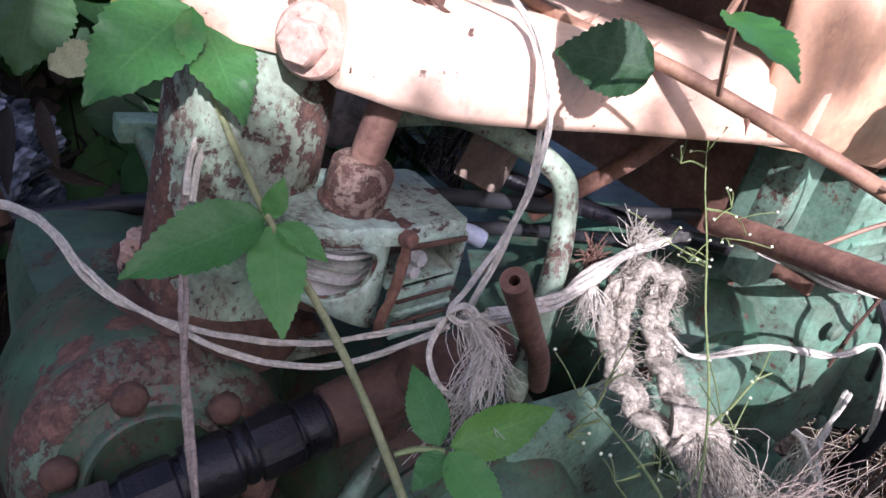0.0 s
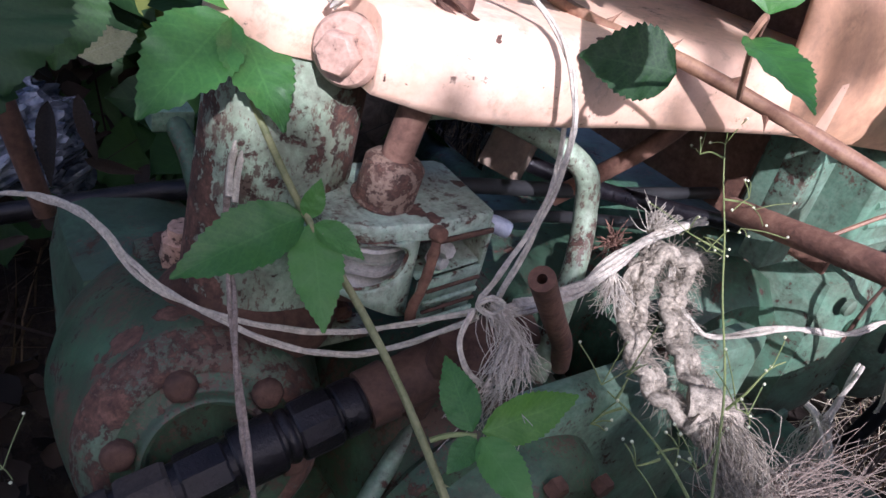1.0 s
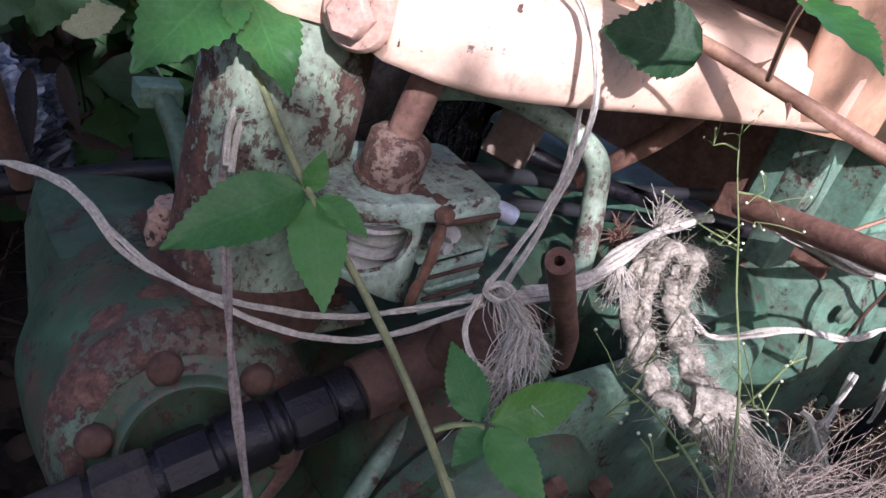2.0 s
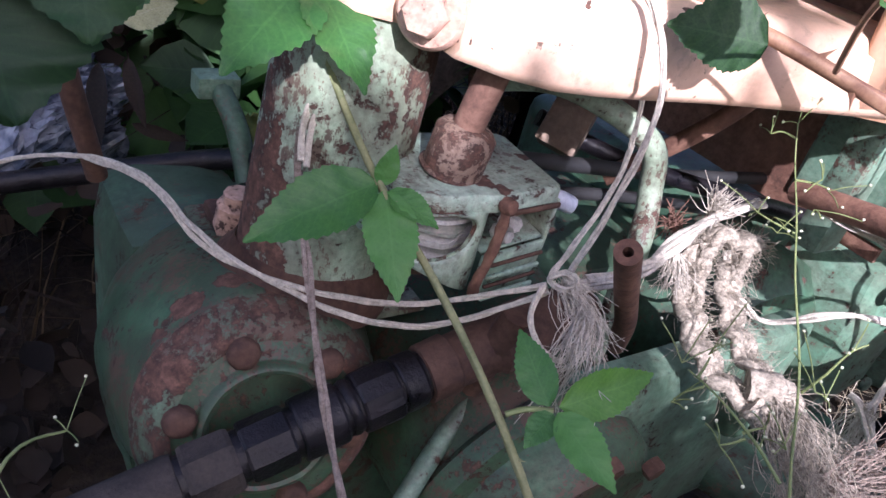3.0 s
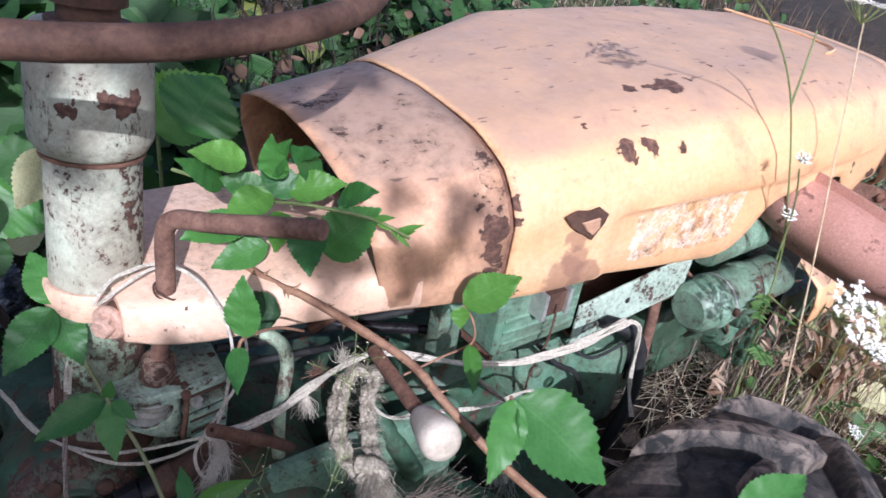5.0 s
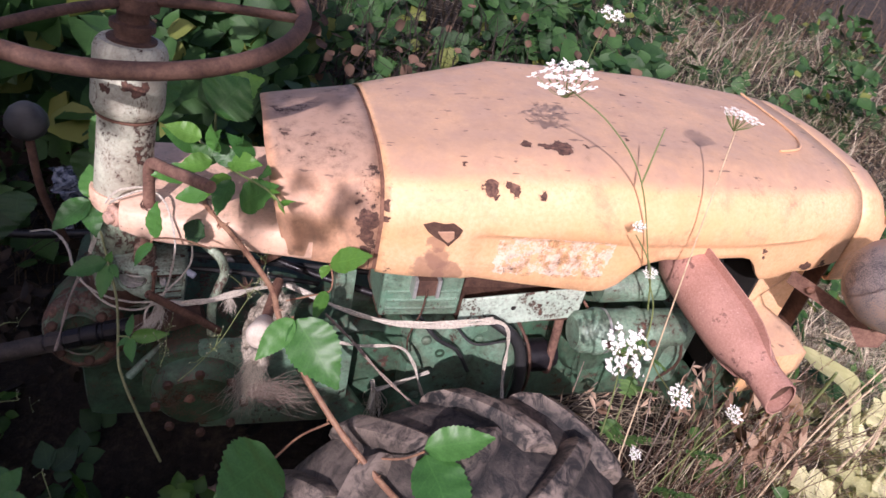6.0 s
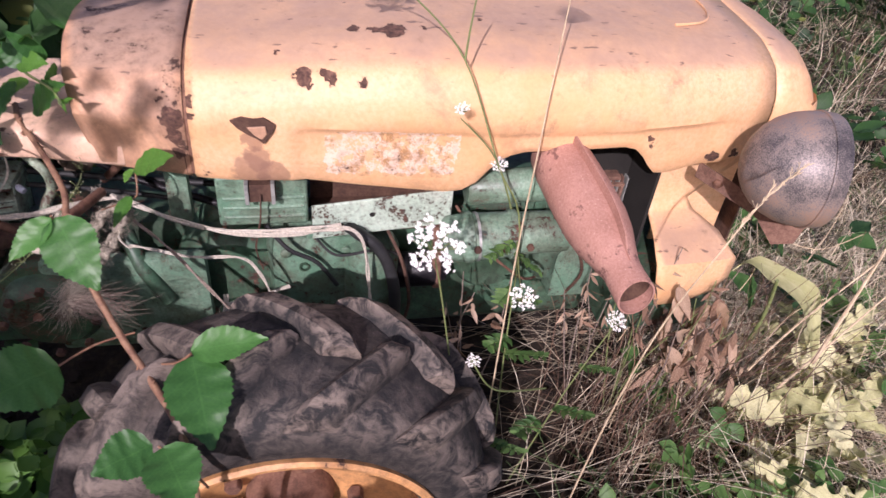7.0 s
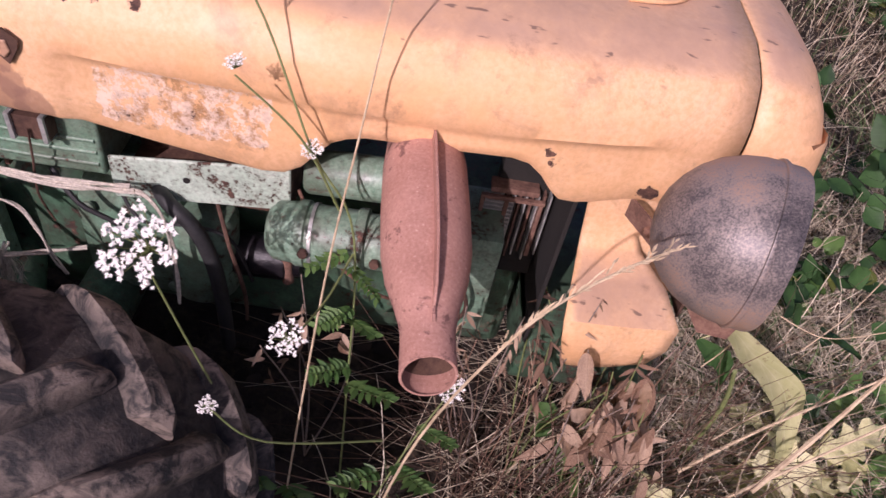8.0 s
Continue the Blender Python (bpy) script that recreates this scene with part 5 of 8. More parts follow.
    for k in range(6):
        z = 0.7415 + 0.0049 * k
        tilt = (0.12 + wr.uniform(-0.10, 0.10), -0.14 + wr.uniform(-0.08, 0.08), 1)
        part("thread", lathe([(0, 0.015), (0, 0.0255 + wr.uniform(-0.002, 0.002)), (0.0008, 0.0272 + wr.uniform(-0.003, 0.001)), (0.0024, 0.0262), (0.0030, 0.015)], (cx + wr.uniform(-0.002, 0.002), cy - 0.001, z), tilt, 40, wobble=0.09), (M_THREAD, M_STEELGREEN)[k == 3], worm)
    for k in range(2):
        part("box_bolt", hexagon((0.0330, 0.004 + 0.003 * k, 0.7590 - 0.0085 * k), (0.2, -1, 0.1), 0.0042, 0.010), M_THREAD, top)
    part("cable_tip", lathe([(0, 0), (0, 0.0042), (0.004, 0.0050), (0.010, 0.0050), (0.0125, 0.0042), (0.0125, 0)], (0.0665, 0.008, 0.766), (0.75, -0.5, -0.25), 14), M_CABLETIP, top, "whitish plastic cable end")


M_THREAD = plain("scuffed bright steel", (0.42, 0.40, 0.37), (0.80, 0.78, 0.73), 0.45, 120, 0.4, 0.0006, 0.2)
M_CABLETIP = plain("cloudy bluish plastic", (0.45, 0.48, 0.58), (0.66, 0.69, 0.78), 0.4, 90, 0.2)
M_STEELGREEN = plain("worn bright metal with green paint", (0.18, 0.24, 0.18), (0.54, 0.52, 0.46), 0.5, 90, 0.4, 0.0008, 0.1)


def build_controls():
    lever = part("lever", tube([(0.1895, -0.046, 0.790), (0.182, -0.08, 0.7985), (0.173, -0.12, 0.8085), (0.164, -0.164, 0.8190)], 0.0068, 12, rough=0.04), M_RUST, tractor, "rusty control lever")
    ax = Vector((-0.206, -0.937, 0.282)).normalized()
    part("knob", lathe([(0, 0.0), (0, 0.010), (0.003, 0.0115), (0.02, 0.0145), (0.032, 0.0168), (0.040, 0.017), (0.0445, 0.0150), (0.047, 0.009), (0.0475, 0)], Vector((0.165, -0.159, 0.8175)), ax, 32, wobble=0.02), M_WHITE, lever, "worn whitish tapered lever knob")
    part("rust_tube", hollow_tube([(0.022, -0.077, 0.796), (0.055, -0.063, 0.758), (0.085, -0.05, 0.724), (0.11, -0.035, 0.69)], 0.0056, 0.0034, 18), M_TUBE, tractor, "short rusty open tube")
    part("green_pipe", tube([(0.05, 0.075, 0.80), (0.07, 0.04, 0.815), (0.09, 0.012, 0.812), (0.112, -0.004, 0.798), (0.117, -0.010, 0.775), (0.108, -0.022, 0.757), (0.10, -0.03, 0.73), (0.10, -0.03, 0.68)], 0.0066, 14), M_COLUMNLOW, tractor, "bent pale green pipe with black specks")
    blk = part("wood_block", bevel_bm(box((-0.02, -0.013, -0.018), (0.02, 0.013, 0.018)), 0.002), M_WOOD, tractor, "weathered wooden block", m=pose(0.132, 0.075, 0.772, 10, 25, 40))
    part("black_cable", tube([(0.07, 0.05, 0.765), (0.14, 0.05, 0.755), (0.25, 0.06, 0.735), (0.36, 0.05, 0.73)], 0.005, 10), M_HOSE, tractor)
    part("black_cable", tube([(0.07, 0.03, 0.755), (0.15, 0.03, 0.745), (0.26, 0.035, 0.72)], 0.004, 10), M_HOSE, tractor)
    part("link_rod", tube([(0.165, 0.06, 0.74), (0.205, 0.03, 0.79), (0.225, 0.015, 0.825)], 0.006, 10), M_RUST, tractor)
    part("brake_rod", tube([(0.13, 0.10, 0.765), (0.20, 0.06, 0.745), (0.36, 0.0, 0.72)], 0.006, 12), M_BLACK, tractor)
    part("cowl_tie", bevel_bm(box((0.27, -0.04, 0.73), (0.30, -0.02, 0.83)), 0.004), M_GREEN, tractor)
    part("pedal_arm", tube([(0.20, -0.02, 0.70), (0.22, -0.05, 0.66), (0.25, -0.06, 0.60)], 0.012, 10), M_GREENDARK, tractor)


build_engine()
build_gearbox()
build_selector()
build_controls()


# ---- brambles that hang over the machine ----
def shoot(name, label, stem, radius, material, at, thorns=0, seed=0):
    """A bramble shoot: a top-level thing with its stem and thorns; the leaves are added to it."""
    th = thing(name, label, "bramble", at, "bramble shoots")
    st = part("stem", tube(stem, radius, 8, sub=5, rough=0.15, seed=seed), material, th)
    rnd, path = random.Random(seed), smooth_path(stem, 5)
    for k in range(thorns):
        i = rnd.randrange(1, len(path) - 1)
        way = (path[i + 1] - path[i]).normalized()
        out = way.orthogonal().normalized()
        out.rotate(Matrix.Rotation(rnd.uniform(0, 6.28), 3, way))
        r = radius[0] if isinstance(radius, tuple) else radius
        part("thorn", lathe([(0, r * 0.55), (r * 0.9, r * 0.22), (r * 2.2, 0.0)], path[i] + out * r * 0.8, out + way * 0.5, 6), material, st)
    return th



shoot_a = shoot("bramble_shoot", "green bramble shoot hanging in front of the steering column", [(-0.054, 0.079, 0.860), (-0.053, 0.056, 0.830), (-0.044, 0.035, 0.801), (-0.036, 0.011, 0.779), (-0.024, -0.027, 0.753), (-0.019, -0.061, 0.734), (-0.017, -0.090, 0.717), (-0.014, -0.113, 0.699), (0.001, -0.140, 0.666), (0.036, -0.177, 0.583)], (0.0017, 0.0019), M_STEMTAN, (0.036, -0.177, 0.583), 9, 3)
leaf((-0.059, 0.057, 0.851), (-0.103, 0.021, 0.827), (-0.18, -0.63, 0.76), 0.59, shoot_a, M_LEAF, 0.22, 0.1, seed=1)
leaf((-0.057, 0.056, 0.851), (-0.049, 0.012, 0.823), (0.00, -0.77, 0.64), 0.54, shoot_a, M_LEAF, 0.22, 0.1, seed=2)
leaf((-0.055, 0.057, 0.853), (-0.064, 0.102, 0.883), (-0.14, -0.73, 0.67), 0.56, shoot_a, M_LEAF, 0.22, 0.1, seed=3)
leaf((-0.037, 0.012, 0.780), (-0.095, 0.009, 0.762), (-0.39, -0.51, 0.77), 0.47, shoot_a, M_LEAF, 0.22, 0.1, seed=1)
leaf((-0.035, 0.008, 0.778), (-0.044, -0.032, 0.752), (-0.33, -0.59, 0.74), 0.45, shoot_a, M_LEAF, 0.22, 0.1, seed=2)
leaf((-0.033, 0.008, 0.778), (-0.021, -0.016, 0.774), (-0.18, -0.64, 0.75), 0.47, shoot_a, M_LEAF, 0.22, 0.1, seed=3)
leaf((-0.036, 0.011, 0.779), (-0.031, 0.012, 0.797), (-0.19, -0.80, 0.57), 0.58, shoot_a, M_LEAF, 0.22, 0.1, seed=1)
part("petiole", tube([(-0.017, -0.082, 0.727), (-0.009, -0.085, 0.730), (-0.001, -0.091, 0.732)], 0.0012, 6), M_STEM, shoot_a)
leaf((-0.002, -0.089, 0.733), (-0.002, -0.060, 0.750), (-0.64, -0.21, 0.74), 0.51, shoot_a, M_LEAF, 0.22, 0.1, seed=2)
# brighter leaf material here: the sun on this leaf is in its colour
leaf((0.000, -0.092, 0.735), (0.047, -0.099, 0.745), (-0.57, -0.64, 0.51), 0.43, shoot_a, M_LEAFBRIGHT, 0.3, 0.1, label='leaf with sunlight put into its bright yellow-green', seed=3)
leaf((-0.001, -0.093, 0.733), (0.003, -0.128, 0.726), (-0.37, -0.30, 0.88), 0.48, shoot_a, M_LEAF, 0.22, 0.1, seed=1)
leaf((-0.002, -0.092, 0.732), (-0.018, -0.097, 0.725), (-0.55, -0.21, 0.81), 0.61, shoot_a, M_LEAF, 0.22, 0.1, seed=2)
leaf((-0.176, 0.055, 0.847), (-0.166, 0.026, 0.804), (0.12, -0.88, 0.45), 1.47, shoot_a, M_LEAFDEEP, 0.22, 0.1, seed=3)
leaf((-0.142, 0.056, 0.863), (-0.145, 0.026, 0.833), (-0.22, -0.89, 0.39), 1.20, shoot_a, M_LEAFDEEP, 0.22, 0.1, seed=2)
cane = shoot("bramble_cane", "reddish thorny bramble cane arching from the hood to the ground", [(0.087, 0.036, 0.878), (0.094, 0.012, 0.873), (0.108, -0.015, 0.869), (0.124, -0.038, 0.866), (0.170, -0.12, 0.846), (0.181, -0.169, 0.831), (0.205, -0.225, 0.80), (0.245, -0.29, 0.765), (0.285, -0.35, 0.745), (0.325, -0.43, 0.745), (0.34, -0.50, 0.70), (0.35, -0.56, 0.55), (0.35, -0.60, 0.2)], (0.0036, 0.0042), M_STEMRED, (0.35, -0.60, 0.2), 34, 5)
part("petiole", tube([(0.205, -0.225, 0.80), (0.196, -0.23, 0.84), (0.189, -0.226, 0.885)], 0.0016, 6), M_STEMRED, cane)
leaf((0.190, -0.229, 0.884), (0.148, -0.263, 0.856), (-0.25, -0.75, 0.55), 0.5, cane, M_LEAF, 0.22, 0.1, seed=1)
leaf((0.194, -0.228, 0.883), (0.236, -0.297, 0.840), (-0.1, -0.7, 0.7), 0.66, cane, M_LEAF, 0.22, 0.1, seed=2)
leaf((0.037, -0.112, 0.910), (0.038, -0.105, 0.955), (-0.45, -0.40, 0.80), 0.54, cane, M_LEAF, 0.15, 0.1, seed=3)
leaf((0.092, -0.050, 0.869), (0.062, -0.023, 0.868), (-0.67, -0.50, 0.54), 0.82, cane, M_LEAFDARK, 0.22, 0.1, seed=1)
leaf((0.033, -0.112, 0.903), (0.017, -0.147, 0.899), (-0.40, -0.49, 0.78), 0.39, cane, M_LEAF, 0.3, 0.1, seed=2)
part("petiole", tube([(0.099, -0.077, 0.869), (0.069, -0.092, 0.893), (0.038, -0.111, 0.909), (0.033, -0.112, 0.903)], 0.0012, 6), M_STEMRED, cane)
leaf((0.249, -0.093, 0.857), (0.297, -0.110, 0.888), (-0.46, -0.31, 0.83), 0.63, cane, M_LEAFBRIGHT, 0.1, 0.1, seed=3)
leaf((0.247, -0.092, 0.855), (0.237, -0.108, 0.846), (-0.60, -0.42, 0.68), 0.76, cane, M_LEAFBRIGHT, 0.22, 0.1, seed=1)
leaf((0.244, -0.116, 0.830), (0.225, -0.153, 0.813), (-0.22, -0.68, 0.70), 0.43, cane, M_LEAFBRIGHT, 0.4, 0.1, seed=2)
part("petiole", tube([(0.197, -0.087, 0.790), (0.229, -0.100, 0.810), (0.249, -0.113, 0.828), (0.252, -0.107, 0.847), (0.249, -0.093, 0.857)], 0.0012, 6), M_STEMRED, cane)
leaf((0.331, -0.354, 0.797), (0.409, -0.362, 0.820), (-0.04, -0.39, 0.92), 0.45, cane, M_LEAF, 0.22, 0.1, seed=1)
leaf((0.332, -0.359, 0.793), (0.355, -0.457, 0.772), (0.06, -0.43, 0.90), 0.63, cane, M_LEAF, 0.22, 0.1, seed=2)
part("petiole", tube([(0.274, -0.314, 0.738), (0.310, -0.342, 0.767), (0.331, -0.356, 0.795)], 0.0014, 6), M_STEMRED, cane)
leaf((0.302, -0.454, 0.778), (0.254, -0.482, 0.783), (-0.05, -0.35, 0.93), 0.90, cane, M_LEAF, 0.22, 0.1, seed=3)
leaf((0.312, -0.457, 0.776), (0.342, -0.524, 0.780), (0.07, -0.36, 0.93), 0.72, cane, M_LEAF, 0.22, 0.1, seed=1)
leaf((0.174, -0.295, 0.725), (0.110, -0.353, 0.741), (0.13, -0.36, 0.93), 0.93, cane, M_LEAF, 0.22, 0.1, seed=2)
part("petiole", tube([(0.353, -0.491, 0.754), (0.331, -0.467, 0.757), (0.307, -0.455, 0.777)], 0.0014, 6), M_STEMRED, cane)
part("petiole", tube([(0.245, -0.239, 0.714), (0.206, -0.263, 0.722), (0.174, -0.295, 0.725)], 0.0014, 6), M_STEMRED, cane)
cluster = shoot("bramble_shoot", "young bramble shoot growing out from under the rear cowl", [(0.070, 0.148, 0.912), (0.092, 0.096, 0.919), (0.114, 0.029, 0.931), (0.131, -0.013, 0.944), (0.168, -0.056, 0.945), (0.184, -0.088, 0.941)], (0.002, 0.0014), M_STEM, (0.070, 0.148, 0.912), 5, 8)
leaf((0.087, 0.006, 0.982), (0.044, 0.004, 0.999), (-0.45, -0.59, 0.68), 0.57, cluster, M_LEAFBRIGHT, 0.22, 0.1, seed=1)
leaf((0.105, 0.005, 0.947), (0.072, 0.024, 0.963), (-0.33, -0.62, 0.71), 0.64, cluster, M_LEAF, 0.22, 0.1, seed=2)
leaf((0.080, 0.041, 0.944), (0.042, 0.022, 0.984), (-0.16, -0.71, 0.69), 0.41, cluster, M_LEAF, 0.22, 0.1, seed=3)
leaf((0.106, -0.010, 0.971), (0.096, -0.018, 1.011), (-0.52, -0.54, 0.66), 0.53, cluster, M_LEAF, 0.22, 0.1, seed=1)
leaf((0.119, -0.000, 0.954), (0.158, -0.028, 0.967), (-0.43, -0.56, 0.70), 0.55, cluster, M_LEAFBRIGHT, 0.22, 0.1, seed=2)
leaf((0.133, 0.024, 0.970), (0.132, -0.022, 0.996), (-0.30, -0.67, 0.67), 0.33, cluster, M_LEAF, 0.22, 0.1, seed=3)
leaf((0.079, -0.011, 0.938), (0.027, -0.016, 0.940), (-0.40, -0.52, 0.75), 0.57, cluster, M_LEAF, 0.22, 0.1, seed=1)
leaf((0.098, -0.011, 0.912), (0.052, -0.002, 0.898), (-0.29, -0.55, 0.78), 0.58, cluster, M_LEAF, 0.22, 0.1, seed=2)
leaf((0.120, 0.010, 0.927), (0.094, -0.034, 0.924), (-0.24, -0.62, 0.75), 0.45, cluster, M_LEAFBRIGHT, 0.22, 0.1, seed=3)
leaf((0.122, -0.033, 0.945), (0.104, -0.072, 0.919), (-0.51, -0.43, 0.75), 0.61, cluster, M_LEAF, 0.22, 0.1, seed=1)
leaf((0.135, -0.037, 0.910), (0.176, -0.051, 0.952), (-0.46, -0.49, 0.74), 0.79, cluster, M_LEAF, 0.22, 0.1, seed=2)
leaf((0.162, -0.010, 0.942), (0.165, -0.058, 0.974), (-0.36, -0.60, 0.71), 0.43, cluster, M_LEAF, 0.22, 0.1, seed=3)
leaf((0.100, -0.011, 0.960), (0.057, -0.023, 0.953), (-0.46, -0.52, 0.72), 0.66, cluster, M_LEAFBRIGHT, 0.22, 0.1, seed=1)
leaf((0.125, -0.006, 0.950), (0.100, 0.014, 0.975), (-0.38, -0.60, 0.70), 0.67, cluster, M_LEAF, 0.22, 0.1, seed=2)
leaf((0.151, 0.005, 0.955), (0.118, -0.012, 0.998), (-0.31, -0.66, 0.68), 0.40, cluster, M_LEAF, 0.22, 0.1, seed=3)
leaf((0.102, -0.006, 0.974), (0.107, -0.025, 1.010), (-0.53, -0.53, 0.66), 0.46, cluster, M_LEAF, 0.22, 0.1, seed=1)
leaf((0.168, -0.056, 0.945), (0.180, -0.070, 0.952), (-0.51, -0.47, 0.72), 0.32, cluster, M_LEAFBRIGHT, 0.22, 0.1, seed=1)
leaf((0.171, -0.059, 0.943), (0.177, -0.073, 0.942), (-0.50, -0.46, 0.73), 0.36, cluster, M_LEAFBRIGHT, 0.22, 0.1, seed=2)
leaf((0.179, -0.068, 0.940), (0.186, -0.088, 0.932), (-0.52, -0.43, 0.74), 0.27, cluster, M_LEAFBRIGHT, 0.22, 0.1, seed=3)
leaf((0.181, -0.072, 0.938), (0.197, -0.087, 0.951), (-0.53, -0.44, 0.73), 0.21, cluster, M_LEAFBRIGHT, 0.22, 0.1, seed=1)
leaf((0.184, -0.075, 0.937), (0.191, -0.085, 0.945), (-0.53, -0.43, 0.73), 0.32, cluster, M_LEAFBRIGHT, 0.22, 0.1, seed=2)
seedling = shoot("bramble_shoot", "small bramble shoot rising below the gearbox", [(-0.19, -0.10, 0.24), (-0.185, -0.13, 0.40), (-0.175, -0.16, 0.50), (-0.165, -0.19, 0.53)], (0.0018, 0.001), M_STEM, (-0.19, -0.10, 0.24), 4, 14)
for k, (dx, dy, dz, n) in enumerate(((0.05, -0.02, 0.012, 0.055), (-0.05, -0.01, 0.01, 0.05), (0.01, -0.06, 0.0, 0.055), (0.03, 0.04, 0.02, 0.045), (-0.03, 0.045, 0.015, 0.045))):
    b = Vector((-0.168 - 0.004 * (k % 2), -0.18 + 0.02 * (k // 2), 0.525 - 0.012 * (k // 2)))
    leaf(b, b + Vector((dx, dy, dz)).normalized() * n, (0.1, -0.4, 0.9), 0.62, seedling, M_LEAF, 0.22, 0.1, seed=1 + k % 3)
back = shoot("bramble_shoot", "large-leaved bramble shoot behind the steering column", [(0.088, 0.270, 0.681), (0.099, 0.304, 0.774), (0.102, 0.314, 0.860), (0.108, 0.339, 0.925)], (0.003, 0.002), M_STEM, (0.088, 0.270, 0.681), 6, 12)
leaf((0.096, 0.304, 0.884), (0.171, 0.284, 0.949), (-0.29, -0.68, 0.67), 0.86, back, M_LEAFBRIGHT, 0.22, 0.1, seed=1)
leaf((-0.035, 0.277, 0.851), (-0.089, 0.251, 0.817), (0.02, -0.68, 0.73), 1.08, back, M_LEAF, 0.22, 0.1, seed=2)
leaf((-0.029, 0.306, 0.889), (-0.073, 0.291, 0.851), (0.09, -0.73, 0.68), 0.80, back, M_LEAF, 0.22, 0.1, seed=3)
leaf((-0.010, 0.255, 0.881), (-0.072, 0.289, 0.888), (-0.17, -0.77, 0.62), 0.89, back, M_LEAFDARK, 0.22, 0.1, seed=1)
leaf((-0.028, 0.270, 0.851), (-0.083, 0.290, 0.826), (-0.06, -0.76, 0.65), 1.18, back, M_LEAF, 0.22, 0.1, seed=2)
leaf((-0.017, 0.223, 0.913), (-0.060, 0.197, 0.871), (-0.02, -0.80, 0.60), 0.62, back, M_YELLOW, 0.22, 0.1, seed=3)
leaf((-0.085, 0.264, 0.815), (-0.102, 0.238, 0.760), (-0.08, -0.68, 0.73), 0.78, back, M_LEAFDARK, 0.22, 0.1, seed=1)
leaf((0.100, 0.205, 0.923), (0.150, 0.232, 0.969), (0.16, -0.71, 0.68), 1.20, back, M_LEAF, 0.22, 0.1, seed=2)
leaf((0.021, 0.147, 0.955), (0.038, 0.177, 1.017), (0.33, -0.69, 0.64), 0.84, back, M_LEAF, 0.22, 0.1, seed=3)


# ---- twine and rope ----
def strand(name, label, lines, radius, material, at, n=6, twist=3):
    """Twine laid from a few twisted yarns along each line."""
    th = thing(name, label, "twine", at)
    for pts in lines:
        path = smooth_path(pts, 10)
        for k in range(twist):
            yarn, run = [], 0.0
            for i, p in enumerate(path):
                way = (path[min(i + 1, len(path) - 1)] - path[max(i - 1, 0)]).normalized()
                side = way.cross(Vector((0.2, 0.3, 1))).normalized()
                up = way.cross(side)
                run += (p - path[i - 1]).length if i else 0
                a = run / (radius * 9) + 2 * math.pi * k / twist
                wob = 0.35 * noise.noise(p * 60)
                yarn.append(p + (side * math.cos(a) + up * math.sin(a)) * radius * (0.55 + wob))
            part("yarn", tube(yarn, radius * 0.62, n, round_=False, rough=0.25, seed=k), material, th)
    return th


def fray(th, root, way, length, spread, count, material, radius=0.0005, droop=0.3, seed=0, name="fibre_tuft"):
    """A tuft of loose fibres, one mesh."""
    rnd, bm = random.Random(seed), bmesh.new()
    for _ in range(count):
        d = (Vector(way).normalized() + Vector((rnd.gauss(0, spread), rnd.gauss(0, spread), rnd.gauss(0, spread)))).normalized()
        n = length * rnd.uniform(0.5, 1.1)
        p = Vector(root) + Vector((rnd.gauss(0, 1), rnd.gauss(0, 1), rnd.gauss(0, 1))) * length * 0.05
        q = p + d * n * 0.5 + Vector((rnd.gauss(0, 0.13), rnd.gauss(0, 0.13), rnd.gauss(0, 0.13) - droop * 0.2)) * n
        e = p + d * n + Vector((rnd.gauss(0, 0.3), rnd.gauss(0, 0.3), rnd.gauss(0, 0.3) - droop)) * n * 0.6
        tube([p, q, e], (radius, radius * 0.5), 4, bm, 4, caps=False)
    return tagged(part(name, bm, material, th), kind="stuff")



strand("twine", "two strands of white baler twine slung across the gearbox", [[(-0.191, 0.254, 0.658), (-0.154, 0.214, 0.690), (-0.129, 0.163, 0.717), (-0.114, 0.132, 0.727), (-0.104, 0.107, 0.729), (-0.094, 0.076, 0.723), (-0.081, 0.049, 0.719), (-0.065, 0.029, 0.718), (-0.039, 0.006, 0.721), (-0.010, -0.001, 0.718), (0.011, -0.022, 0.735), (0.027, -0.042, 0.753)], [(-0.128, 0.160, 0.718), (-0.112, 0.126, 0.726), (-0.103, 0.102, 0.727), (-0.092, 0.068, 0.718), (-0.071, 0.036, 0.717), (-0.049, 0.008, 0.715), (-0.027, -0.010, 0.716), (-0.004, -0.016, 0.716), (0.013, -0.031, 0.733), (0.027, -0.044, 0.751)]], 0.00135, M_TWINE, (-0.029, 0.022, 0.707))
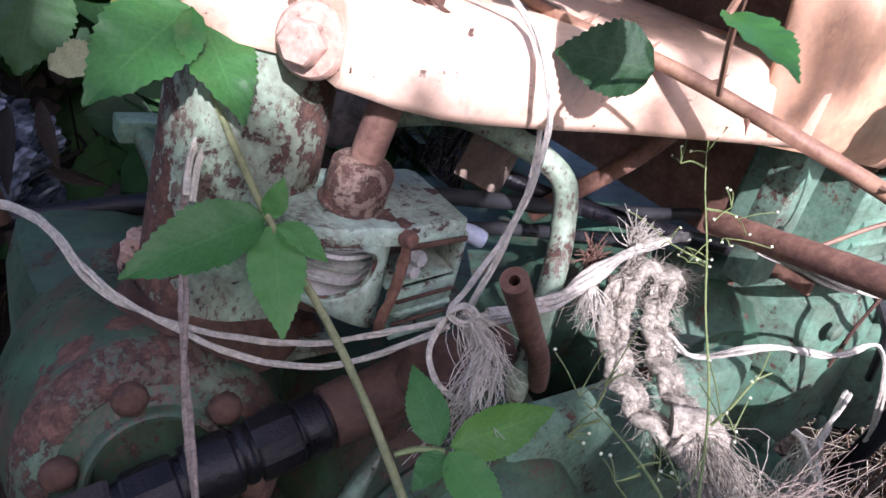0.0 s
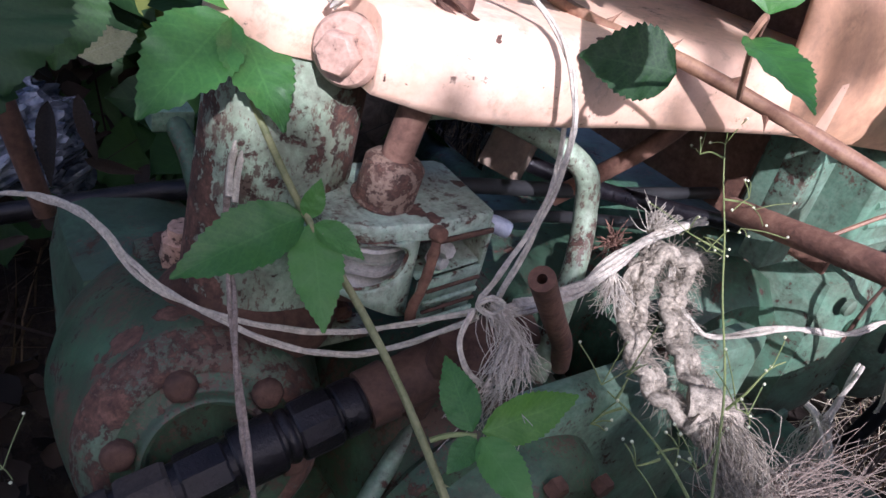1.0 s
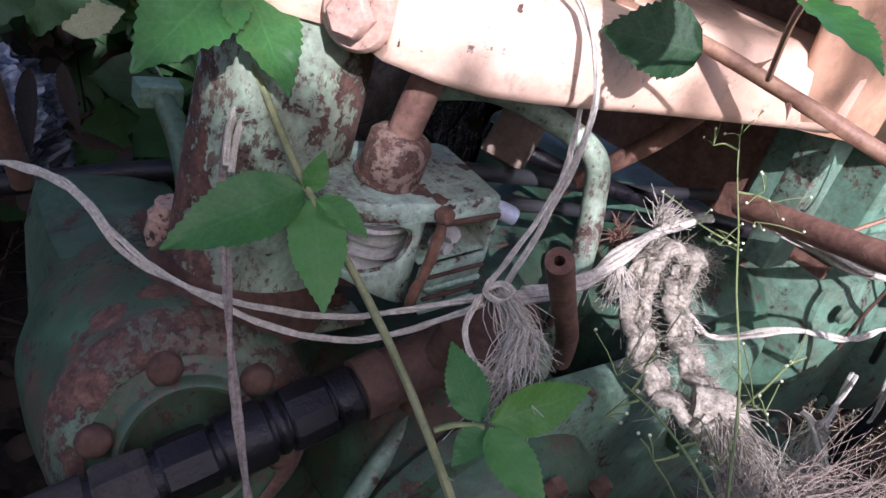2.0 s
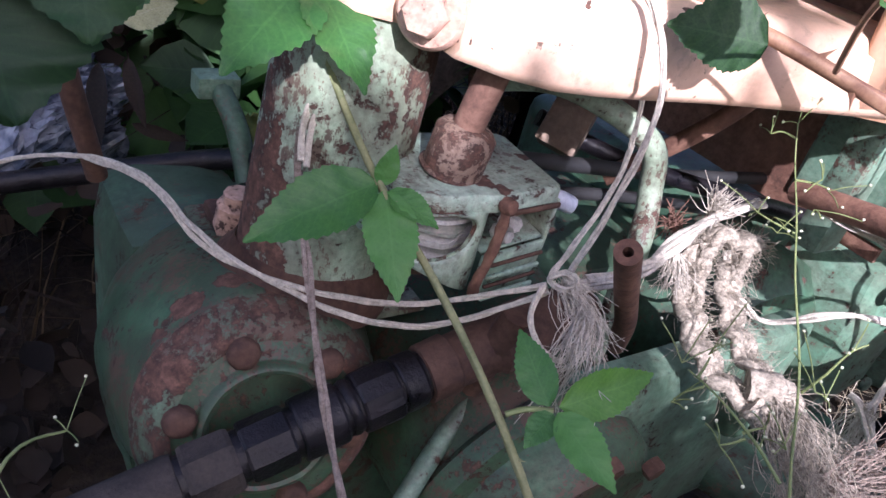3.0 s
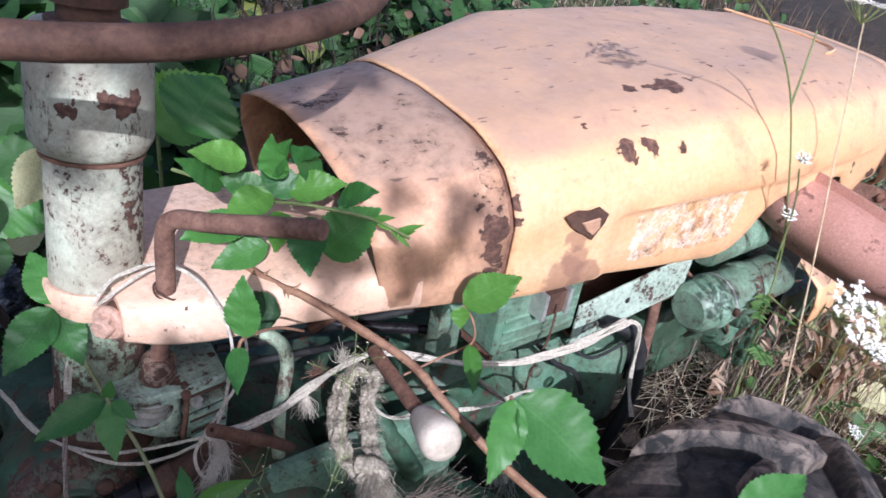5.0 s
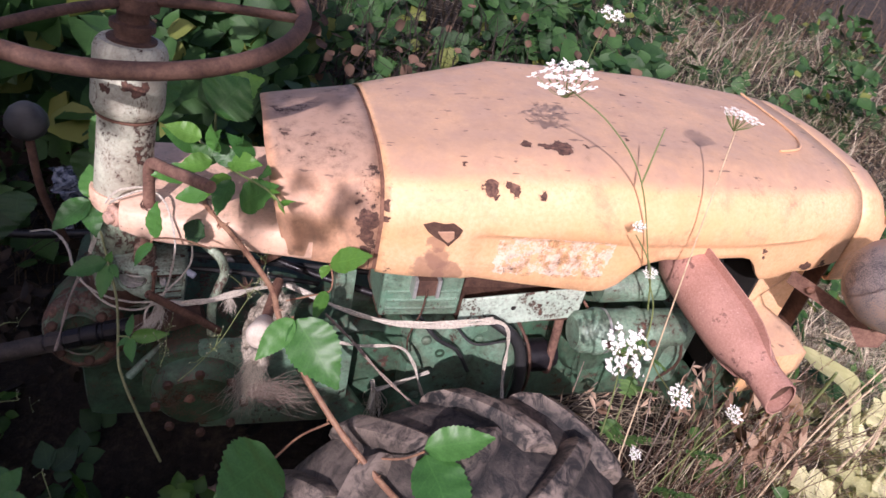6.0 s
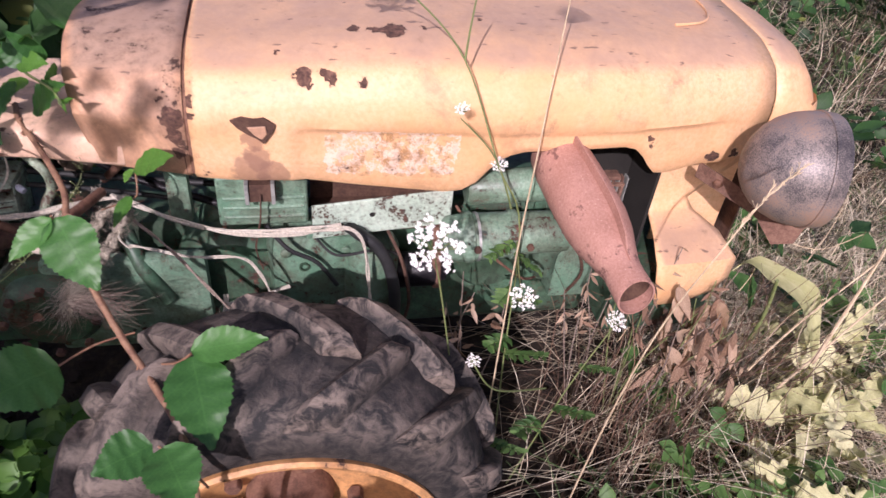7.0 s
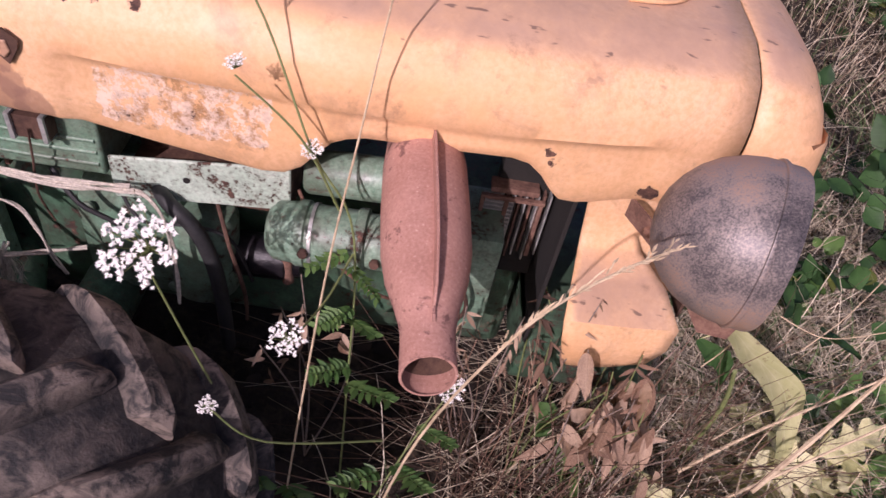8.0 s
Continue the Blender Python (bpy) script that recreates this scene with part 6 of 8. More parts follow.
knot = strand("twine", "white twine tied to the bent rod, with a frayed knot", [[(-0.034, 0.021, 0.870), (-0.024, 0.022, 0.884), (-0.010, 0.021, 0.893), (0.016, 0.020, 0.896), (0.038, 0.005, 0.889), (0.050, -0.021, 0.873), (0.054, -0.037, 0.849), (0.052, -0.043, 0.825), (0.044, -0.044, 0.785), (0.036, -0.044, 0.760)], [(0.018, 0.019, 0.894), (0.001, 0.021, 0.888), (-0.023, 0.017, 0.877), (-0.030, 0.024, 0.867)], [(0.030, -0.040, 0.759), (0.041, -0.036, 0.767), (0.062, -0.028, 0.788), (0.073, -0.021, 0.807), (0.074, -0.015, 0.832), (0.068, -0.008, 0.852)], [(0.025, -0.042, 0.754), (0.016, -0.048, 0.744), (0.014, -0.058, 0.737), (0.016, -0.067, 0.735), (0.020, -0.071, 0.735)], [(0.026, -0.043, 0.758), (0.031, -0.046, 0.762), (0.034, -0.051, 0.761), (0.030, -0.050, 0.756), (0.027, -0.043, 0.756), (0.029, -0.041, 0.761)]], 0.00135, M_TWINE, (0.032, -0.043, 0.757))
for k in range(2):
    fray(knot, (0.033, -0.046, 0.757), Vector((0.033, -0.071, 0.746)) - Vector((0.032, -0.045, 0.757)), 0.033, 0.06, 60, M_TWINE, 0.00024, 0.0, k)
for k in range(2):
    fray(knot, (0.035, -0.062, 0.751), Vector((0.008, -0.088, 0.727)) - Vector((0.035, -0.064, 0.749)), 0.046, 0.05, 42, M_TWINE, 0.0003, 0.0, k + 5)
strand("twine", "thick white twine end lying over a loose coil", [[(0.036, -0.047, 0.754), (0.067, -0.047, 0.756), (0.104, -0.040, 0.755), (0.149, -0.026, 0.759), (0.185, -0.020, 0.761), (0.217, -0.020, 0.763)], [(0.035, -0.048, 0.753), (0.074, -0.049, 0.754), (0.115, -0.038, 0.754), (0.167, -0.022, 0.760), (0.209, -0.018, 0.762)], [(0.045, -0.047, 0.756), (0.086, -0.045, 0.755), (0.137, -0.028, 0.758), (0.213, -0.019, 0.764)]], 0.0023, M_TWINE, (0.104, -0.040, 0.755))
tuft = thing("twine_tuft", "frayed tuft of whitish twine fibres", "twine", (0.179, -0.009, 0.761))
fray(tuft, (0.174, -0.015, 0.758), (0.1, -0.2, 1), 0.017, 0.4, 110, M_TWINE, 0.00035, 0.0, 11)
fray(tuft, (0.125, -0.035, 0.751), (0.0, -0.2, -1), 0.02, 0.35, 90, M_TWINE, 0.00035, 0.3, 12)
fray(tuft, (0.148, -0.010, 0.751), (-0.1, -0.4, 0.3), 0.014, 0.7, 90, M_RUSTPALE, 0.0005, 0.3, 13)
strand("twine", "old twine hanging down, brown at its lower end", [[(-0.043, 0.057, 0.811), (-0.049, 0.056, 0.803), (-0.057, 0.051, 0.788), (-0.063, 0.036, 0.776), (-0.069, 0.014, 0.766), (-0.075, -0.009, 0.759), (-0.081, -0.033, 0.749), (-0.085, -0.055, 0.736), (-0.088, -0.076, 0.724), (-0.091, -0.095, 0.717)]], 0.0017, M_TWINEOLD, (-0.091, -0.095, 0.717), twist=2)
strand("twine", "white twine strands laid on the steering column", [[(-0.041, 0.057, 0.814), (-0.049, 0.053, 0.807), (-0.058, 0.046, 0.793), (-0.063, 0.034, 0.780)], [(-0.039, 0.055, 0.812), (-0.047, 0.051, 0.802), (-0.055, 0.044, 0.792), (-0.061, 0.032, 0.778)]], 0.0015, M_TWINE, (-0.062, 0.036, 0.779), twist=2)
strand("twine", "thin white cord looped over the engine", [[(0.208, -0.016, 0.736), (0.201, -0.027, 0.722), (0.198, -0.048, 0.711), (0.213, -0.061, 0.704), (0.228, -0.088, 0.728), (0.30, -0.098, 0.713), (0.365, -0.097, 0.706), (0.39, -0.105, 0.68), (0.405, -0.112, 0.64), (0.415, -0.112, 0.615)]], 0.0022, M_TWINE, (0.365, -0.095, 0.706), twist=2)
strand("twine", "bundle of white twine drooping under the hood", [[(0.20, -0.045, 0.782), (0.214, -0.055, 0.783), (0.28, -0.075, 0.762), (0.355, -0.085, 0.744), (0.40, -0.095, 0.746), (0.447, -0.100, 0.750), (0.51, -0.098, 0.752)], [(0.20, -0.045, 0.785), (0.30, -0.075, 0.752), (0.38, -0.09, 0.74), (0.447, -0.099, 0.746), (0.505, -0.096, 0.752), (0.53, -0.10, 0.74), (0.541, -0.10, 0.70), (0.546, -0.105, 0.64), (0.55, -0.12, 0.60)], [(0.21, -0.05, 0.786), (0.26, -0.068, 0.768), (0.34, -0.084, 0.747), (0.43, -0.097, 0.753), (0.505, -0.095, 0.757)]], 0.0026, M_TWINE, (0.447, -0.1, 0.75), twist=2)
strand("twine", "stiff dry cord slanting over the rope", [[(0.244, -0.132, 0.805), (0.282, -0.141, 0.764), (0.329, -0.178, 0.725), (0.373, -0.235, 0.716)]], 0.002, M_TWINEOLD, (0.373, -0.235, 0.716), twist=2)

# thick plaited rope in a heap
rope = thing("rope", "thick grey plaited rope, frayed at its end", "rope", (0.205, -0.095, 0.653))
for n, (wide, pts) in enumerate(((0.0052, [(0.215, -0.027, 0.738), (0.186, -0.016, 0.741), (0.167, -0.025, 0.723), (0.155, -0.043, 0.708), (0.151, -0.064, 0.696), (0.151, -0.087, 0.690), (0.158, -0.103, 0.691)]),
                                 (0.0045, [(0.215, -0.027, 0.738), (0.199, -0.030, 0.722), (0.187, -0.050, 0.706), (0.178, -0.070, 0.699), (0.171, -0.089, 0.696), (0.166, -0.103, 0.694)]))):
    path = smooth_path(pts, 14)
    for k in range(4):
        yarn, run = [], 0.0
        for i, p in enumerate(path):
            way = (path[min(i + 1, len(path) - 1)] - path[max(i - 1, 0)]).normalized()
            side = way.cross(Vector((0.2, 0.3, 1))).normalized()
            up = way.cross(side)
            run += (p - path[i - 1]).length if i else 0
            # plaited: each yarn weaves from side to side, two of them crossing over the others
            a = run / 0.0068 + 0.5 * math.pi * k
            yarn.append(p + (side * math.sin(a) * 1.15 + up * math.sin(2 * a) * 0.55 * (1 if k % 2 else -1)) * wide + 0.0008 * Vector((noise.noise(p * 90), noise.noise(p * 80), noise.noise(p * 70))))
        part("yarn", tube(yarn, wide * 0.80, 10, round_=False, rough=0.2, seed=k + 5 * n), M_ROPE, rope)
    for i in range(0, len(path), 3):
        fray(rope, path[i], (0.25 if i % 2 else -0.35, -0.7, 0.35), 0.018, 0.8, 26, M_ROPE, 0.0002, 0.25, i + 50 * n)
part("whipping", tube([(0.152, -0.092, 0.700), (0.160, -0.100, 0.702), (0.168, -0.106, 0.697), (0.166, -0.112, 0.690), (0.157, -0.108, 0.688), (0.151, -0.098, 0.693)], 0.0088, 12, rough=0.35), M_ROPE, rope, "lumpy knot of grey rope")
for k in range(5):
    fray(rope, (0.158 + 0.002 * k, -0.106, 0.697), Vector((-0.018 - 0.005 * (k % 3), -0.05, -0.008 - 0.01 * (k % 2))), 0.062, 0.10, 75, M_ROPE, 0.00028, 0.22, 90 + k)
for k in range(2):
    fray(rope, (0.150, -0.150, 0.686), Vector((0.055, -0.012, 0.003)), 0.075, 0.12, 70, M_TWINEOLD, 0.0003, 0.1, 95 + k)
end = strand("twine", "white knotted twine end with loose fibres", [[(0.336, -0.089, 0.630), (0.337, -0.100, 0.627), (0.334, -0.115, 0.616), (0.330, -0.126, 0.605)], [(0.337, -0.106, 0.624), (0.383, -0.094, 0.628), (0.429, -0.081, 0.633)]], 0.003, M_TWINE, (0.337, -0.100, 0.627), twist=2)
fray(end, (0.338, -0.105, 0.626), (0.05, -0.1, -1), 0.06, 0.12, 60, M_TWINE, 0.0006, 0.2, 77)



# ---- thin flowering weeds ----
def buds(bm, at, size, count, rnd, spread):
    for _ in range(count):
        p = Vector(at) + Vector((rnd.gauss(0, 1), rnd.gauss(0, 1), rnd.gauss(0, 0.7))) * spread
        lathe([(0, 0), (size * 0.3, size * 0.5), (size * 0.8, size * 0.45), (size, 0)], p, (rnd.gauss(0, 0.5), rnd.gauss(0, 0.5), 1), 6, bm)


def weed(label, stems, buds_at, radius, at, seed):
    th = thing("weed", label, "weed", at, "thin weeds")
    for s in stems:
        part("stem", tube(s, (radius, radius * 0.45), 6, sub=5), M_STEM, th)
    rnd = random.Random(seed)
    tw, fl = bmesh.new(), bmesh.new()
    for p in buds_at:
        for _ in range(3):
            q = Vector(p) + Vector((rnd.gauss(0, 1), rnd.gauss(0, 1), rnd.gauss(0.4, 0.8))) * 0.008
            tube([Vector(p), (Vector(p) + q) / 2 + Vector((0, 0, 0.001)), q], 0.00028, 4, tw, 3)
            buds(fl, q, 0.0014, 1, rnd, 0.0006)
    tagged(part("twig_spray", tw, M_STEM, th), kind="stuff")
    tagged(part("bud_spray", fl, M_BUD, th), kind="stuff")
    return th



weed("thin green weed with tiny whitish buds", [[(0.061, -0.165, 0.725), (0.082, -0.148, 0.733), (0.111, -0.122, 0.751), (0.135, -0.091, 0.773), (0.152, -0.070, 0.791), (0.167, -0.048, 0.810), (0.172, -0.037, 0.826)], [(0.105, -0.130, 0.746), (0.107, -0.133, 0.758), (0.110, -0.135, 0.772), (0.114, -0.138, 0.778)], [(0.151, -0.073, 0.785), (0.146, -0.062, 0.786), (0.143, -0.055, 0.787)], [(0.162, -0.055, 0.804), (0.167, -0.063, 0.806), (0.169, -0.068, 0.806)], [(0.172, -0.041, 0.819), (0.168, -0.034, 0.820), (0.165, -0.030, 0.817)]], [tuple(p) for p in [(0.165, -0.030, 0.817), (0.172, -0.037, 0.826), (0.168, -0.064, 0.809), (0.143, -0.055, 0.787), (0.147, -0.067, 0.782), (0.169, -0.069, 0.805), (0.112, -0.135, 0.775), (0.105, -0.139, 0.751), (0.082, -0.143, 0.735), (0.147, -0.062, 0.788), (0.157, -0.073, 0.798), (0.099, -0.136, 0.754)]], 0.0007, (0.061, -0.165, 0.725), 21)
weed("pale budding weed sprig", [[(0.041, -0.160, 0.751), (0.045, -0.144, 0.754), (0.046, -0.125, 0.757), (0.045, -0.109, 0.758)], [(0.045, -0.114, 0.758), (0.048, -0.113, 0.763), (0.050, -0.112, 0.766)], [(0.045, -0.118, 0.757), (0.040, -0.115, 0.753), (0.036, -0.114, 0.749)], [(0.045, -0.139, 0.753), (0.048, -0.141, 0.756), (0.050, -0.143, 0.758)], [(0.045, -0.141, 0.752), (0.041, -0.139, 0.749), (0.038, -0.137, 0.747)]], [tuple(p) for p in [(0.050, -0.111, 0.766), (0.044, -0.106, 0.759), (0.035, -0.114, 0.748), (0.050, -0.143, 0.758), (0.038, -0.137, 0.747), (0.046, -0.154, 0.760)]], 0.0007, (0.041, -0.160, 0.751), 22)
weed("pale weed with many tiny seed buds", [[(-0.179, -0.246, 0.517), (-0.190, -0.136, 0.585), (-0.203, -0.025, 0.644), (-0.212, 0.049, 0.688)], [(-0.207, -0.081, 0.601), (-0.234, -0.051, 0.632), (-0.246, -0.025, 0.668)], [(-0.207, -0.026, 0.645), (-0.182, 0.007, 0.670), (-0.160, 0.015, 0.669)], [(-0.179, -0.120, 0.566), (-0.189, -0.077, 0.597), (-0.156, -0.064, 0.595)], [(-0.079, -0.269, 0.515), (-0.093, -0.208, 0.539), (-0.113, -0.160, 0.559)], [(-0.119, -0.292, 0.551), (-0.061, -0.236, 0.533), (0.002, -0.198, 0.520)]], [tuple(p) for p in [(-0.212, 0.052, 0.691), (-0.233, 0.032, 0.678), (-0.160, 0.015, 0.669), (-0.186, 0.003, 0.667), (-0.246, -0.022, 0.671), (-0.234, -0.051, 0.632), (-0.205, -0.043, 0.625), (-0.156, -0.064, 0.595), (-0.140, -0.067, 0.585), (-0.176, -0.056, 0.612), (-0.189, -0.077, 0.597), (-0.093, -0.208, 0.539), (-0.061, -0.236, 0.533), (-0.032, -0.220, 0.537), (0.002, -0.198, 0.520), (-0.113, -0.160, 0.559), (-0.044, -0.253, 0.516), (-0.014, -0.250, 0.510), (-0.116, -0.255, 0.538), (-0.165, -0.232, 0.548)]], 0.0011, (-0.179, -0.246, 0.517), 23)


# ---- flowers, dry plants and grass in front ----
def umbel(bm, at, up, wide, rnd, rays=22):
    """A flat head of many little white florets on thin rays; returns the ray mesh."""
    ray = bmesh.new()
    rot = basis(up)
    root = Vector(at) - Vector(up).normalized() * wide * 0.45
    for k in range(rays):
        r = wide * 0.5 * math.sqrt((k + 0.5) / rays)
        a = k * 2.39996 + rnd.uniform(-0.2, 0.2)
        tip = Vector(at) + rot @ Vector((r * math.cos(a), r * math.sin(a), -0.25 * r * r / wide + rnd.uniform(-0.03, 0.03) * wide))
        tube([root, root.lerp(tip, 0.6) + rot @ Vector((0, 0, -0.04 * wide)), tip], 0.0005, 4, ray, 3, caps=False)
        for _ in range(9):
            p = tip + rot @ Vector((rnd.gauss(0, 0.05) * wide, rnd.gauss(0, 0.05) * wide, rnd.uniform(0, 0.04) * wide))
            s = wide * rnd.uniform(0.030, 0.050)
            n = rot @ Vector((rnd.gauss(0, 0.35), rnd.gauss(0, 0.35), 1))
            t = basis(n)
            c = bm.verts.new(p)
            ring = [bm.verts.new(p + t @ Vector((s * q * math.cos(b), s * q * math.sin(b), 0.25 * s))) for b, q in [(2 * math.pi * j / 10 + rnd.random(), (1.15 if j % 2 else 0.55)) for j in range(10)]]
            for j in range(10):
                bm.faces.new((c, ring[j], ring[(j + 1) % 10]))
    return ray


def wild_carrot(label, stems, heads, fronds, at, seed):
    th = thing("wild_carrot", label, "wildflower", at, "wild carrots")
    rnd = random.Random(seed)
    for s in stems:
        part("stem", tube(s, (0.0015, 0.0009), 7, sub=6), M_STRAW if seed == 32 else M_STEM, th)
    for p, up, wide in heads:
        bm = bmesh.new()
        ray = umbel(bm, p, up, wide, rnd)
        head = part("flower_head", bm, M_FLOWER, th, smooth=False)
        tagged(part("ray_spray", ray, M_STEM, head), kind="stuff")
    for p, d, n in fronds:
        bm = bmesh.new()
        for k in range(9):
            q = Vector(p) + Vector(d) * n * k / 9
            for sgn in (1, -1):
                side = Vector(d).cross(Vector((0.3, 0.2, 1))).normalized() * sgn
                m = leaf_pose(q, q + side + Vector(d) * rnd.uniform(0.3, 1.0), (0.1 + rnd.gauss(0, 0.4), -0.5 + rnd.gauss(0, 0.3), 1))
                leaf_bm(n * rnd.uniform(0.18, 0.36) * (1 - 0.6 * abs(k / 9 - 0.3)), n * 0.085, 0.1, 0.1, 6, bm, m, 8, 2)
        tube([Vector(p), Vector(p) + Vector(d) * n], 0.0007, 5, bm, 4)
        tagged(part("frond", bm, M_WEED, th), kind="stuff")
    return th


wild_carrot("tall wild carrot with a flat white flower head", [[(0.77, -0.19, 0.22), (0.765, -0.15, 0.5), (0.756, -0.131, 0.763), (0.709, -0.132, 0.872), (0.652, -0.113, 1.012), (0.58, -0.108, 1.09), (0.505, -0.107, 1.135)], [(0.652, -0.113, 1.012), (0.655, -0.11, 1.05), (0.66, -0.105, 1.09)],
            [(0.738, -0.13, 0.80), (0.70, -0.14, 0.89), (0.645, -0.152, 0.955)], [(0.756, -0.131, 0.74), (0.74, -0.2, 0.74), (0.719, -0.28, 0.765)]],
            [((0.497, -0.107, 1.152), (-0.3, -0.1, 1), 0.072), ((0.709, -0.134, 0.877), (-0.2, -0.5, 1), 0.022), ((0.645, -0.152, 0.969), (-0.3, -0.4, 1), 0.018), ((0.717, -0.284, 0.777), (-0.1, -0.5, 1), 0.034)],
            [((0.756, -0.131, 0.72), (0.6, -0.5, -0.3), 0.06), ((0.75, -0.13, 0.74), (-0.7, -0.4, -0.2), 0.06), ((0.76, -0.14, 0.66), (-0.5, -0.6, 0.1), 0.07), ((0.76, -0.14, 0.64), (0.6, -0.5, 0.2), 0.06), ((0.765, -0.15, 0.56), (-0.6, -0.4, 0.2), 0.08), ((0.765, -0.15, 0.52), (0.7, -0.3, 0.2), 0.09)], (0.77, -0.19, 0.22), 31)
wild_carrot("wild carrot with a white flower head on a straight thin stem", [[(0.70, -0.30, 0.22), (0.712, -0.26, 0.45), (0.735, -0.19, 0.75), (0.757, -0.14, 0.93), (0.778, -0.093, 1.10)]], [((0.778, -0.093, 1.112), (0.1, 0.0, 1), 0.052)], [((0.712, -0.26, 0.45), (0.5, -0.6, 0.4), 0.09)], (0.70, -0.30, 0.22), 32)
wild_carrot("wild carrot with a large lacy white flower head", [[(0.70, -0.22, 0.22), (0.665, -0.25, 0.5), (0.62, -0.275, 0.75), (0.6, -0.28, 0.845)]], [((0.597, -0.284, 0.868), (-0.1, -0.65, 0.8), 0.066)], [((0.665, -0.25, 0.5), (0.4, -0.7, 0.3), 0.08)], (0.70, -0.22, 0.22), 33)
wild_carrot("low wild carrot with a small white flower head", [[(0.80, -0.2, 0.22), (0.85, -0.22, 0.5), (0.88, -0.245, 0.67)], [(0.82, -0.21, 0.5), (0.70, -0.3, 0.62), (0.655, -0.32, 0.70)]], [((0.881, -0.247, 0.683), (0.1, -0.5, 1), 0.03), ((0.652, -0.322, 0.71), (0, -0.5, 1), 0.018)], [((0.86, -0.22, 0.56), (0.6, -0.5, 0.3), 0.07), ((0.84, -0.22, 0.46), (0.5, -0.5, 0.3), 0.09), ((0.82, -0.21, 0.42), (-0.6, -0.5, 0.3), 0.09)], (0.80, -0.2, 0.22), 34)
wild_carrot("fading wild carrot head beyond the hood", [[(0.86, 0.62, 0.3), (0.84, 0.5, 0.8), (0.83, 0.42, 1.07)]], [((0.83, 0.41, 1.085), (0, -0.3, 1), 0.05)], [], (0.86, 0.62, 0.3), 35)


def dry_plant(label, centre, count, spread, size, material, seed, hang=0.7, wide=0.34, at=None, name="dry_plant"):
    """A withered plant: a few stalks with drooping leaves."""
    rnd = random.Random(seed)
    foot = Vector(at or (centre[0], centre[1] + 0.05, GROUND))
    th = thing(name, label, "plant", foot)
    tips = []
    for k in range(5):
        top = Vector(centre) + Vector((rnd.gauss(0, 1), rnd.gauss(0, 0.7), rnd.gauss(0.3, 0.6))) * spread
        part("stalk", tube([foot, foot.lerp(top, 0.5) + Vector((rnd.gauss(0, 0.02), rnd.gauss(0, 0.02), 0.02)), top], (0.0018, 0.0008), 6), M_TWINEOLD if material is M_DRY else M_STEM, th)
        tips.append((foot, top))
    for k in range(count):
        a, b = tips[k % 5]
        p = a.lerp(b, rnd.uniform(0.65, 1.0))
        d = Vector((rnd.gauss(0.1, 0.6), rnd.gauss(-0.5, 0.4), rnd.gauss(-hang, 0.45))).normalized()
        n = size * rnd.uniform(0.6, 1.25)
        leaf(p, p + d * n, Vector((rnd.gauss(-0.2, 0.4), rnd.gauss(-0.8, 0.3), rnd.gauss(0.5, 0.4))), wide * rnd.uniform(0.8, 1.2), th, material, rnd.choice((0.2, 0.5)), rnd.choice((0.1, 0.3)), seed=rnd.randrange(1, 4))
    return th


dry_plant("withered plant with curled brown leaves beside the grille", (1.08, -0.14, 0.58), 26, 0.05, 0.062, M_DRY, 41, 0.8, 0.34)
dry_plant("withered brown leaves hanging by the front panel", (1.16, -0.17, 0.55), 14, 0.04, 0.065, M_DRY, 42, 1.2, 0.26)
dry_plant("dry brown weed tangled below the bonnet", (0.965, -0.11, 0.64), 44, 0.06, 0.024, M_DRY, 43, 0.3, 0.22)
dry_plant("brown dry weed in front of the orange side panel", (1.04, -0.125, 0.63), 46, 0.06, 0.030, M_DEADLEAF, 46, 0.2, 0.20)
dry_plant("thin brown dry weed beside the headlight", (1.13, -0.15, 0.60), 30, 0.05, 0.034, M_DEADLEAF, 47, 0.5, 0.20)
dry_plant("reddish dry weed among the engine parts", (0.70, -0.13, 0.62), 26, 0.045, 0.022, M_DRY, 45, 0.2, 0.28)


def lobed_leaf(base, tip, face, wide, parent, seed):
    """A withered thistle-like leaf with deep lobes."""
    n = (Vector(tip) - Vector(base)).length
    bm = bmesh.new()
    uvl = bm.loops.layers.uv.new("UVMap")
    rnd, rows, uvs = random.Random(seed), [], {}
    for i in range(25):
        t = i / 24
        w = wide * 0.5 * math.sin(math.pi * min(1, 0.12 + t * 0.9)) ** 0.7 * (0.40 + 0.62 * abs(math.sin(t * 11 + seed)) ** 1.6) * (0.8 + 0.4 * rnd.random())
        row = []
        for s in (-1, -0.5, 0, 0.5, 1):
            z = 0.25 * abs(s) * w - 0.25 * t * t + 0.05 * noise.noise((t * 5, s * 2, seed)) + 0.05 * math.sin(t * 26 + s * 3) * abs(s)
            v = bm.verts.new((t + 0.05 * abs(s), s * w * (1 + 0.2 * rnd.random()), z))
            uvs[v] = (t, s)
            row.append(v)
        rows.append(row)
    for a, b in zip(rows, rows[1:]):
        for j in range(4):
            f = bm.faces.new((a[j], b[j], b[j + 1], a[j + 1]))
            for lp in f.loops:
                lp[uvl].uv = uvs[lp.vert]
    return part("leaf", bm, M_YELLOW, parent, m=leaf_pose(base, tip, face) @ Matrix.Scale(n, 4))


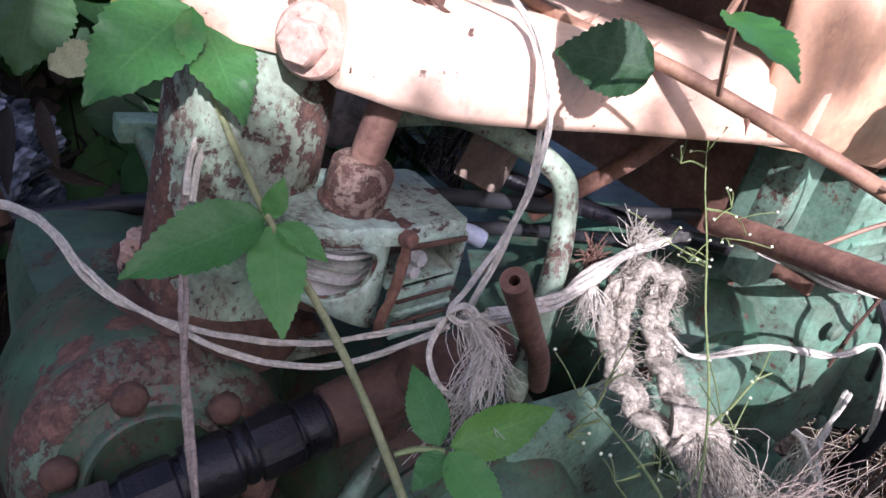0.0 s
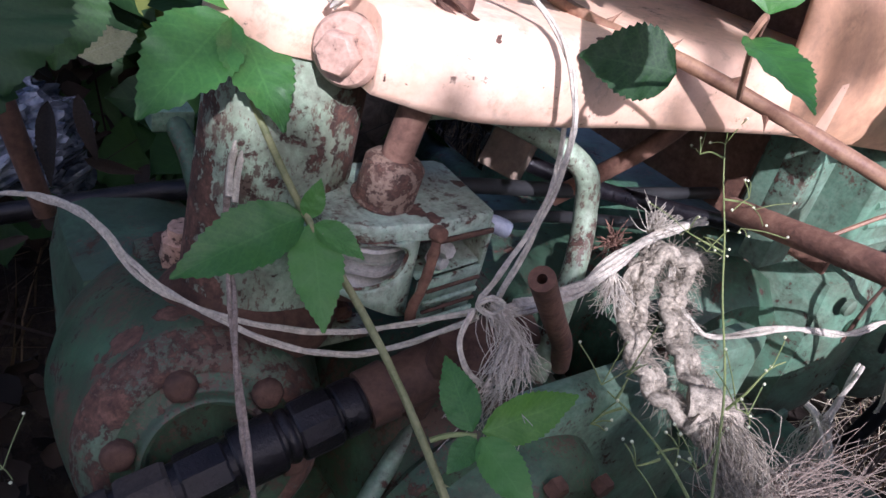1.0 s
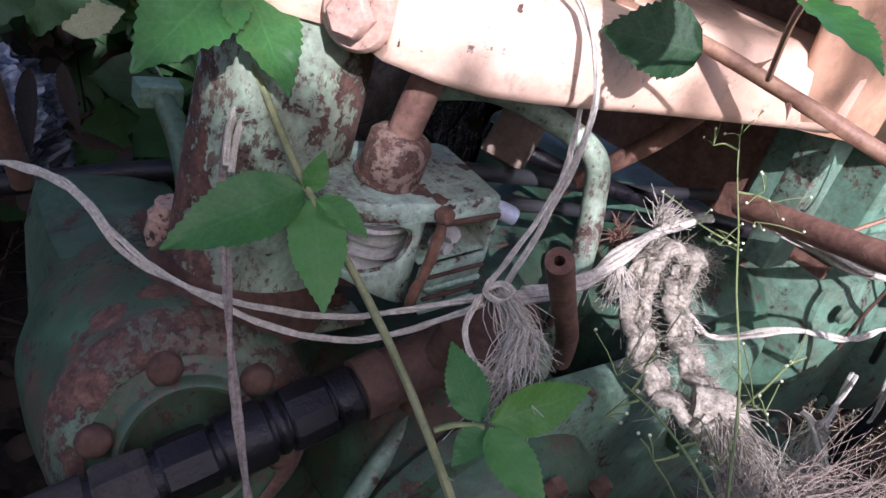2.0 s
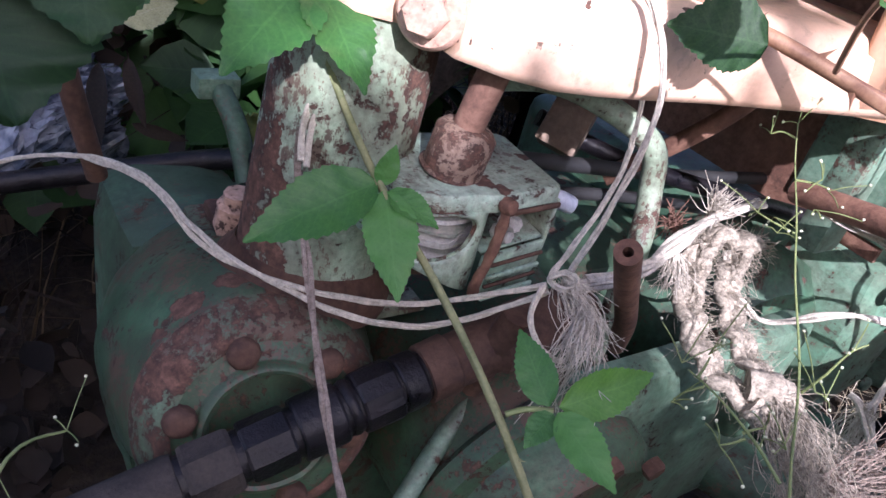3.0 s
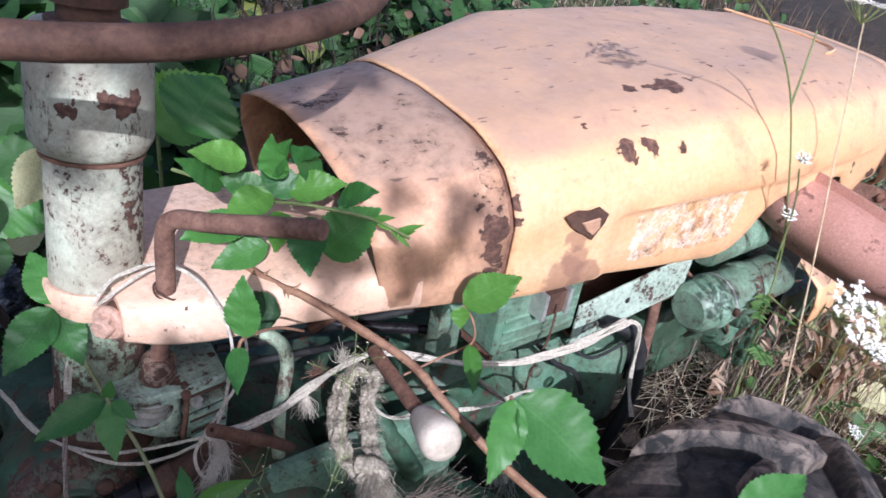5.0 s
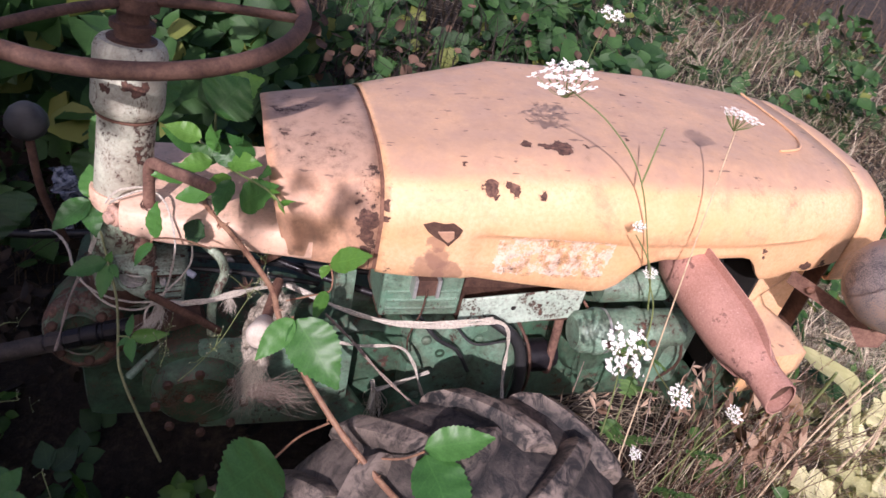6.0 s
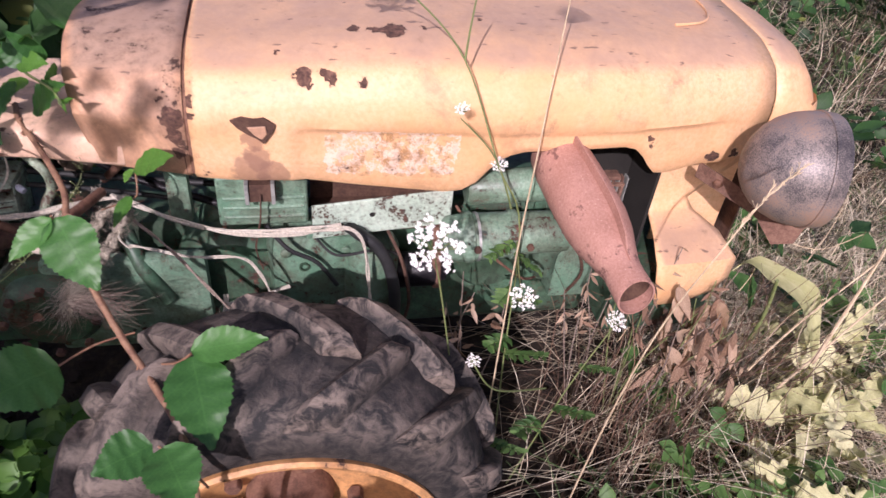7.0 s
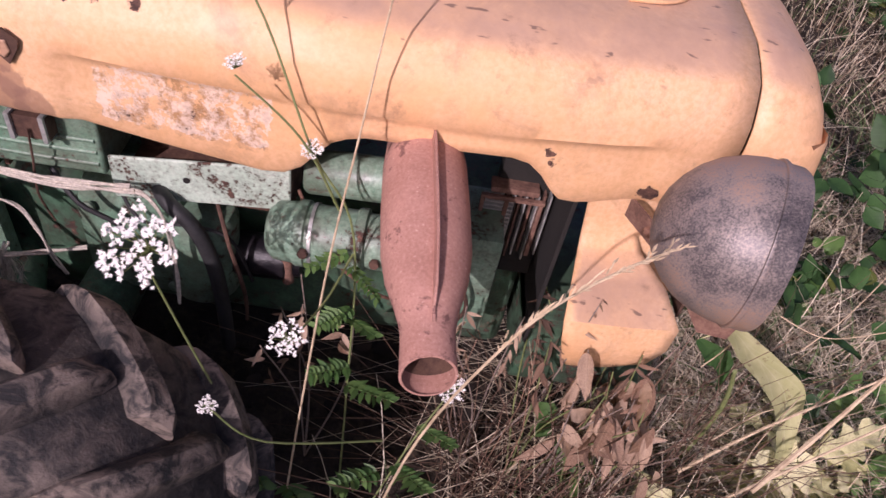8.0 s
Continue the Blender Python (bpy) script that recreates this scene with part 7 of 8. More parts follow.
rnd = random.Random(51)
for k, (x, y, z) in enumerate(((1.36, -0.22, 0.36), (1.24, -0.36, 0.30), (1.5, -0.05, 0.34))):
    thistle = thing("withered_thistle", "withered pale yellow thistle rosette in the grass", "plant", (x, y, GROUND), "withered thistles")
    part("stalk", tube([(x, y, GROUND), (x, y - 0.01, z), (x - 0.02, y - 0.02, z + 0.12)], (0.006, 0.003), 8), M_YELLOW, thistle)
    for j in range(16):
        a = j * 2.4 + k
        b = Vector((x + rnd.gauss(0, 0.035), y + rnd.gauss(0, 0.035), z - 0.07 + 0.009 * j))
        d = Vector((math.cos(a), math.sin(a), rnd.uniform(-0.1, 0.5))).normalized()
        lobed_leaf(b, b + d * rnd.uniform(0.07, 0.13), (d.x * -0.3 - 0.2 + rnd.gauss(0, 0.4), -0.6 + rnd.gauss(0, 0.4), 0.9), rnd.uniform(0.4, 0.62), thistle, 10 * k + j)
big = thing("dock_plant", "tall dock with a large limp yellowing leaf", "plant", (1.33, -0.02, GROUND))
part("stalk", tube([(1.33, -0.02, GROUND), (1.31, -0.06, 0.45), (1.26, -0.10, 0.60)], (0.005, 0.003), 8), M_STEM, big)


def strap_leaf(path, widths, side, material, parent):
    """A long limp leaf that bends along a path."""
    bm = bmesh.new()
    uvl = bm.loops.layers.uv.new("UVMap")
    line, rows, uvs = smooth_path(path, 8), [], {}
    for i, p in enumerate(line):
        t = i / (len(line) - 1)
        w = interp(widths, t) * (1 + 0.14 * noise.noise((t * 9, 0, 3)))
        across = (Vector(side) + Vector((0.25 * noise.noise((t * 4, 1, 0)), 0, 0.25 * noise.noise((t * 4, 5, 0))))).normalized()
        row = []
        for s in (-1, -0.5, 0, 0.5, 1):
            v = bm.verts.new(p + across * s * w * 0.5 + Vector((0, -0.18 * w * abs(s) + 0.1 * w * noise.noise((t * 12, s, 8)), 0.1 * w * abs(s))))
            uvs[v] = (t, s)
            row.append(v)
        rows.append(row)
    for a, b in zip(rows, rows[1:]):
        for j in range(4):
            f = bm.faces.new((a[j], b[j], b[j + 1], a[j + 1]))
            for lp in f.loops:
                lp[uvl].uv = uvs[lp.vert]
    return part("leaf", bm, material, parent)


strap_leaf([(1.280, 0.038, 0.499), (1.318, 0.041, 0.526), (1.345, 0.003, 0.524), (1.385, -0.047, 0.511), (1.395, -0.091, 0.471), (1.401, -0.132, 0.406)], ((0, 0.012), (0.2, 0.03), (0.55, 0.062), (0.75, 0.04), (1, 0.012)), (0.9, 0.3, 0.2), M_YELLOW, big)
strap_leaf([(1.284, 0.044, 0.492), (1.314, 0.036, 0.474), (1.338, 0.028, 0.453), (1.346, 0.018, 0.407)], ((0, 0.01), (0.4, 0.045), (1, 0.008)), (0.8, 0.4, 0.3), M_LEAFDARK, big)


# single long straws and stalks lying across the grass
def long_straw(path, radius, material=M_STRAW):
    ob = part("grass_stalk", tube(path, (radius, radius * 0.5), 6, rough=0.2), material)
    tagged(ob, "long bleached straw leaning across the dead grass", "grass", "long straws")


long_straw([(1.240, -0.154, 0.430), (1.346, -0.108, 0.495), (1.484, -0.068, 0.593)], 0.0030)
long_straw([(1.288, -0.222, 0.519), (1.369, -0.161, 0.574), (1.457, -0.093, 0.660)], 0.0042)
long_straw([(1.248, -0.221, 0.458), (1.346, -0.181, 0.502), (1.468, -0.140, 0.599)], 0.0028)
long_straw([(1.193, -0.022, 0.501), (1.215, 0.053, 0.521), (1.258, 0.146, 0.548)], 0.0013)
long_straw([(1.164, -0.096, 0.458), (1.179, -0.026, 0.490), (1.135, 0.049, 0.508)], 0.0011)
long_straw([(1.113, -0.048, 0.446), (1.141, 0.035, 0.498), (1.185, 0.095, 0.547)], 0.0010)
long_straw([(1.279, -0.122, 0.471), (1.359, -0.074, 0.487), (1.430, -0.060, 0.506)], 0.0014)
long_straw([(1.026, -0.052, 0.417), (1.078, -0.019, 0.456), (1.140, -0.016, 0.481)], 0.0013)
long_straw([(0.984, -0.178, 0.331), (1.062, -0.097, 0.371), (1.163, -0.087, 0.412)], 0.0013)
long_straw([(1.423, 0.016, 0.533), (1.495, 0.069, 0.566), (1.563, 0.132, 0.615)], 0.0014)
long_straw([(1.392, 0.061, 0.552), (1.447, 0.022, 0.559), (1.509, 0.008, 0.604)], 0.0012)
long_straw([(1.285, -0.212, 0.484), (1.325, -0.142, 0.486), (1.402, -0.063, 0.526)], 0.0013)
long_straw([(1.097, -0.186, 0.378), (1.137, -0.123, 0.404), (1.227, -0.052, 0.466)], 0.0012)
long_straw([(1.279, -0.008, 0.488), (1.331, 0.036, 0.514), (1.381, 0.139, 0.542)], 0.0011)

# long bent straw with a seed head in front of the lamp
straw = thing("grass_stalk", "long dry grass stalk with a seed head", "grass", (0.78, -0.42, GROUND))
part("stem", tube([(0.78, -0.42, 0.2), (0.80, -0.40, 0.5), (0.835, -0.39, 0.78), (0.885, -0.387, 0.941), (0.94, -0.352, 0.975), (0.99, -0.323, 0.985)], (0.0014, 0.0008), 6), M_STRAW, straw)
bm = bmesh.new()
way = smooth_path([(0.835, -0.39, 0.78), (0.885, -0.387, 0.941), (0.94, -0.352, 0.975), (0.99, -0.323, 0.985)], 12)
for k in range(17):
    i = int(len(way) * (0.30 + 0.69 * k / 17))
    d = (way[min(i + 2, len(way) - 1)] - way[max(i - 2, 0)]).normalized()
    out = (d + Vector((rnd.gauss(0, 0.35), rnd.gauss(0, 0.35), rnd.gauss(0.05, 0.35)))).normalized()
    n = rnd.uniform(0.010, 0.028)
    for j in range(5):
        p = way[i] + out * n * j / 5
        q = (out + Vector((rnd.gauss(0, 0.18), rnd.gauss(0, 0.18), rnd.gauss(0, 0.18)))).normalized()
        leaf_bm(0.008, 0.0014, 0.4, 0, 0, bm, leaf_pose(p, p + q, (0.1, -0.5, 1)), 3, 2)
part("seed_head", bm, M_STRAW, straw)


# ---- masses of leaves, grass and litter ----
def leaf_mass(name, label, spots, size, material, seed, trefoil=True, face=(0, -0.5, 1), loose=0.7, category="bramble"):
    """Many small folded leaves in one mesh of stuff. spots: points where leaves sit."""
    r = np.random.RandomState(seed)
    shape = []
    for t, w in ((0, 0.03), (0.18, 0.30), (0.42, 0.42), (0.70, 0.29), (1.0, 0.01)):
        for s in (-1, 0, 1):
            shape.append((t, s * w, 0.10 * abs(s) - 0.12 * t * t))
    shape = np.array(shape)
    faces = [(3 * i + j, 3 * i + 3 + j, 3 * i + 4 + j, 3 * i + 1 + j) for i in range(4) for j in range(2)]
    uv0 = np.array([((t), s) for t in (0, 0.18, 0.42, 0.70, 1.0) for s in (-1, 0, 1)])
    verts, polys = [], []
    for p in spots:
        n = np.array(face, float) + r.normal(0, loose, 3)
        n /= np.linalg.norm(n)
        a0 = r.uniform(0, 6.28)
        base_x = np.cross(n, (0.3, 0.1, 0.9))
        base_x /= np.linalg.norm(base_x)
        base_y = np.cross(n, base_x)
        for k in range(3 if trefoil else 1):
            a = a0 + (k - 1) * 1.25 + r.uniform(-0.2, 0.2)
            x = base_x * math.cos(a) + base_y * math.sin(a)
            y = np.cross(n, x)
            s = size * r.uniform(0.6, 1.3) * (1.15 if k == 1 else 0.9)
            off = np.array(p) + x * size * 0.12
            k0 = len(verts) * 15
            verts.append(off + s * (shape[:, :1] * x + shape[:, 1:2] * y + shape[:, 2:] * n))
            polys += [tuple(k0 + i for i in f) for f in faces]
    me = bpy.data.meshes.new(name)
    me.from_pydata(np.concatenate(verts).tolist(), [], polys)
    lay = me.uv_layers.new(name="UVMap")
    idx = np.zeros(len(me.loops), dtype=np.int32)
    me.loops.foreach_get("vertex_index", idx)
    lay.data.foreach_set("uv", uv0[idx % 15].ravel())
    me.shade_smooth()
    me.materials.append(material)
    return tagged(new(name, me), label, category, kind="stuff")


def blade_mass(name, label, roots, length, width, material, seed, lean=0.5, category="grass"):
    """Grass: thin bent blades in one mesh of stuff."""
    r = np.random.RandomState(seed)
    verts, polys, uvs = [], [], []
    for root in roots:
        a = r.uniform(0, 6.28)
        d = np.array([math.cos(a), math.sin(a), 0])
        side = np.array([-d[1], d[0], 0])
        n, bend, w = length * r.uniform(0.35, 1.25), r.uniform(0.1, 1.2) * lean, width * r.uniform(0.5, 1.4)
        kink = r.uniform(0.3, 0.8)
        k0 = len(verts)
        for i, t in enumerate((0, 0.3, 0.6, 0.85, 1.0)):
            out = bend * t * t * n + (max(0, t - kink) * n * bend * 1.1)
            p = np.array(root) + d * out + np.array([0, 0, n * t * (1 - 0.35 * bend * t)]) + side * 0.04 * n * math.sin(t * 4 + a)
            ww = w * (1 - t) ** 0.7 + 0.0003
            verts += [p - side * ww, p + side * ww]
            uvs += [(t, -1), (t, 1)]
        polys += [(k0 + 2 * i, k0 + 2 * i + 1, k0 + 2 * i + 3, k0 + 2 * i + 2) for i in range(4)]
    me = bpy.data.meshes.new(name)
    me.from_pydata([tuple(v) for v in verts], [], polys)
    lay = me.uv_layers.new(name="UVMap")
    idx = np.zeros(len(me.loops), dtype=np.int32)
    me.loops.foreach_get("vertex_index", idx)
    lay.data.foreach_set("uv", np.array(uvs)[idx].ravel())
    me.materials.append(material)
    return tagged(new(name, me), label, category, kind="stuff")


def scatter(count, lo, hi, seed, keep=None):
    r = np.random.RandomState(seed)
    out = []
    while len(out) < count:
        p = [r.uniform(a, b) for a, b in zip(lo, hi)]
        if keep is None or keep(*p):
            out.append(p)
    return out


def clear_of_tractor(x, y, z):
    if -0.17 < x < 1.27 and -0.1 < y < 0.46 and z > 0.35:
        return x < 0.13 and y > 0.27
    return True


def clumpy(x, y, z, scale=3.0, cut=0.0):
    return noise.noise((x * scale, y * scale, z * scale)) > cut


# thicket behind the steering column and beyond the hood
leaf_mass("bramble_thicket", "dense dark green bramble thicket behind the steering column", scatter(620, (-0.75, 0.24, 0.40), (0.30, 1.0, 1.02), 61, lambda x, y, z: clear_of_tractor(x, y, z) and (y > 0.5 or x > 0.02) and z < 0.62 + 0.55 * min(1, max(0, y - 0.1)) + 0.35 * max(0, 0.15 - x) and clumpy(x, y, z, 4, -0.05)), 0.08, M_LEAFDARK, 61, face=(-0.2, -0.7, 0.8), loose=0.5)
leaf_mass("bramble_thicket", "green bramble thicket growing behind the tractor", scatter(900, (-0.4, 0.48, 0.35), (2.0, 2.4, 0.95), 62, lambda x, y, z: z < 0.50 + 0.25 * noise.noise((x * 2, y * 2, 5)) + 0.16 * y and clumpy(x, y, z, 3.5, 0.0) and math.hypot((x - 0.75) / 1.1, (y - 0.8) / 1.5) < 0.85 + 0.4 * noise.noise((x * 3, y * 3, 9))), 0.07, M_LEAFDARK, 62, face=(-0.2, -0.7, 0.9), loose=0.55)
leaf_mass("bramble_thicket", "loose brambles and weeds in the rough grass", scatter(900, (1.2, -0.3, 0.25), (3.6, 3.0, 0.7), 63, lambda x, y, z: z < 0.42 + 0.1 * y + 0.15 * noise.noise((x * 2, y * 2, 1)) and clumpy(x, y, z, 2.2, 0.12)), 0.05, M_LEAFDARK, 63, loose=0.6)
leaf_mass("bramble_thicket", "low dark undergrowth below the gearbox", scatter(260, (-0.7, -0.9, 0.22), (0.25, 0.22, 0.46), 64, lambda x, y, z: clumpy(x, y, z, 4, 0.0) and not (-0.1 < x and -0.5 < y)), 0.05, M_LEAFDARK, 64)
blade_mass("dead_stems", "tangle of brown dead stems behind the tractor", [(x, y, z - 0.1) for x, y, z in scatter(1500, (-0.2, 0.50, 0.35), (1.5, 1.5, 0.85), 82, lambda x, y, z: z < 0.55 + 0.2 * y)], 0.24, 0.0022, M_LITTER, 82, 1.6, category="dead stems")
leaf_mass("leaf_litter", "dead brown leaves caught in the brambles behind the hood", scatter(420, (-0.1, 0.50, 0.45), (1.3, 1.2, 0.85), 83, lambda x, y, z: z < 0.60 + 0.2 * y), 0.04, M_DEADLEAF, 83, trefoil=False, loose=0.8, category="dead leaves")
# weeds beside the gearbox, in the shade of the hedge
leaf_mass("low_weeds", "small green weeds growing beside the gearbox", scatter(520, (-0.75, -0.62, 0.22), (-0.10, 0.22, 0.58), 84, lambda x, y, z: (x < -0.27 or y < -0.22) and z < 0.40 + 0.22 * max(0, -x - 0.2) + 0.1 * noise.noise((x * 6, y * 6, 3)) and clumpy(x, y, z, 6, -0.1)), 0.032, M_WEEDFRESH, 84, loose=0.6, category="weed")
leaf_mass("low_weeds", "sprawling green weeds below the gearbox", scatter(210, (-0.30, -0.36, 0.24), (0.12, -0.06, 0.50), 87, lambda x, y, z: z < 0.46 - 0.5 * max(0.0, y + 0.22) + 0.06 * noise.noise((x * 8, y * 8, 1)) and clumpy(x, y, z, 8, 0.0)), 0.034, M_WEEDFRESH, 87, loose=0.5, category="weed")
# unseen hedge, placed behind the camera so that its broken shade falls on the machine; a ragged gap low in it lets some
# sun through
def in_gap(x, z):
    return math.hypot((x + 0.86) / 0.38, (z - 1.36) / 0.25) < 1 + 0.4 * noise.noise((x * 5, z * 5, 11))


def hedge_top(x):
    return interp(((-2.2, 2.1), (-1.15, 2.15), (-0.95, 1.92), (-0.85, 1.78), (-0.75, 1.71), (-0.6, 1.60), (-0.5, 1.57), (-0.38, 1.52), (-0.3, 1.40), (-0.2, 1.33), (-0.1, 1.28), (0.08, 1.24), (0.2, 1.18), (0.4, 1.05), (0.9, 0.85)), x) + 0.07 * noise.noise((x * 7, 0, 3))


leaf_mass("bramble_hedge", "unseen tall leafy bramble hedge that shades the machine", scatter(2300, (-2.5, -2.1, 0.3), (0.7, -1.32, 2.2), 65, lambda x, y, z: abs(y + 1.65) < 0.34 + 0.22 * noise.noise((x * 2.5, z * 2, 4)) and z < hedge_top(x) and not in_gap(x, z) and clumpy(x, y, z, 5, -0.22)), 0.07, M_LEAFDARK, 65, face=(-0.3, -0.7, 0.6), loose=0.6)
# unseen dense end, its top line set to keep the gearbox in shade
leaf_mass("bramble_hedge", "unseen dense tall end of the bramble hedge, added for shade", scatter(2000, (-2.3, -1.95, 0.9), (-0.4, -1.4, 2.4), 68, lambda x, y, z: not in_gap(x, z) and z < interp(((-1.3, 2.38), (-1.05, 2.24), (-0.98, 2.03), (-0.86, 1.905), (-0.74, 1.855), (-0.6, 1.68), (-0.5, 1.54), (-0.4, 1.45)), x)), 0.08, M_LEAFDARK, 68, face=(-0.3, -0.7, 0.6), loose=0.6)
# unseen small leaves added for a crisper shade edge below the arm
leaf_mass("bramble_hedge", "unseen small-leaved bramble row added for a crisp shade edge", scatter(430, (-0.98, -1.63, 1.5), (-0.47, -1.57, 2.0), 70, lambda x, y, z: -0.24 < z - interp(((-0.98, 1.99), (-0.86, 1.94), (-0.72, 1.935), (-0.66, 1.885), (-0.6, 1.79), (-0.54, 1.70), (-0.47, 1.58)), x) < 0), 0.034, M_LEAFDARK, 70, face=(-0.3, -0.7, 0.6), loose=0.5)
# unseen spray and its tip, added to dapple the arm's right end
leaf_mass("bramble_hedge", "unseen thin spray of small bramble leaves added to dapple the arm", scatter(7, (-0.64, -1.62, 1.93), (-0.47, -1.58, 2.05), 71), 0.036, M_LEAFDARK, 71, face=(-0.3, -0.7, 0.6), loose=0.4)
tagged(part("bramble_cane", tube([(-0.60, -1.6, 1.2), (-0.60, -1.6, 1.8), (-0.585, -1.6, 1.95), (-0.53, -1.6, 2.01), (-0.47, -1.6, 1.98)], (0.004, 0.0015), 6), M_STEMRED), "unseen thin bramble tip under the added leaf spray", "bramble", "hedge canes")
# unseen spray and its cane, added to shade the bearing cup
leaf_mass("bramble_hedge", "unseen arching spray of bramble leaves added to shade the column cup", scatter(42, (-0.94, -1.75, 2.23), (-0.62, -1.5, 2.44), 69, lambda x, y, z: clumpy(x, y, z, 6, -0.1)), 0.07, M_LEAFDARK, 69, face=(-0.3, -0.7, 0.6), loose=0.6)
tagged(part("bramble_cane", tube([(-0.98, -1.65, GROUND), (-0.95, -1.62, 1.5), (-0.92, -1.62, 2.15), (-0.8, -1.62, 2.36), (-0.62, -1.62, 2.32)], (0.008, 0.003), 7), M_STEMRED), "unseen long arching bramble cane under the added leaf spray", "bramble", "hedge canes")
for k in range(7):
    x = -2.0 + 0.36 * k
    bush = tagged(part("bramble_cane", tube([(x, -1.65, GROUND), (x + 0.05, -1.6, 0.8), (x - 0.05, -1.55, hedge_top(x) - 0.08)], (0.008, 0.003), 7), M_STEMRED), "reddish bramble cane standing in the leafy hedge", "bramble", "hedge canes")

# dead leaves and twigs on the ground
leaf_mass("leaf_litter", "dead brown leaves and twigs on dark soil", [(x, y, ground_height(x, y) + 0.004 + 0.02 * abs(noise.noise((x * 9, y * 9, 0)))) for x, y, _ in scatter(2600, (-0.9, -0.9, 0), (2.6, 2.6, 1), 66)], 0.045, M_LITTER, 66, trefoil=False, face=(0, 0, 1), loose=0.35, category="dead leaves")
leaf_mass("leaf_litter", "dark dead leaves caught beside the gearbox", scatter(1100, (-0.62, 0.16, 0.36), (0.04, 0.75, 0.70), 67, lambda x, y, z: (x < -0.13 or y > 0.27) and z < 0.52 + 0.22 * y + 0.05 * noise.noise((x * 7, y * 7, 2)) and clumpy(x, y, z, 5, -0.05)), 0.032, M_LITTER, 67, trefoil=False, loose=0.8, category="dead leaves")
# grass: dense and dry at the front, thinner beyond
def grass_roots(count, lo, hi, seed, keep):
    return [(x, y, ground_height(x, y) - 0.01) for x, y, _ in scatter(count, (*lo, 0), (*hi, 1), seed, keep)]


def off_machine(x, y, z):
    return not (-0.2 < x < 1.22 and -0.05 < y < 0.5) and not (0.1 < x < 0.76 and -0.47 < y < -0.1)


blade_mass("grass", "tangled brown dead grass", grass_roots(2300, (0.78, -0.75), (2.2, 0.9), 71, lambda x, y, z: off_machine(x, y, z) and (x > 1.22 or clumpy(x, y, 7, 9, 0.7))), 0.21, 0.0011, M_GRASS, 71, 1.5)
blade_mass("grass", "bleached straw lying over the dead grass", grass_roots(3600, (0.95, -0.7), (2.2, 0.9), 75, lambda x, y, z: off_machine(x, y, z) and x > 1.22 and clumpy(x, y, 0, 5, -0.25)), 0.22, 0.0007, M_STRAWGRASS, 75, 1.8)
blade_mass("grass", "green grass blades among the straw", grass_roots(900, (0.85, -0.7), (2.2, 0.9), 76, lambda x, y, z: off_machine(x, y, z) and clumpy(x, y, 3, 4, 0.05)), 0.22, 0.0026, M_GREENGRASS, 76, 1.0)
leaf_mass("low_weeds", "low green weeds in the grass", scatter(240, (0.85, -0.65, 0.24), (1.9, 0.6, 0.38), 77, lambda x, y, z: off_machine(x, y, z) and clumpy(x, y, 1, 4, 0.1)), 0.035, M_WEED, 77, category="weed")
leaf_mass("bramble_scrub", "low bramble scrub round the clearing", scatter(1500, (-4.5, -4.5, 0.25), (4.5, 4.5, 0.8), 78, lambda x, y, z: math.hypot(x - 0.3, y - 0.2) > 2.3 and not (x > 1.0 and y > -0.5) and z < 0.45 + 0.5 * noise.noise((x * 1.1, y * 1.1, 2)) and clumpy(x, y, 0, 1.3, -0.05)), 0.12, M_LEAFDARK, 78)
blade_mass("grass", "rough grass round the clearing", grass_roots(3500, (-4.5, -4.5), (4.5, 4.5), 79, lambda x, y, z: math.hypot(x - 0.3, y - 0.2) > 1.9 and clumpy(x, y, 0, 1.0, -0.2)), 0.35, 0.004, M_GRASS, 79, 0.9)
blade_mass("grass", "rough dry grass beyond the tractor", grass_roots(5000, (1.1, 0.5), (4.2, 4.0), 72, off_machine), 0.26, 0.0022, M_GRASS, 72, 1.2)
blade_mass("grass", "bleached and green grass beyond the tractor nose", grass_roots(3000, (1.2, -0.1), (3.4, 2.6), 80, lambda x, y, z: clumpy(x, y, 2, 3, -0.15)), 0.24, 0.0016, M_STRAWGRASS, 80, 1.4)
blade_mass("grass", "fresh green grass beyond the tractor nose", grass_roots(2600, (1.2, -0.1), (3.4, 2.6), 81, lambda x, y, z: clumpy(x, y, 6, 3, -0.05)), 0.20, 0.0028, M_GREENGRASS, 81, 1.1)
blade_mass("grass", "thin grass under and behind the tractor", grass_roots(2200, (-0.8, 0.5), (1.3, 2.6), 73, off_machine), 0.3, 0.002, M_GRASS, 73, 0.7)
blade_mass("grass", "fine reddish dry stems below the nose", grass_roots(330, (0.92, -0.30), (1.28, 0.0), 85, lambda x, y, z: True), 0.44, 0.0009, M_DEADLEAF, 85, 0.7)
blade_mass("grass", "tangle of bright bleached straw beside the nose", grass_roots(1500, (1.16, -0.55), (1.95, 0.35), 88, lambda x, y, z: clumpy(x, y, 4, 4, -0.25)), 0.30, 0.0010, M_STRAWGRASS, 88, 1.7)
blade_mass("grass", "fine pale dry stems below the nose", grass_roots(45, (0.92, -0.32), (1.30, -0.02), 86, lambda x, y, z: True), 0.40, 0.0006, M_STRAWGRASS, 86, 0.7)
blade_mass("grass", "dry grass stalks in front of the wheel", grass_roots(30, (0.76, -0.6), (1.1, -0.1), 74, off_machine), 0.30, 0.0008, M_STRAWGRASS, 74, 0.6)


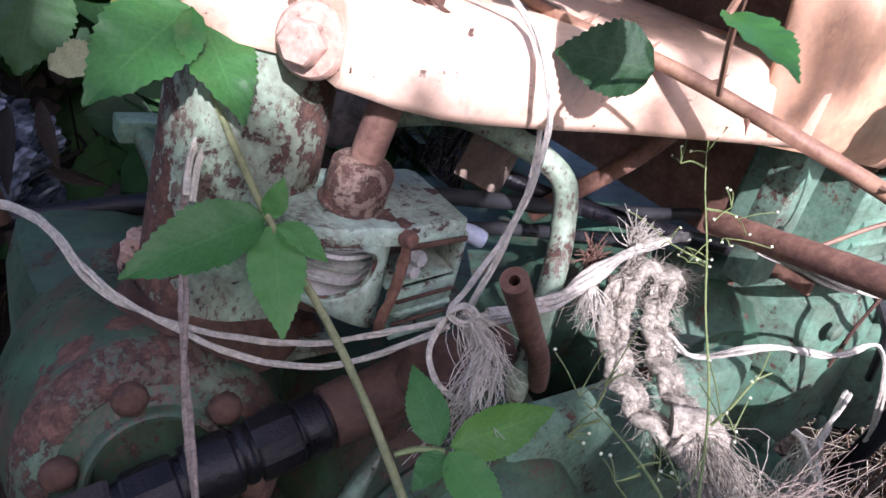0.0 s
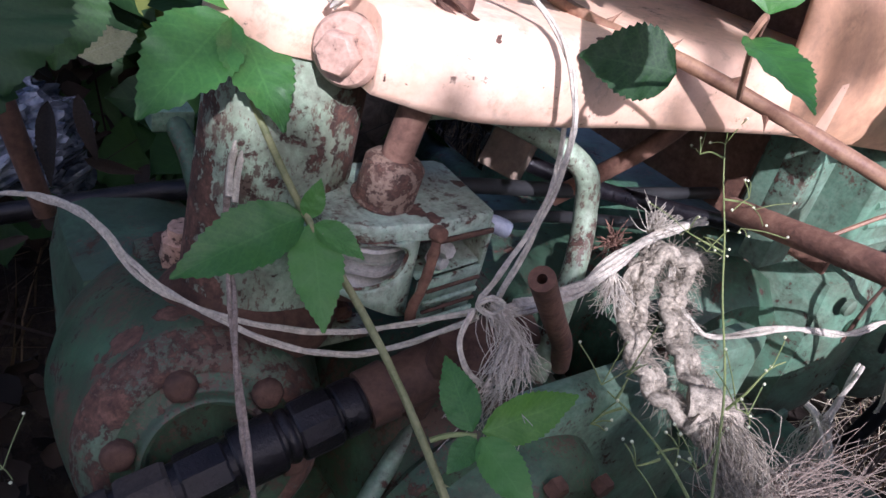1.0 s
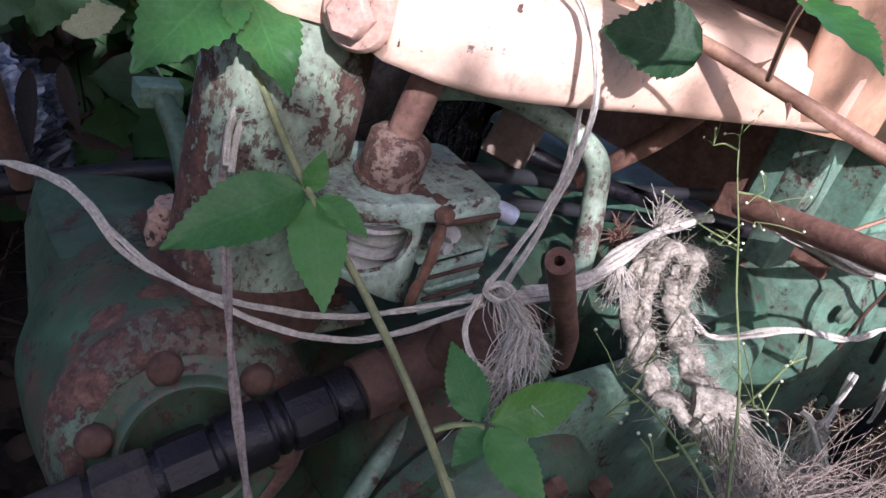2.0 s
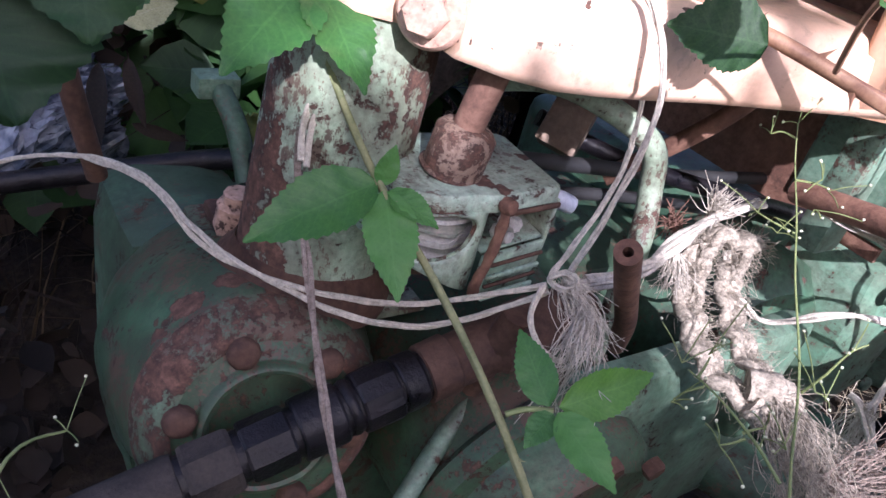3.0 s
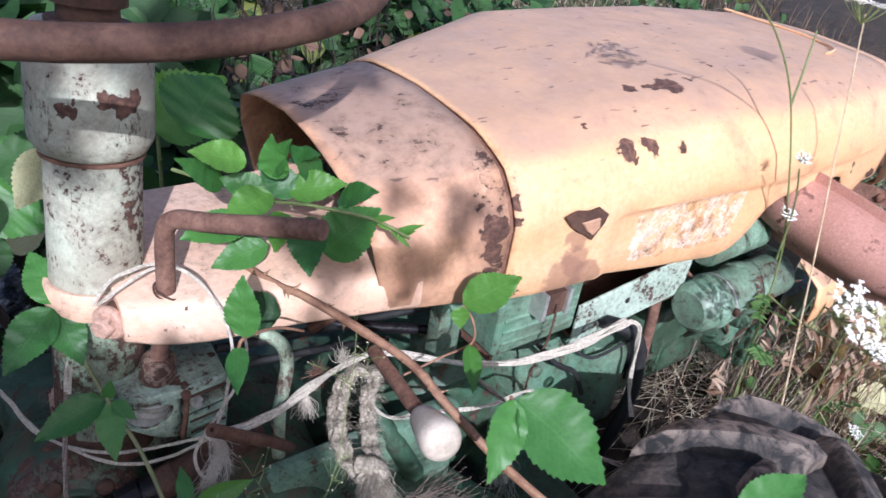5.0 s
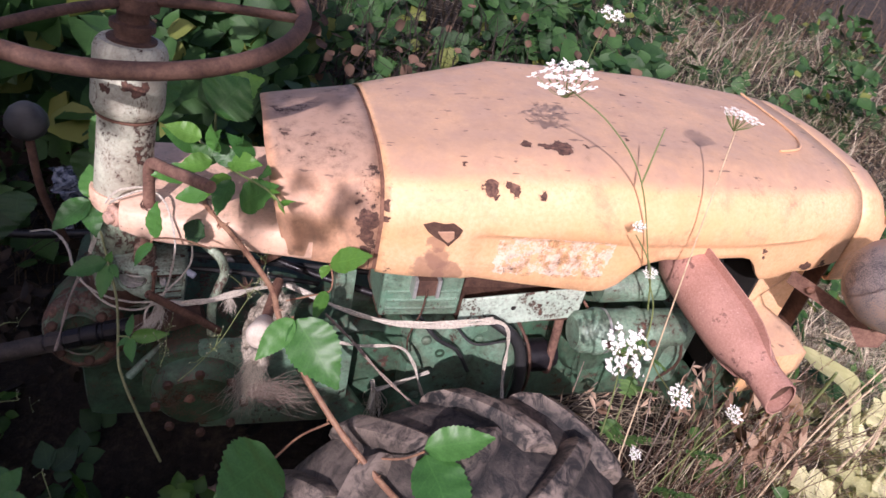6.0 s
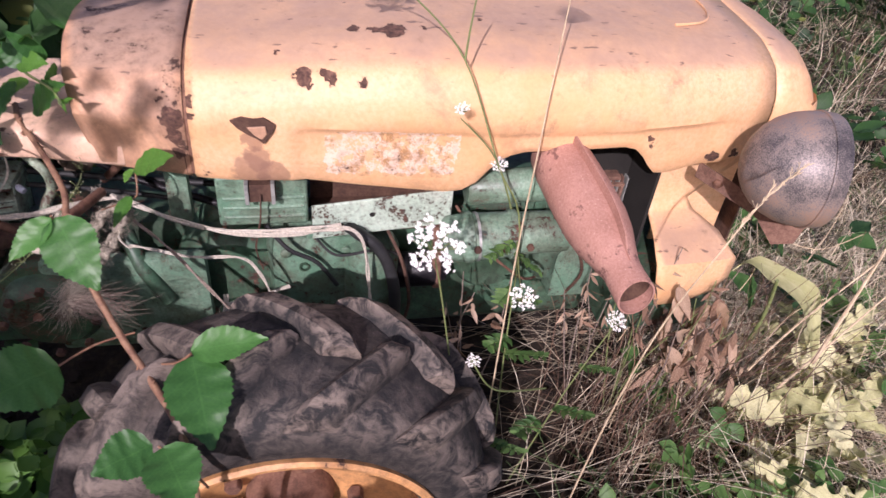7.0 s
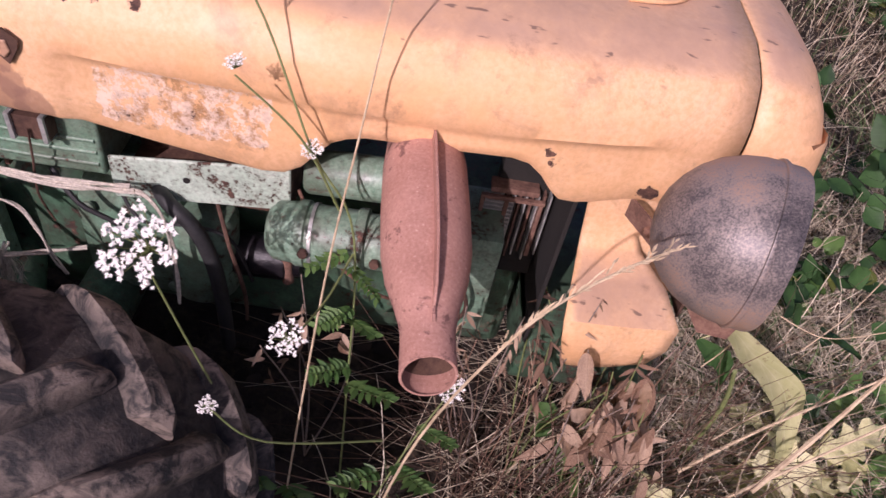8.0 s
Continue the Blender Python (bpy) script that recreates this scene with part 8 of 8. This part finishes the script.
# ---- litter beside the gearbox ----
def build_bag():
    bm = bmesh.new()
    n = 34
    g = []
    for i in range(n + 1):
        row = []
        for j in range(n + 1):
            u, v = (i / n - 0.5) * 2, (j / n - 0.5) * 2
            r = math.hypot(u, v)
            crease = abs(noise.noise((u * 3, v * 3, 1))) + 0.7 * abs(noise.noise((u * 6, v * 6, 4))) + 0.4 * abs(noise.noise((u * 13, v * 13, 7)))
            row.append(bm.verts.new((u * 0.068 * (1 + 0.35 * noise.noise((u * 2, v * 2, 9))), 0.045 * crease + 0.05 * r * r, v * 0.058 * (1 + 0.35 * noise.noise((u * 2, v * 2, 5))))))
        g.append(row)
    for a, b in zip(g, g[1:]):
        for j in range(n):
            bm.faces.new((a[j], b[j], b[j + 1], a[j + 1]))
    m = Nodes("crumpled clear plastic")
    p = m.coords()
    m.bsdf.inputs["Transmission Weight"].default_value = 0.35
    f = m.noise(p, 45, 3)
    mat = m.done(m.ramp(f, (0.4, (0.10, 0.13, 0.20)), (0.6, (0.34, 0.38, 0.48))), 0.18, m.bump(f, 0.6, 0.004))
    ob = part("plastic_bag", bm, mat, smooth=False, m=pose(-0.088, 0.385, 0.668, -38, 8, 25))
    solid(ob, 0.0006)
    tagged(ob, "crumpled bluish clear plastic bag among dead leaves", "plastic bag")


build_bag()
fallen = thing("dead_leaf", "yellow blotched fallen leaf", "leaf", (-0.05, 0.38, 0.72), "fallen leaves")
leaf((-0.065, 0.385, 0.715), (-0.02, 0.39, 0.735), (-0.2, -0.6, 0.8), 0.7, fallen, M_YELLOW, 0.2, 0.1, seed=1)
curl = thing("dead_leaf", "curled dark brown dead leaf", "leaf", (-0.10, 0.2, 0.69), "fallen leaves")
for a, b in (((-0.108, 0.225, 0.745), (-0.115, 0.20, 0.70)), ((-0.09, 0.235, 0.745), (-0.085, 0.215, 0.705)), ((-0.09, 0.225, 0.705), (-0.055, 0.22, 0.692))):
    leaf(a, b, (-0.5, -0.8, 0.2), 0.24, curl, M_LITTER, 0.5, 0.1, seed=2)
knob = thing("gear_lever", "gear lever with a round dark grey knob", "lever", (-0.13, 0.16, 0.70))
part("rod", tube([(-0.12, 0.17, 0.70), (-0.14, 0.155, 0.80), (-0.145, 0.153, 0.90)], 0.006, 10), M_RUSTDARK, knob)
part("ball", lathe([(0, 0), (0.003, 0.013), (0.010, 0.022), (0.022, 0.028), (0.034, 0.027), (0.046, 0.02), (0.053, 0.01), (0.055, 0)], (-0.145, 0.153, 0.888), (0, 0, 1), 24), M_HOSE, knob)
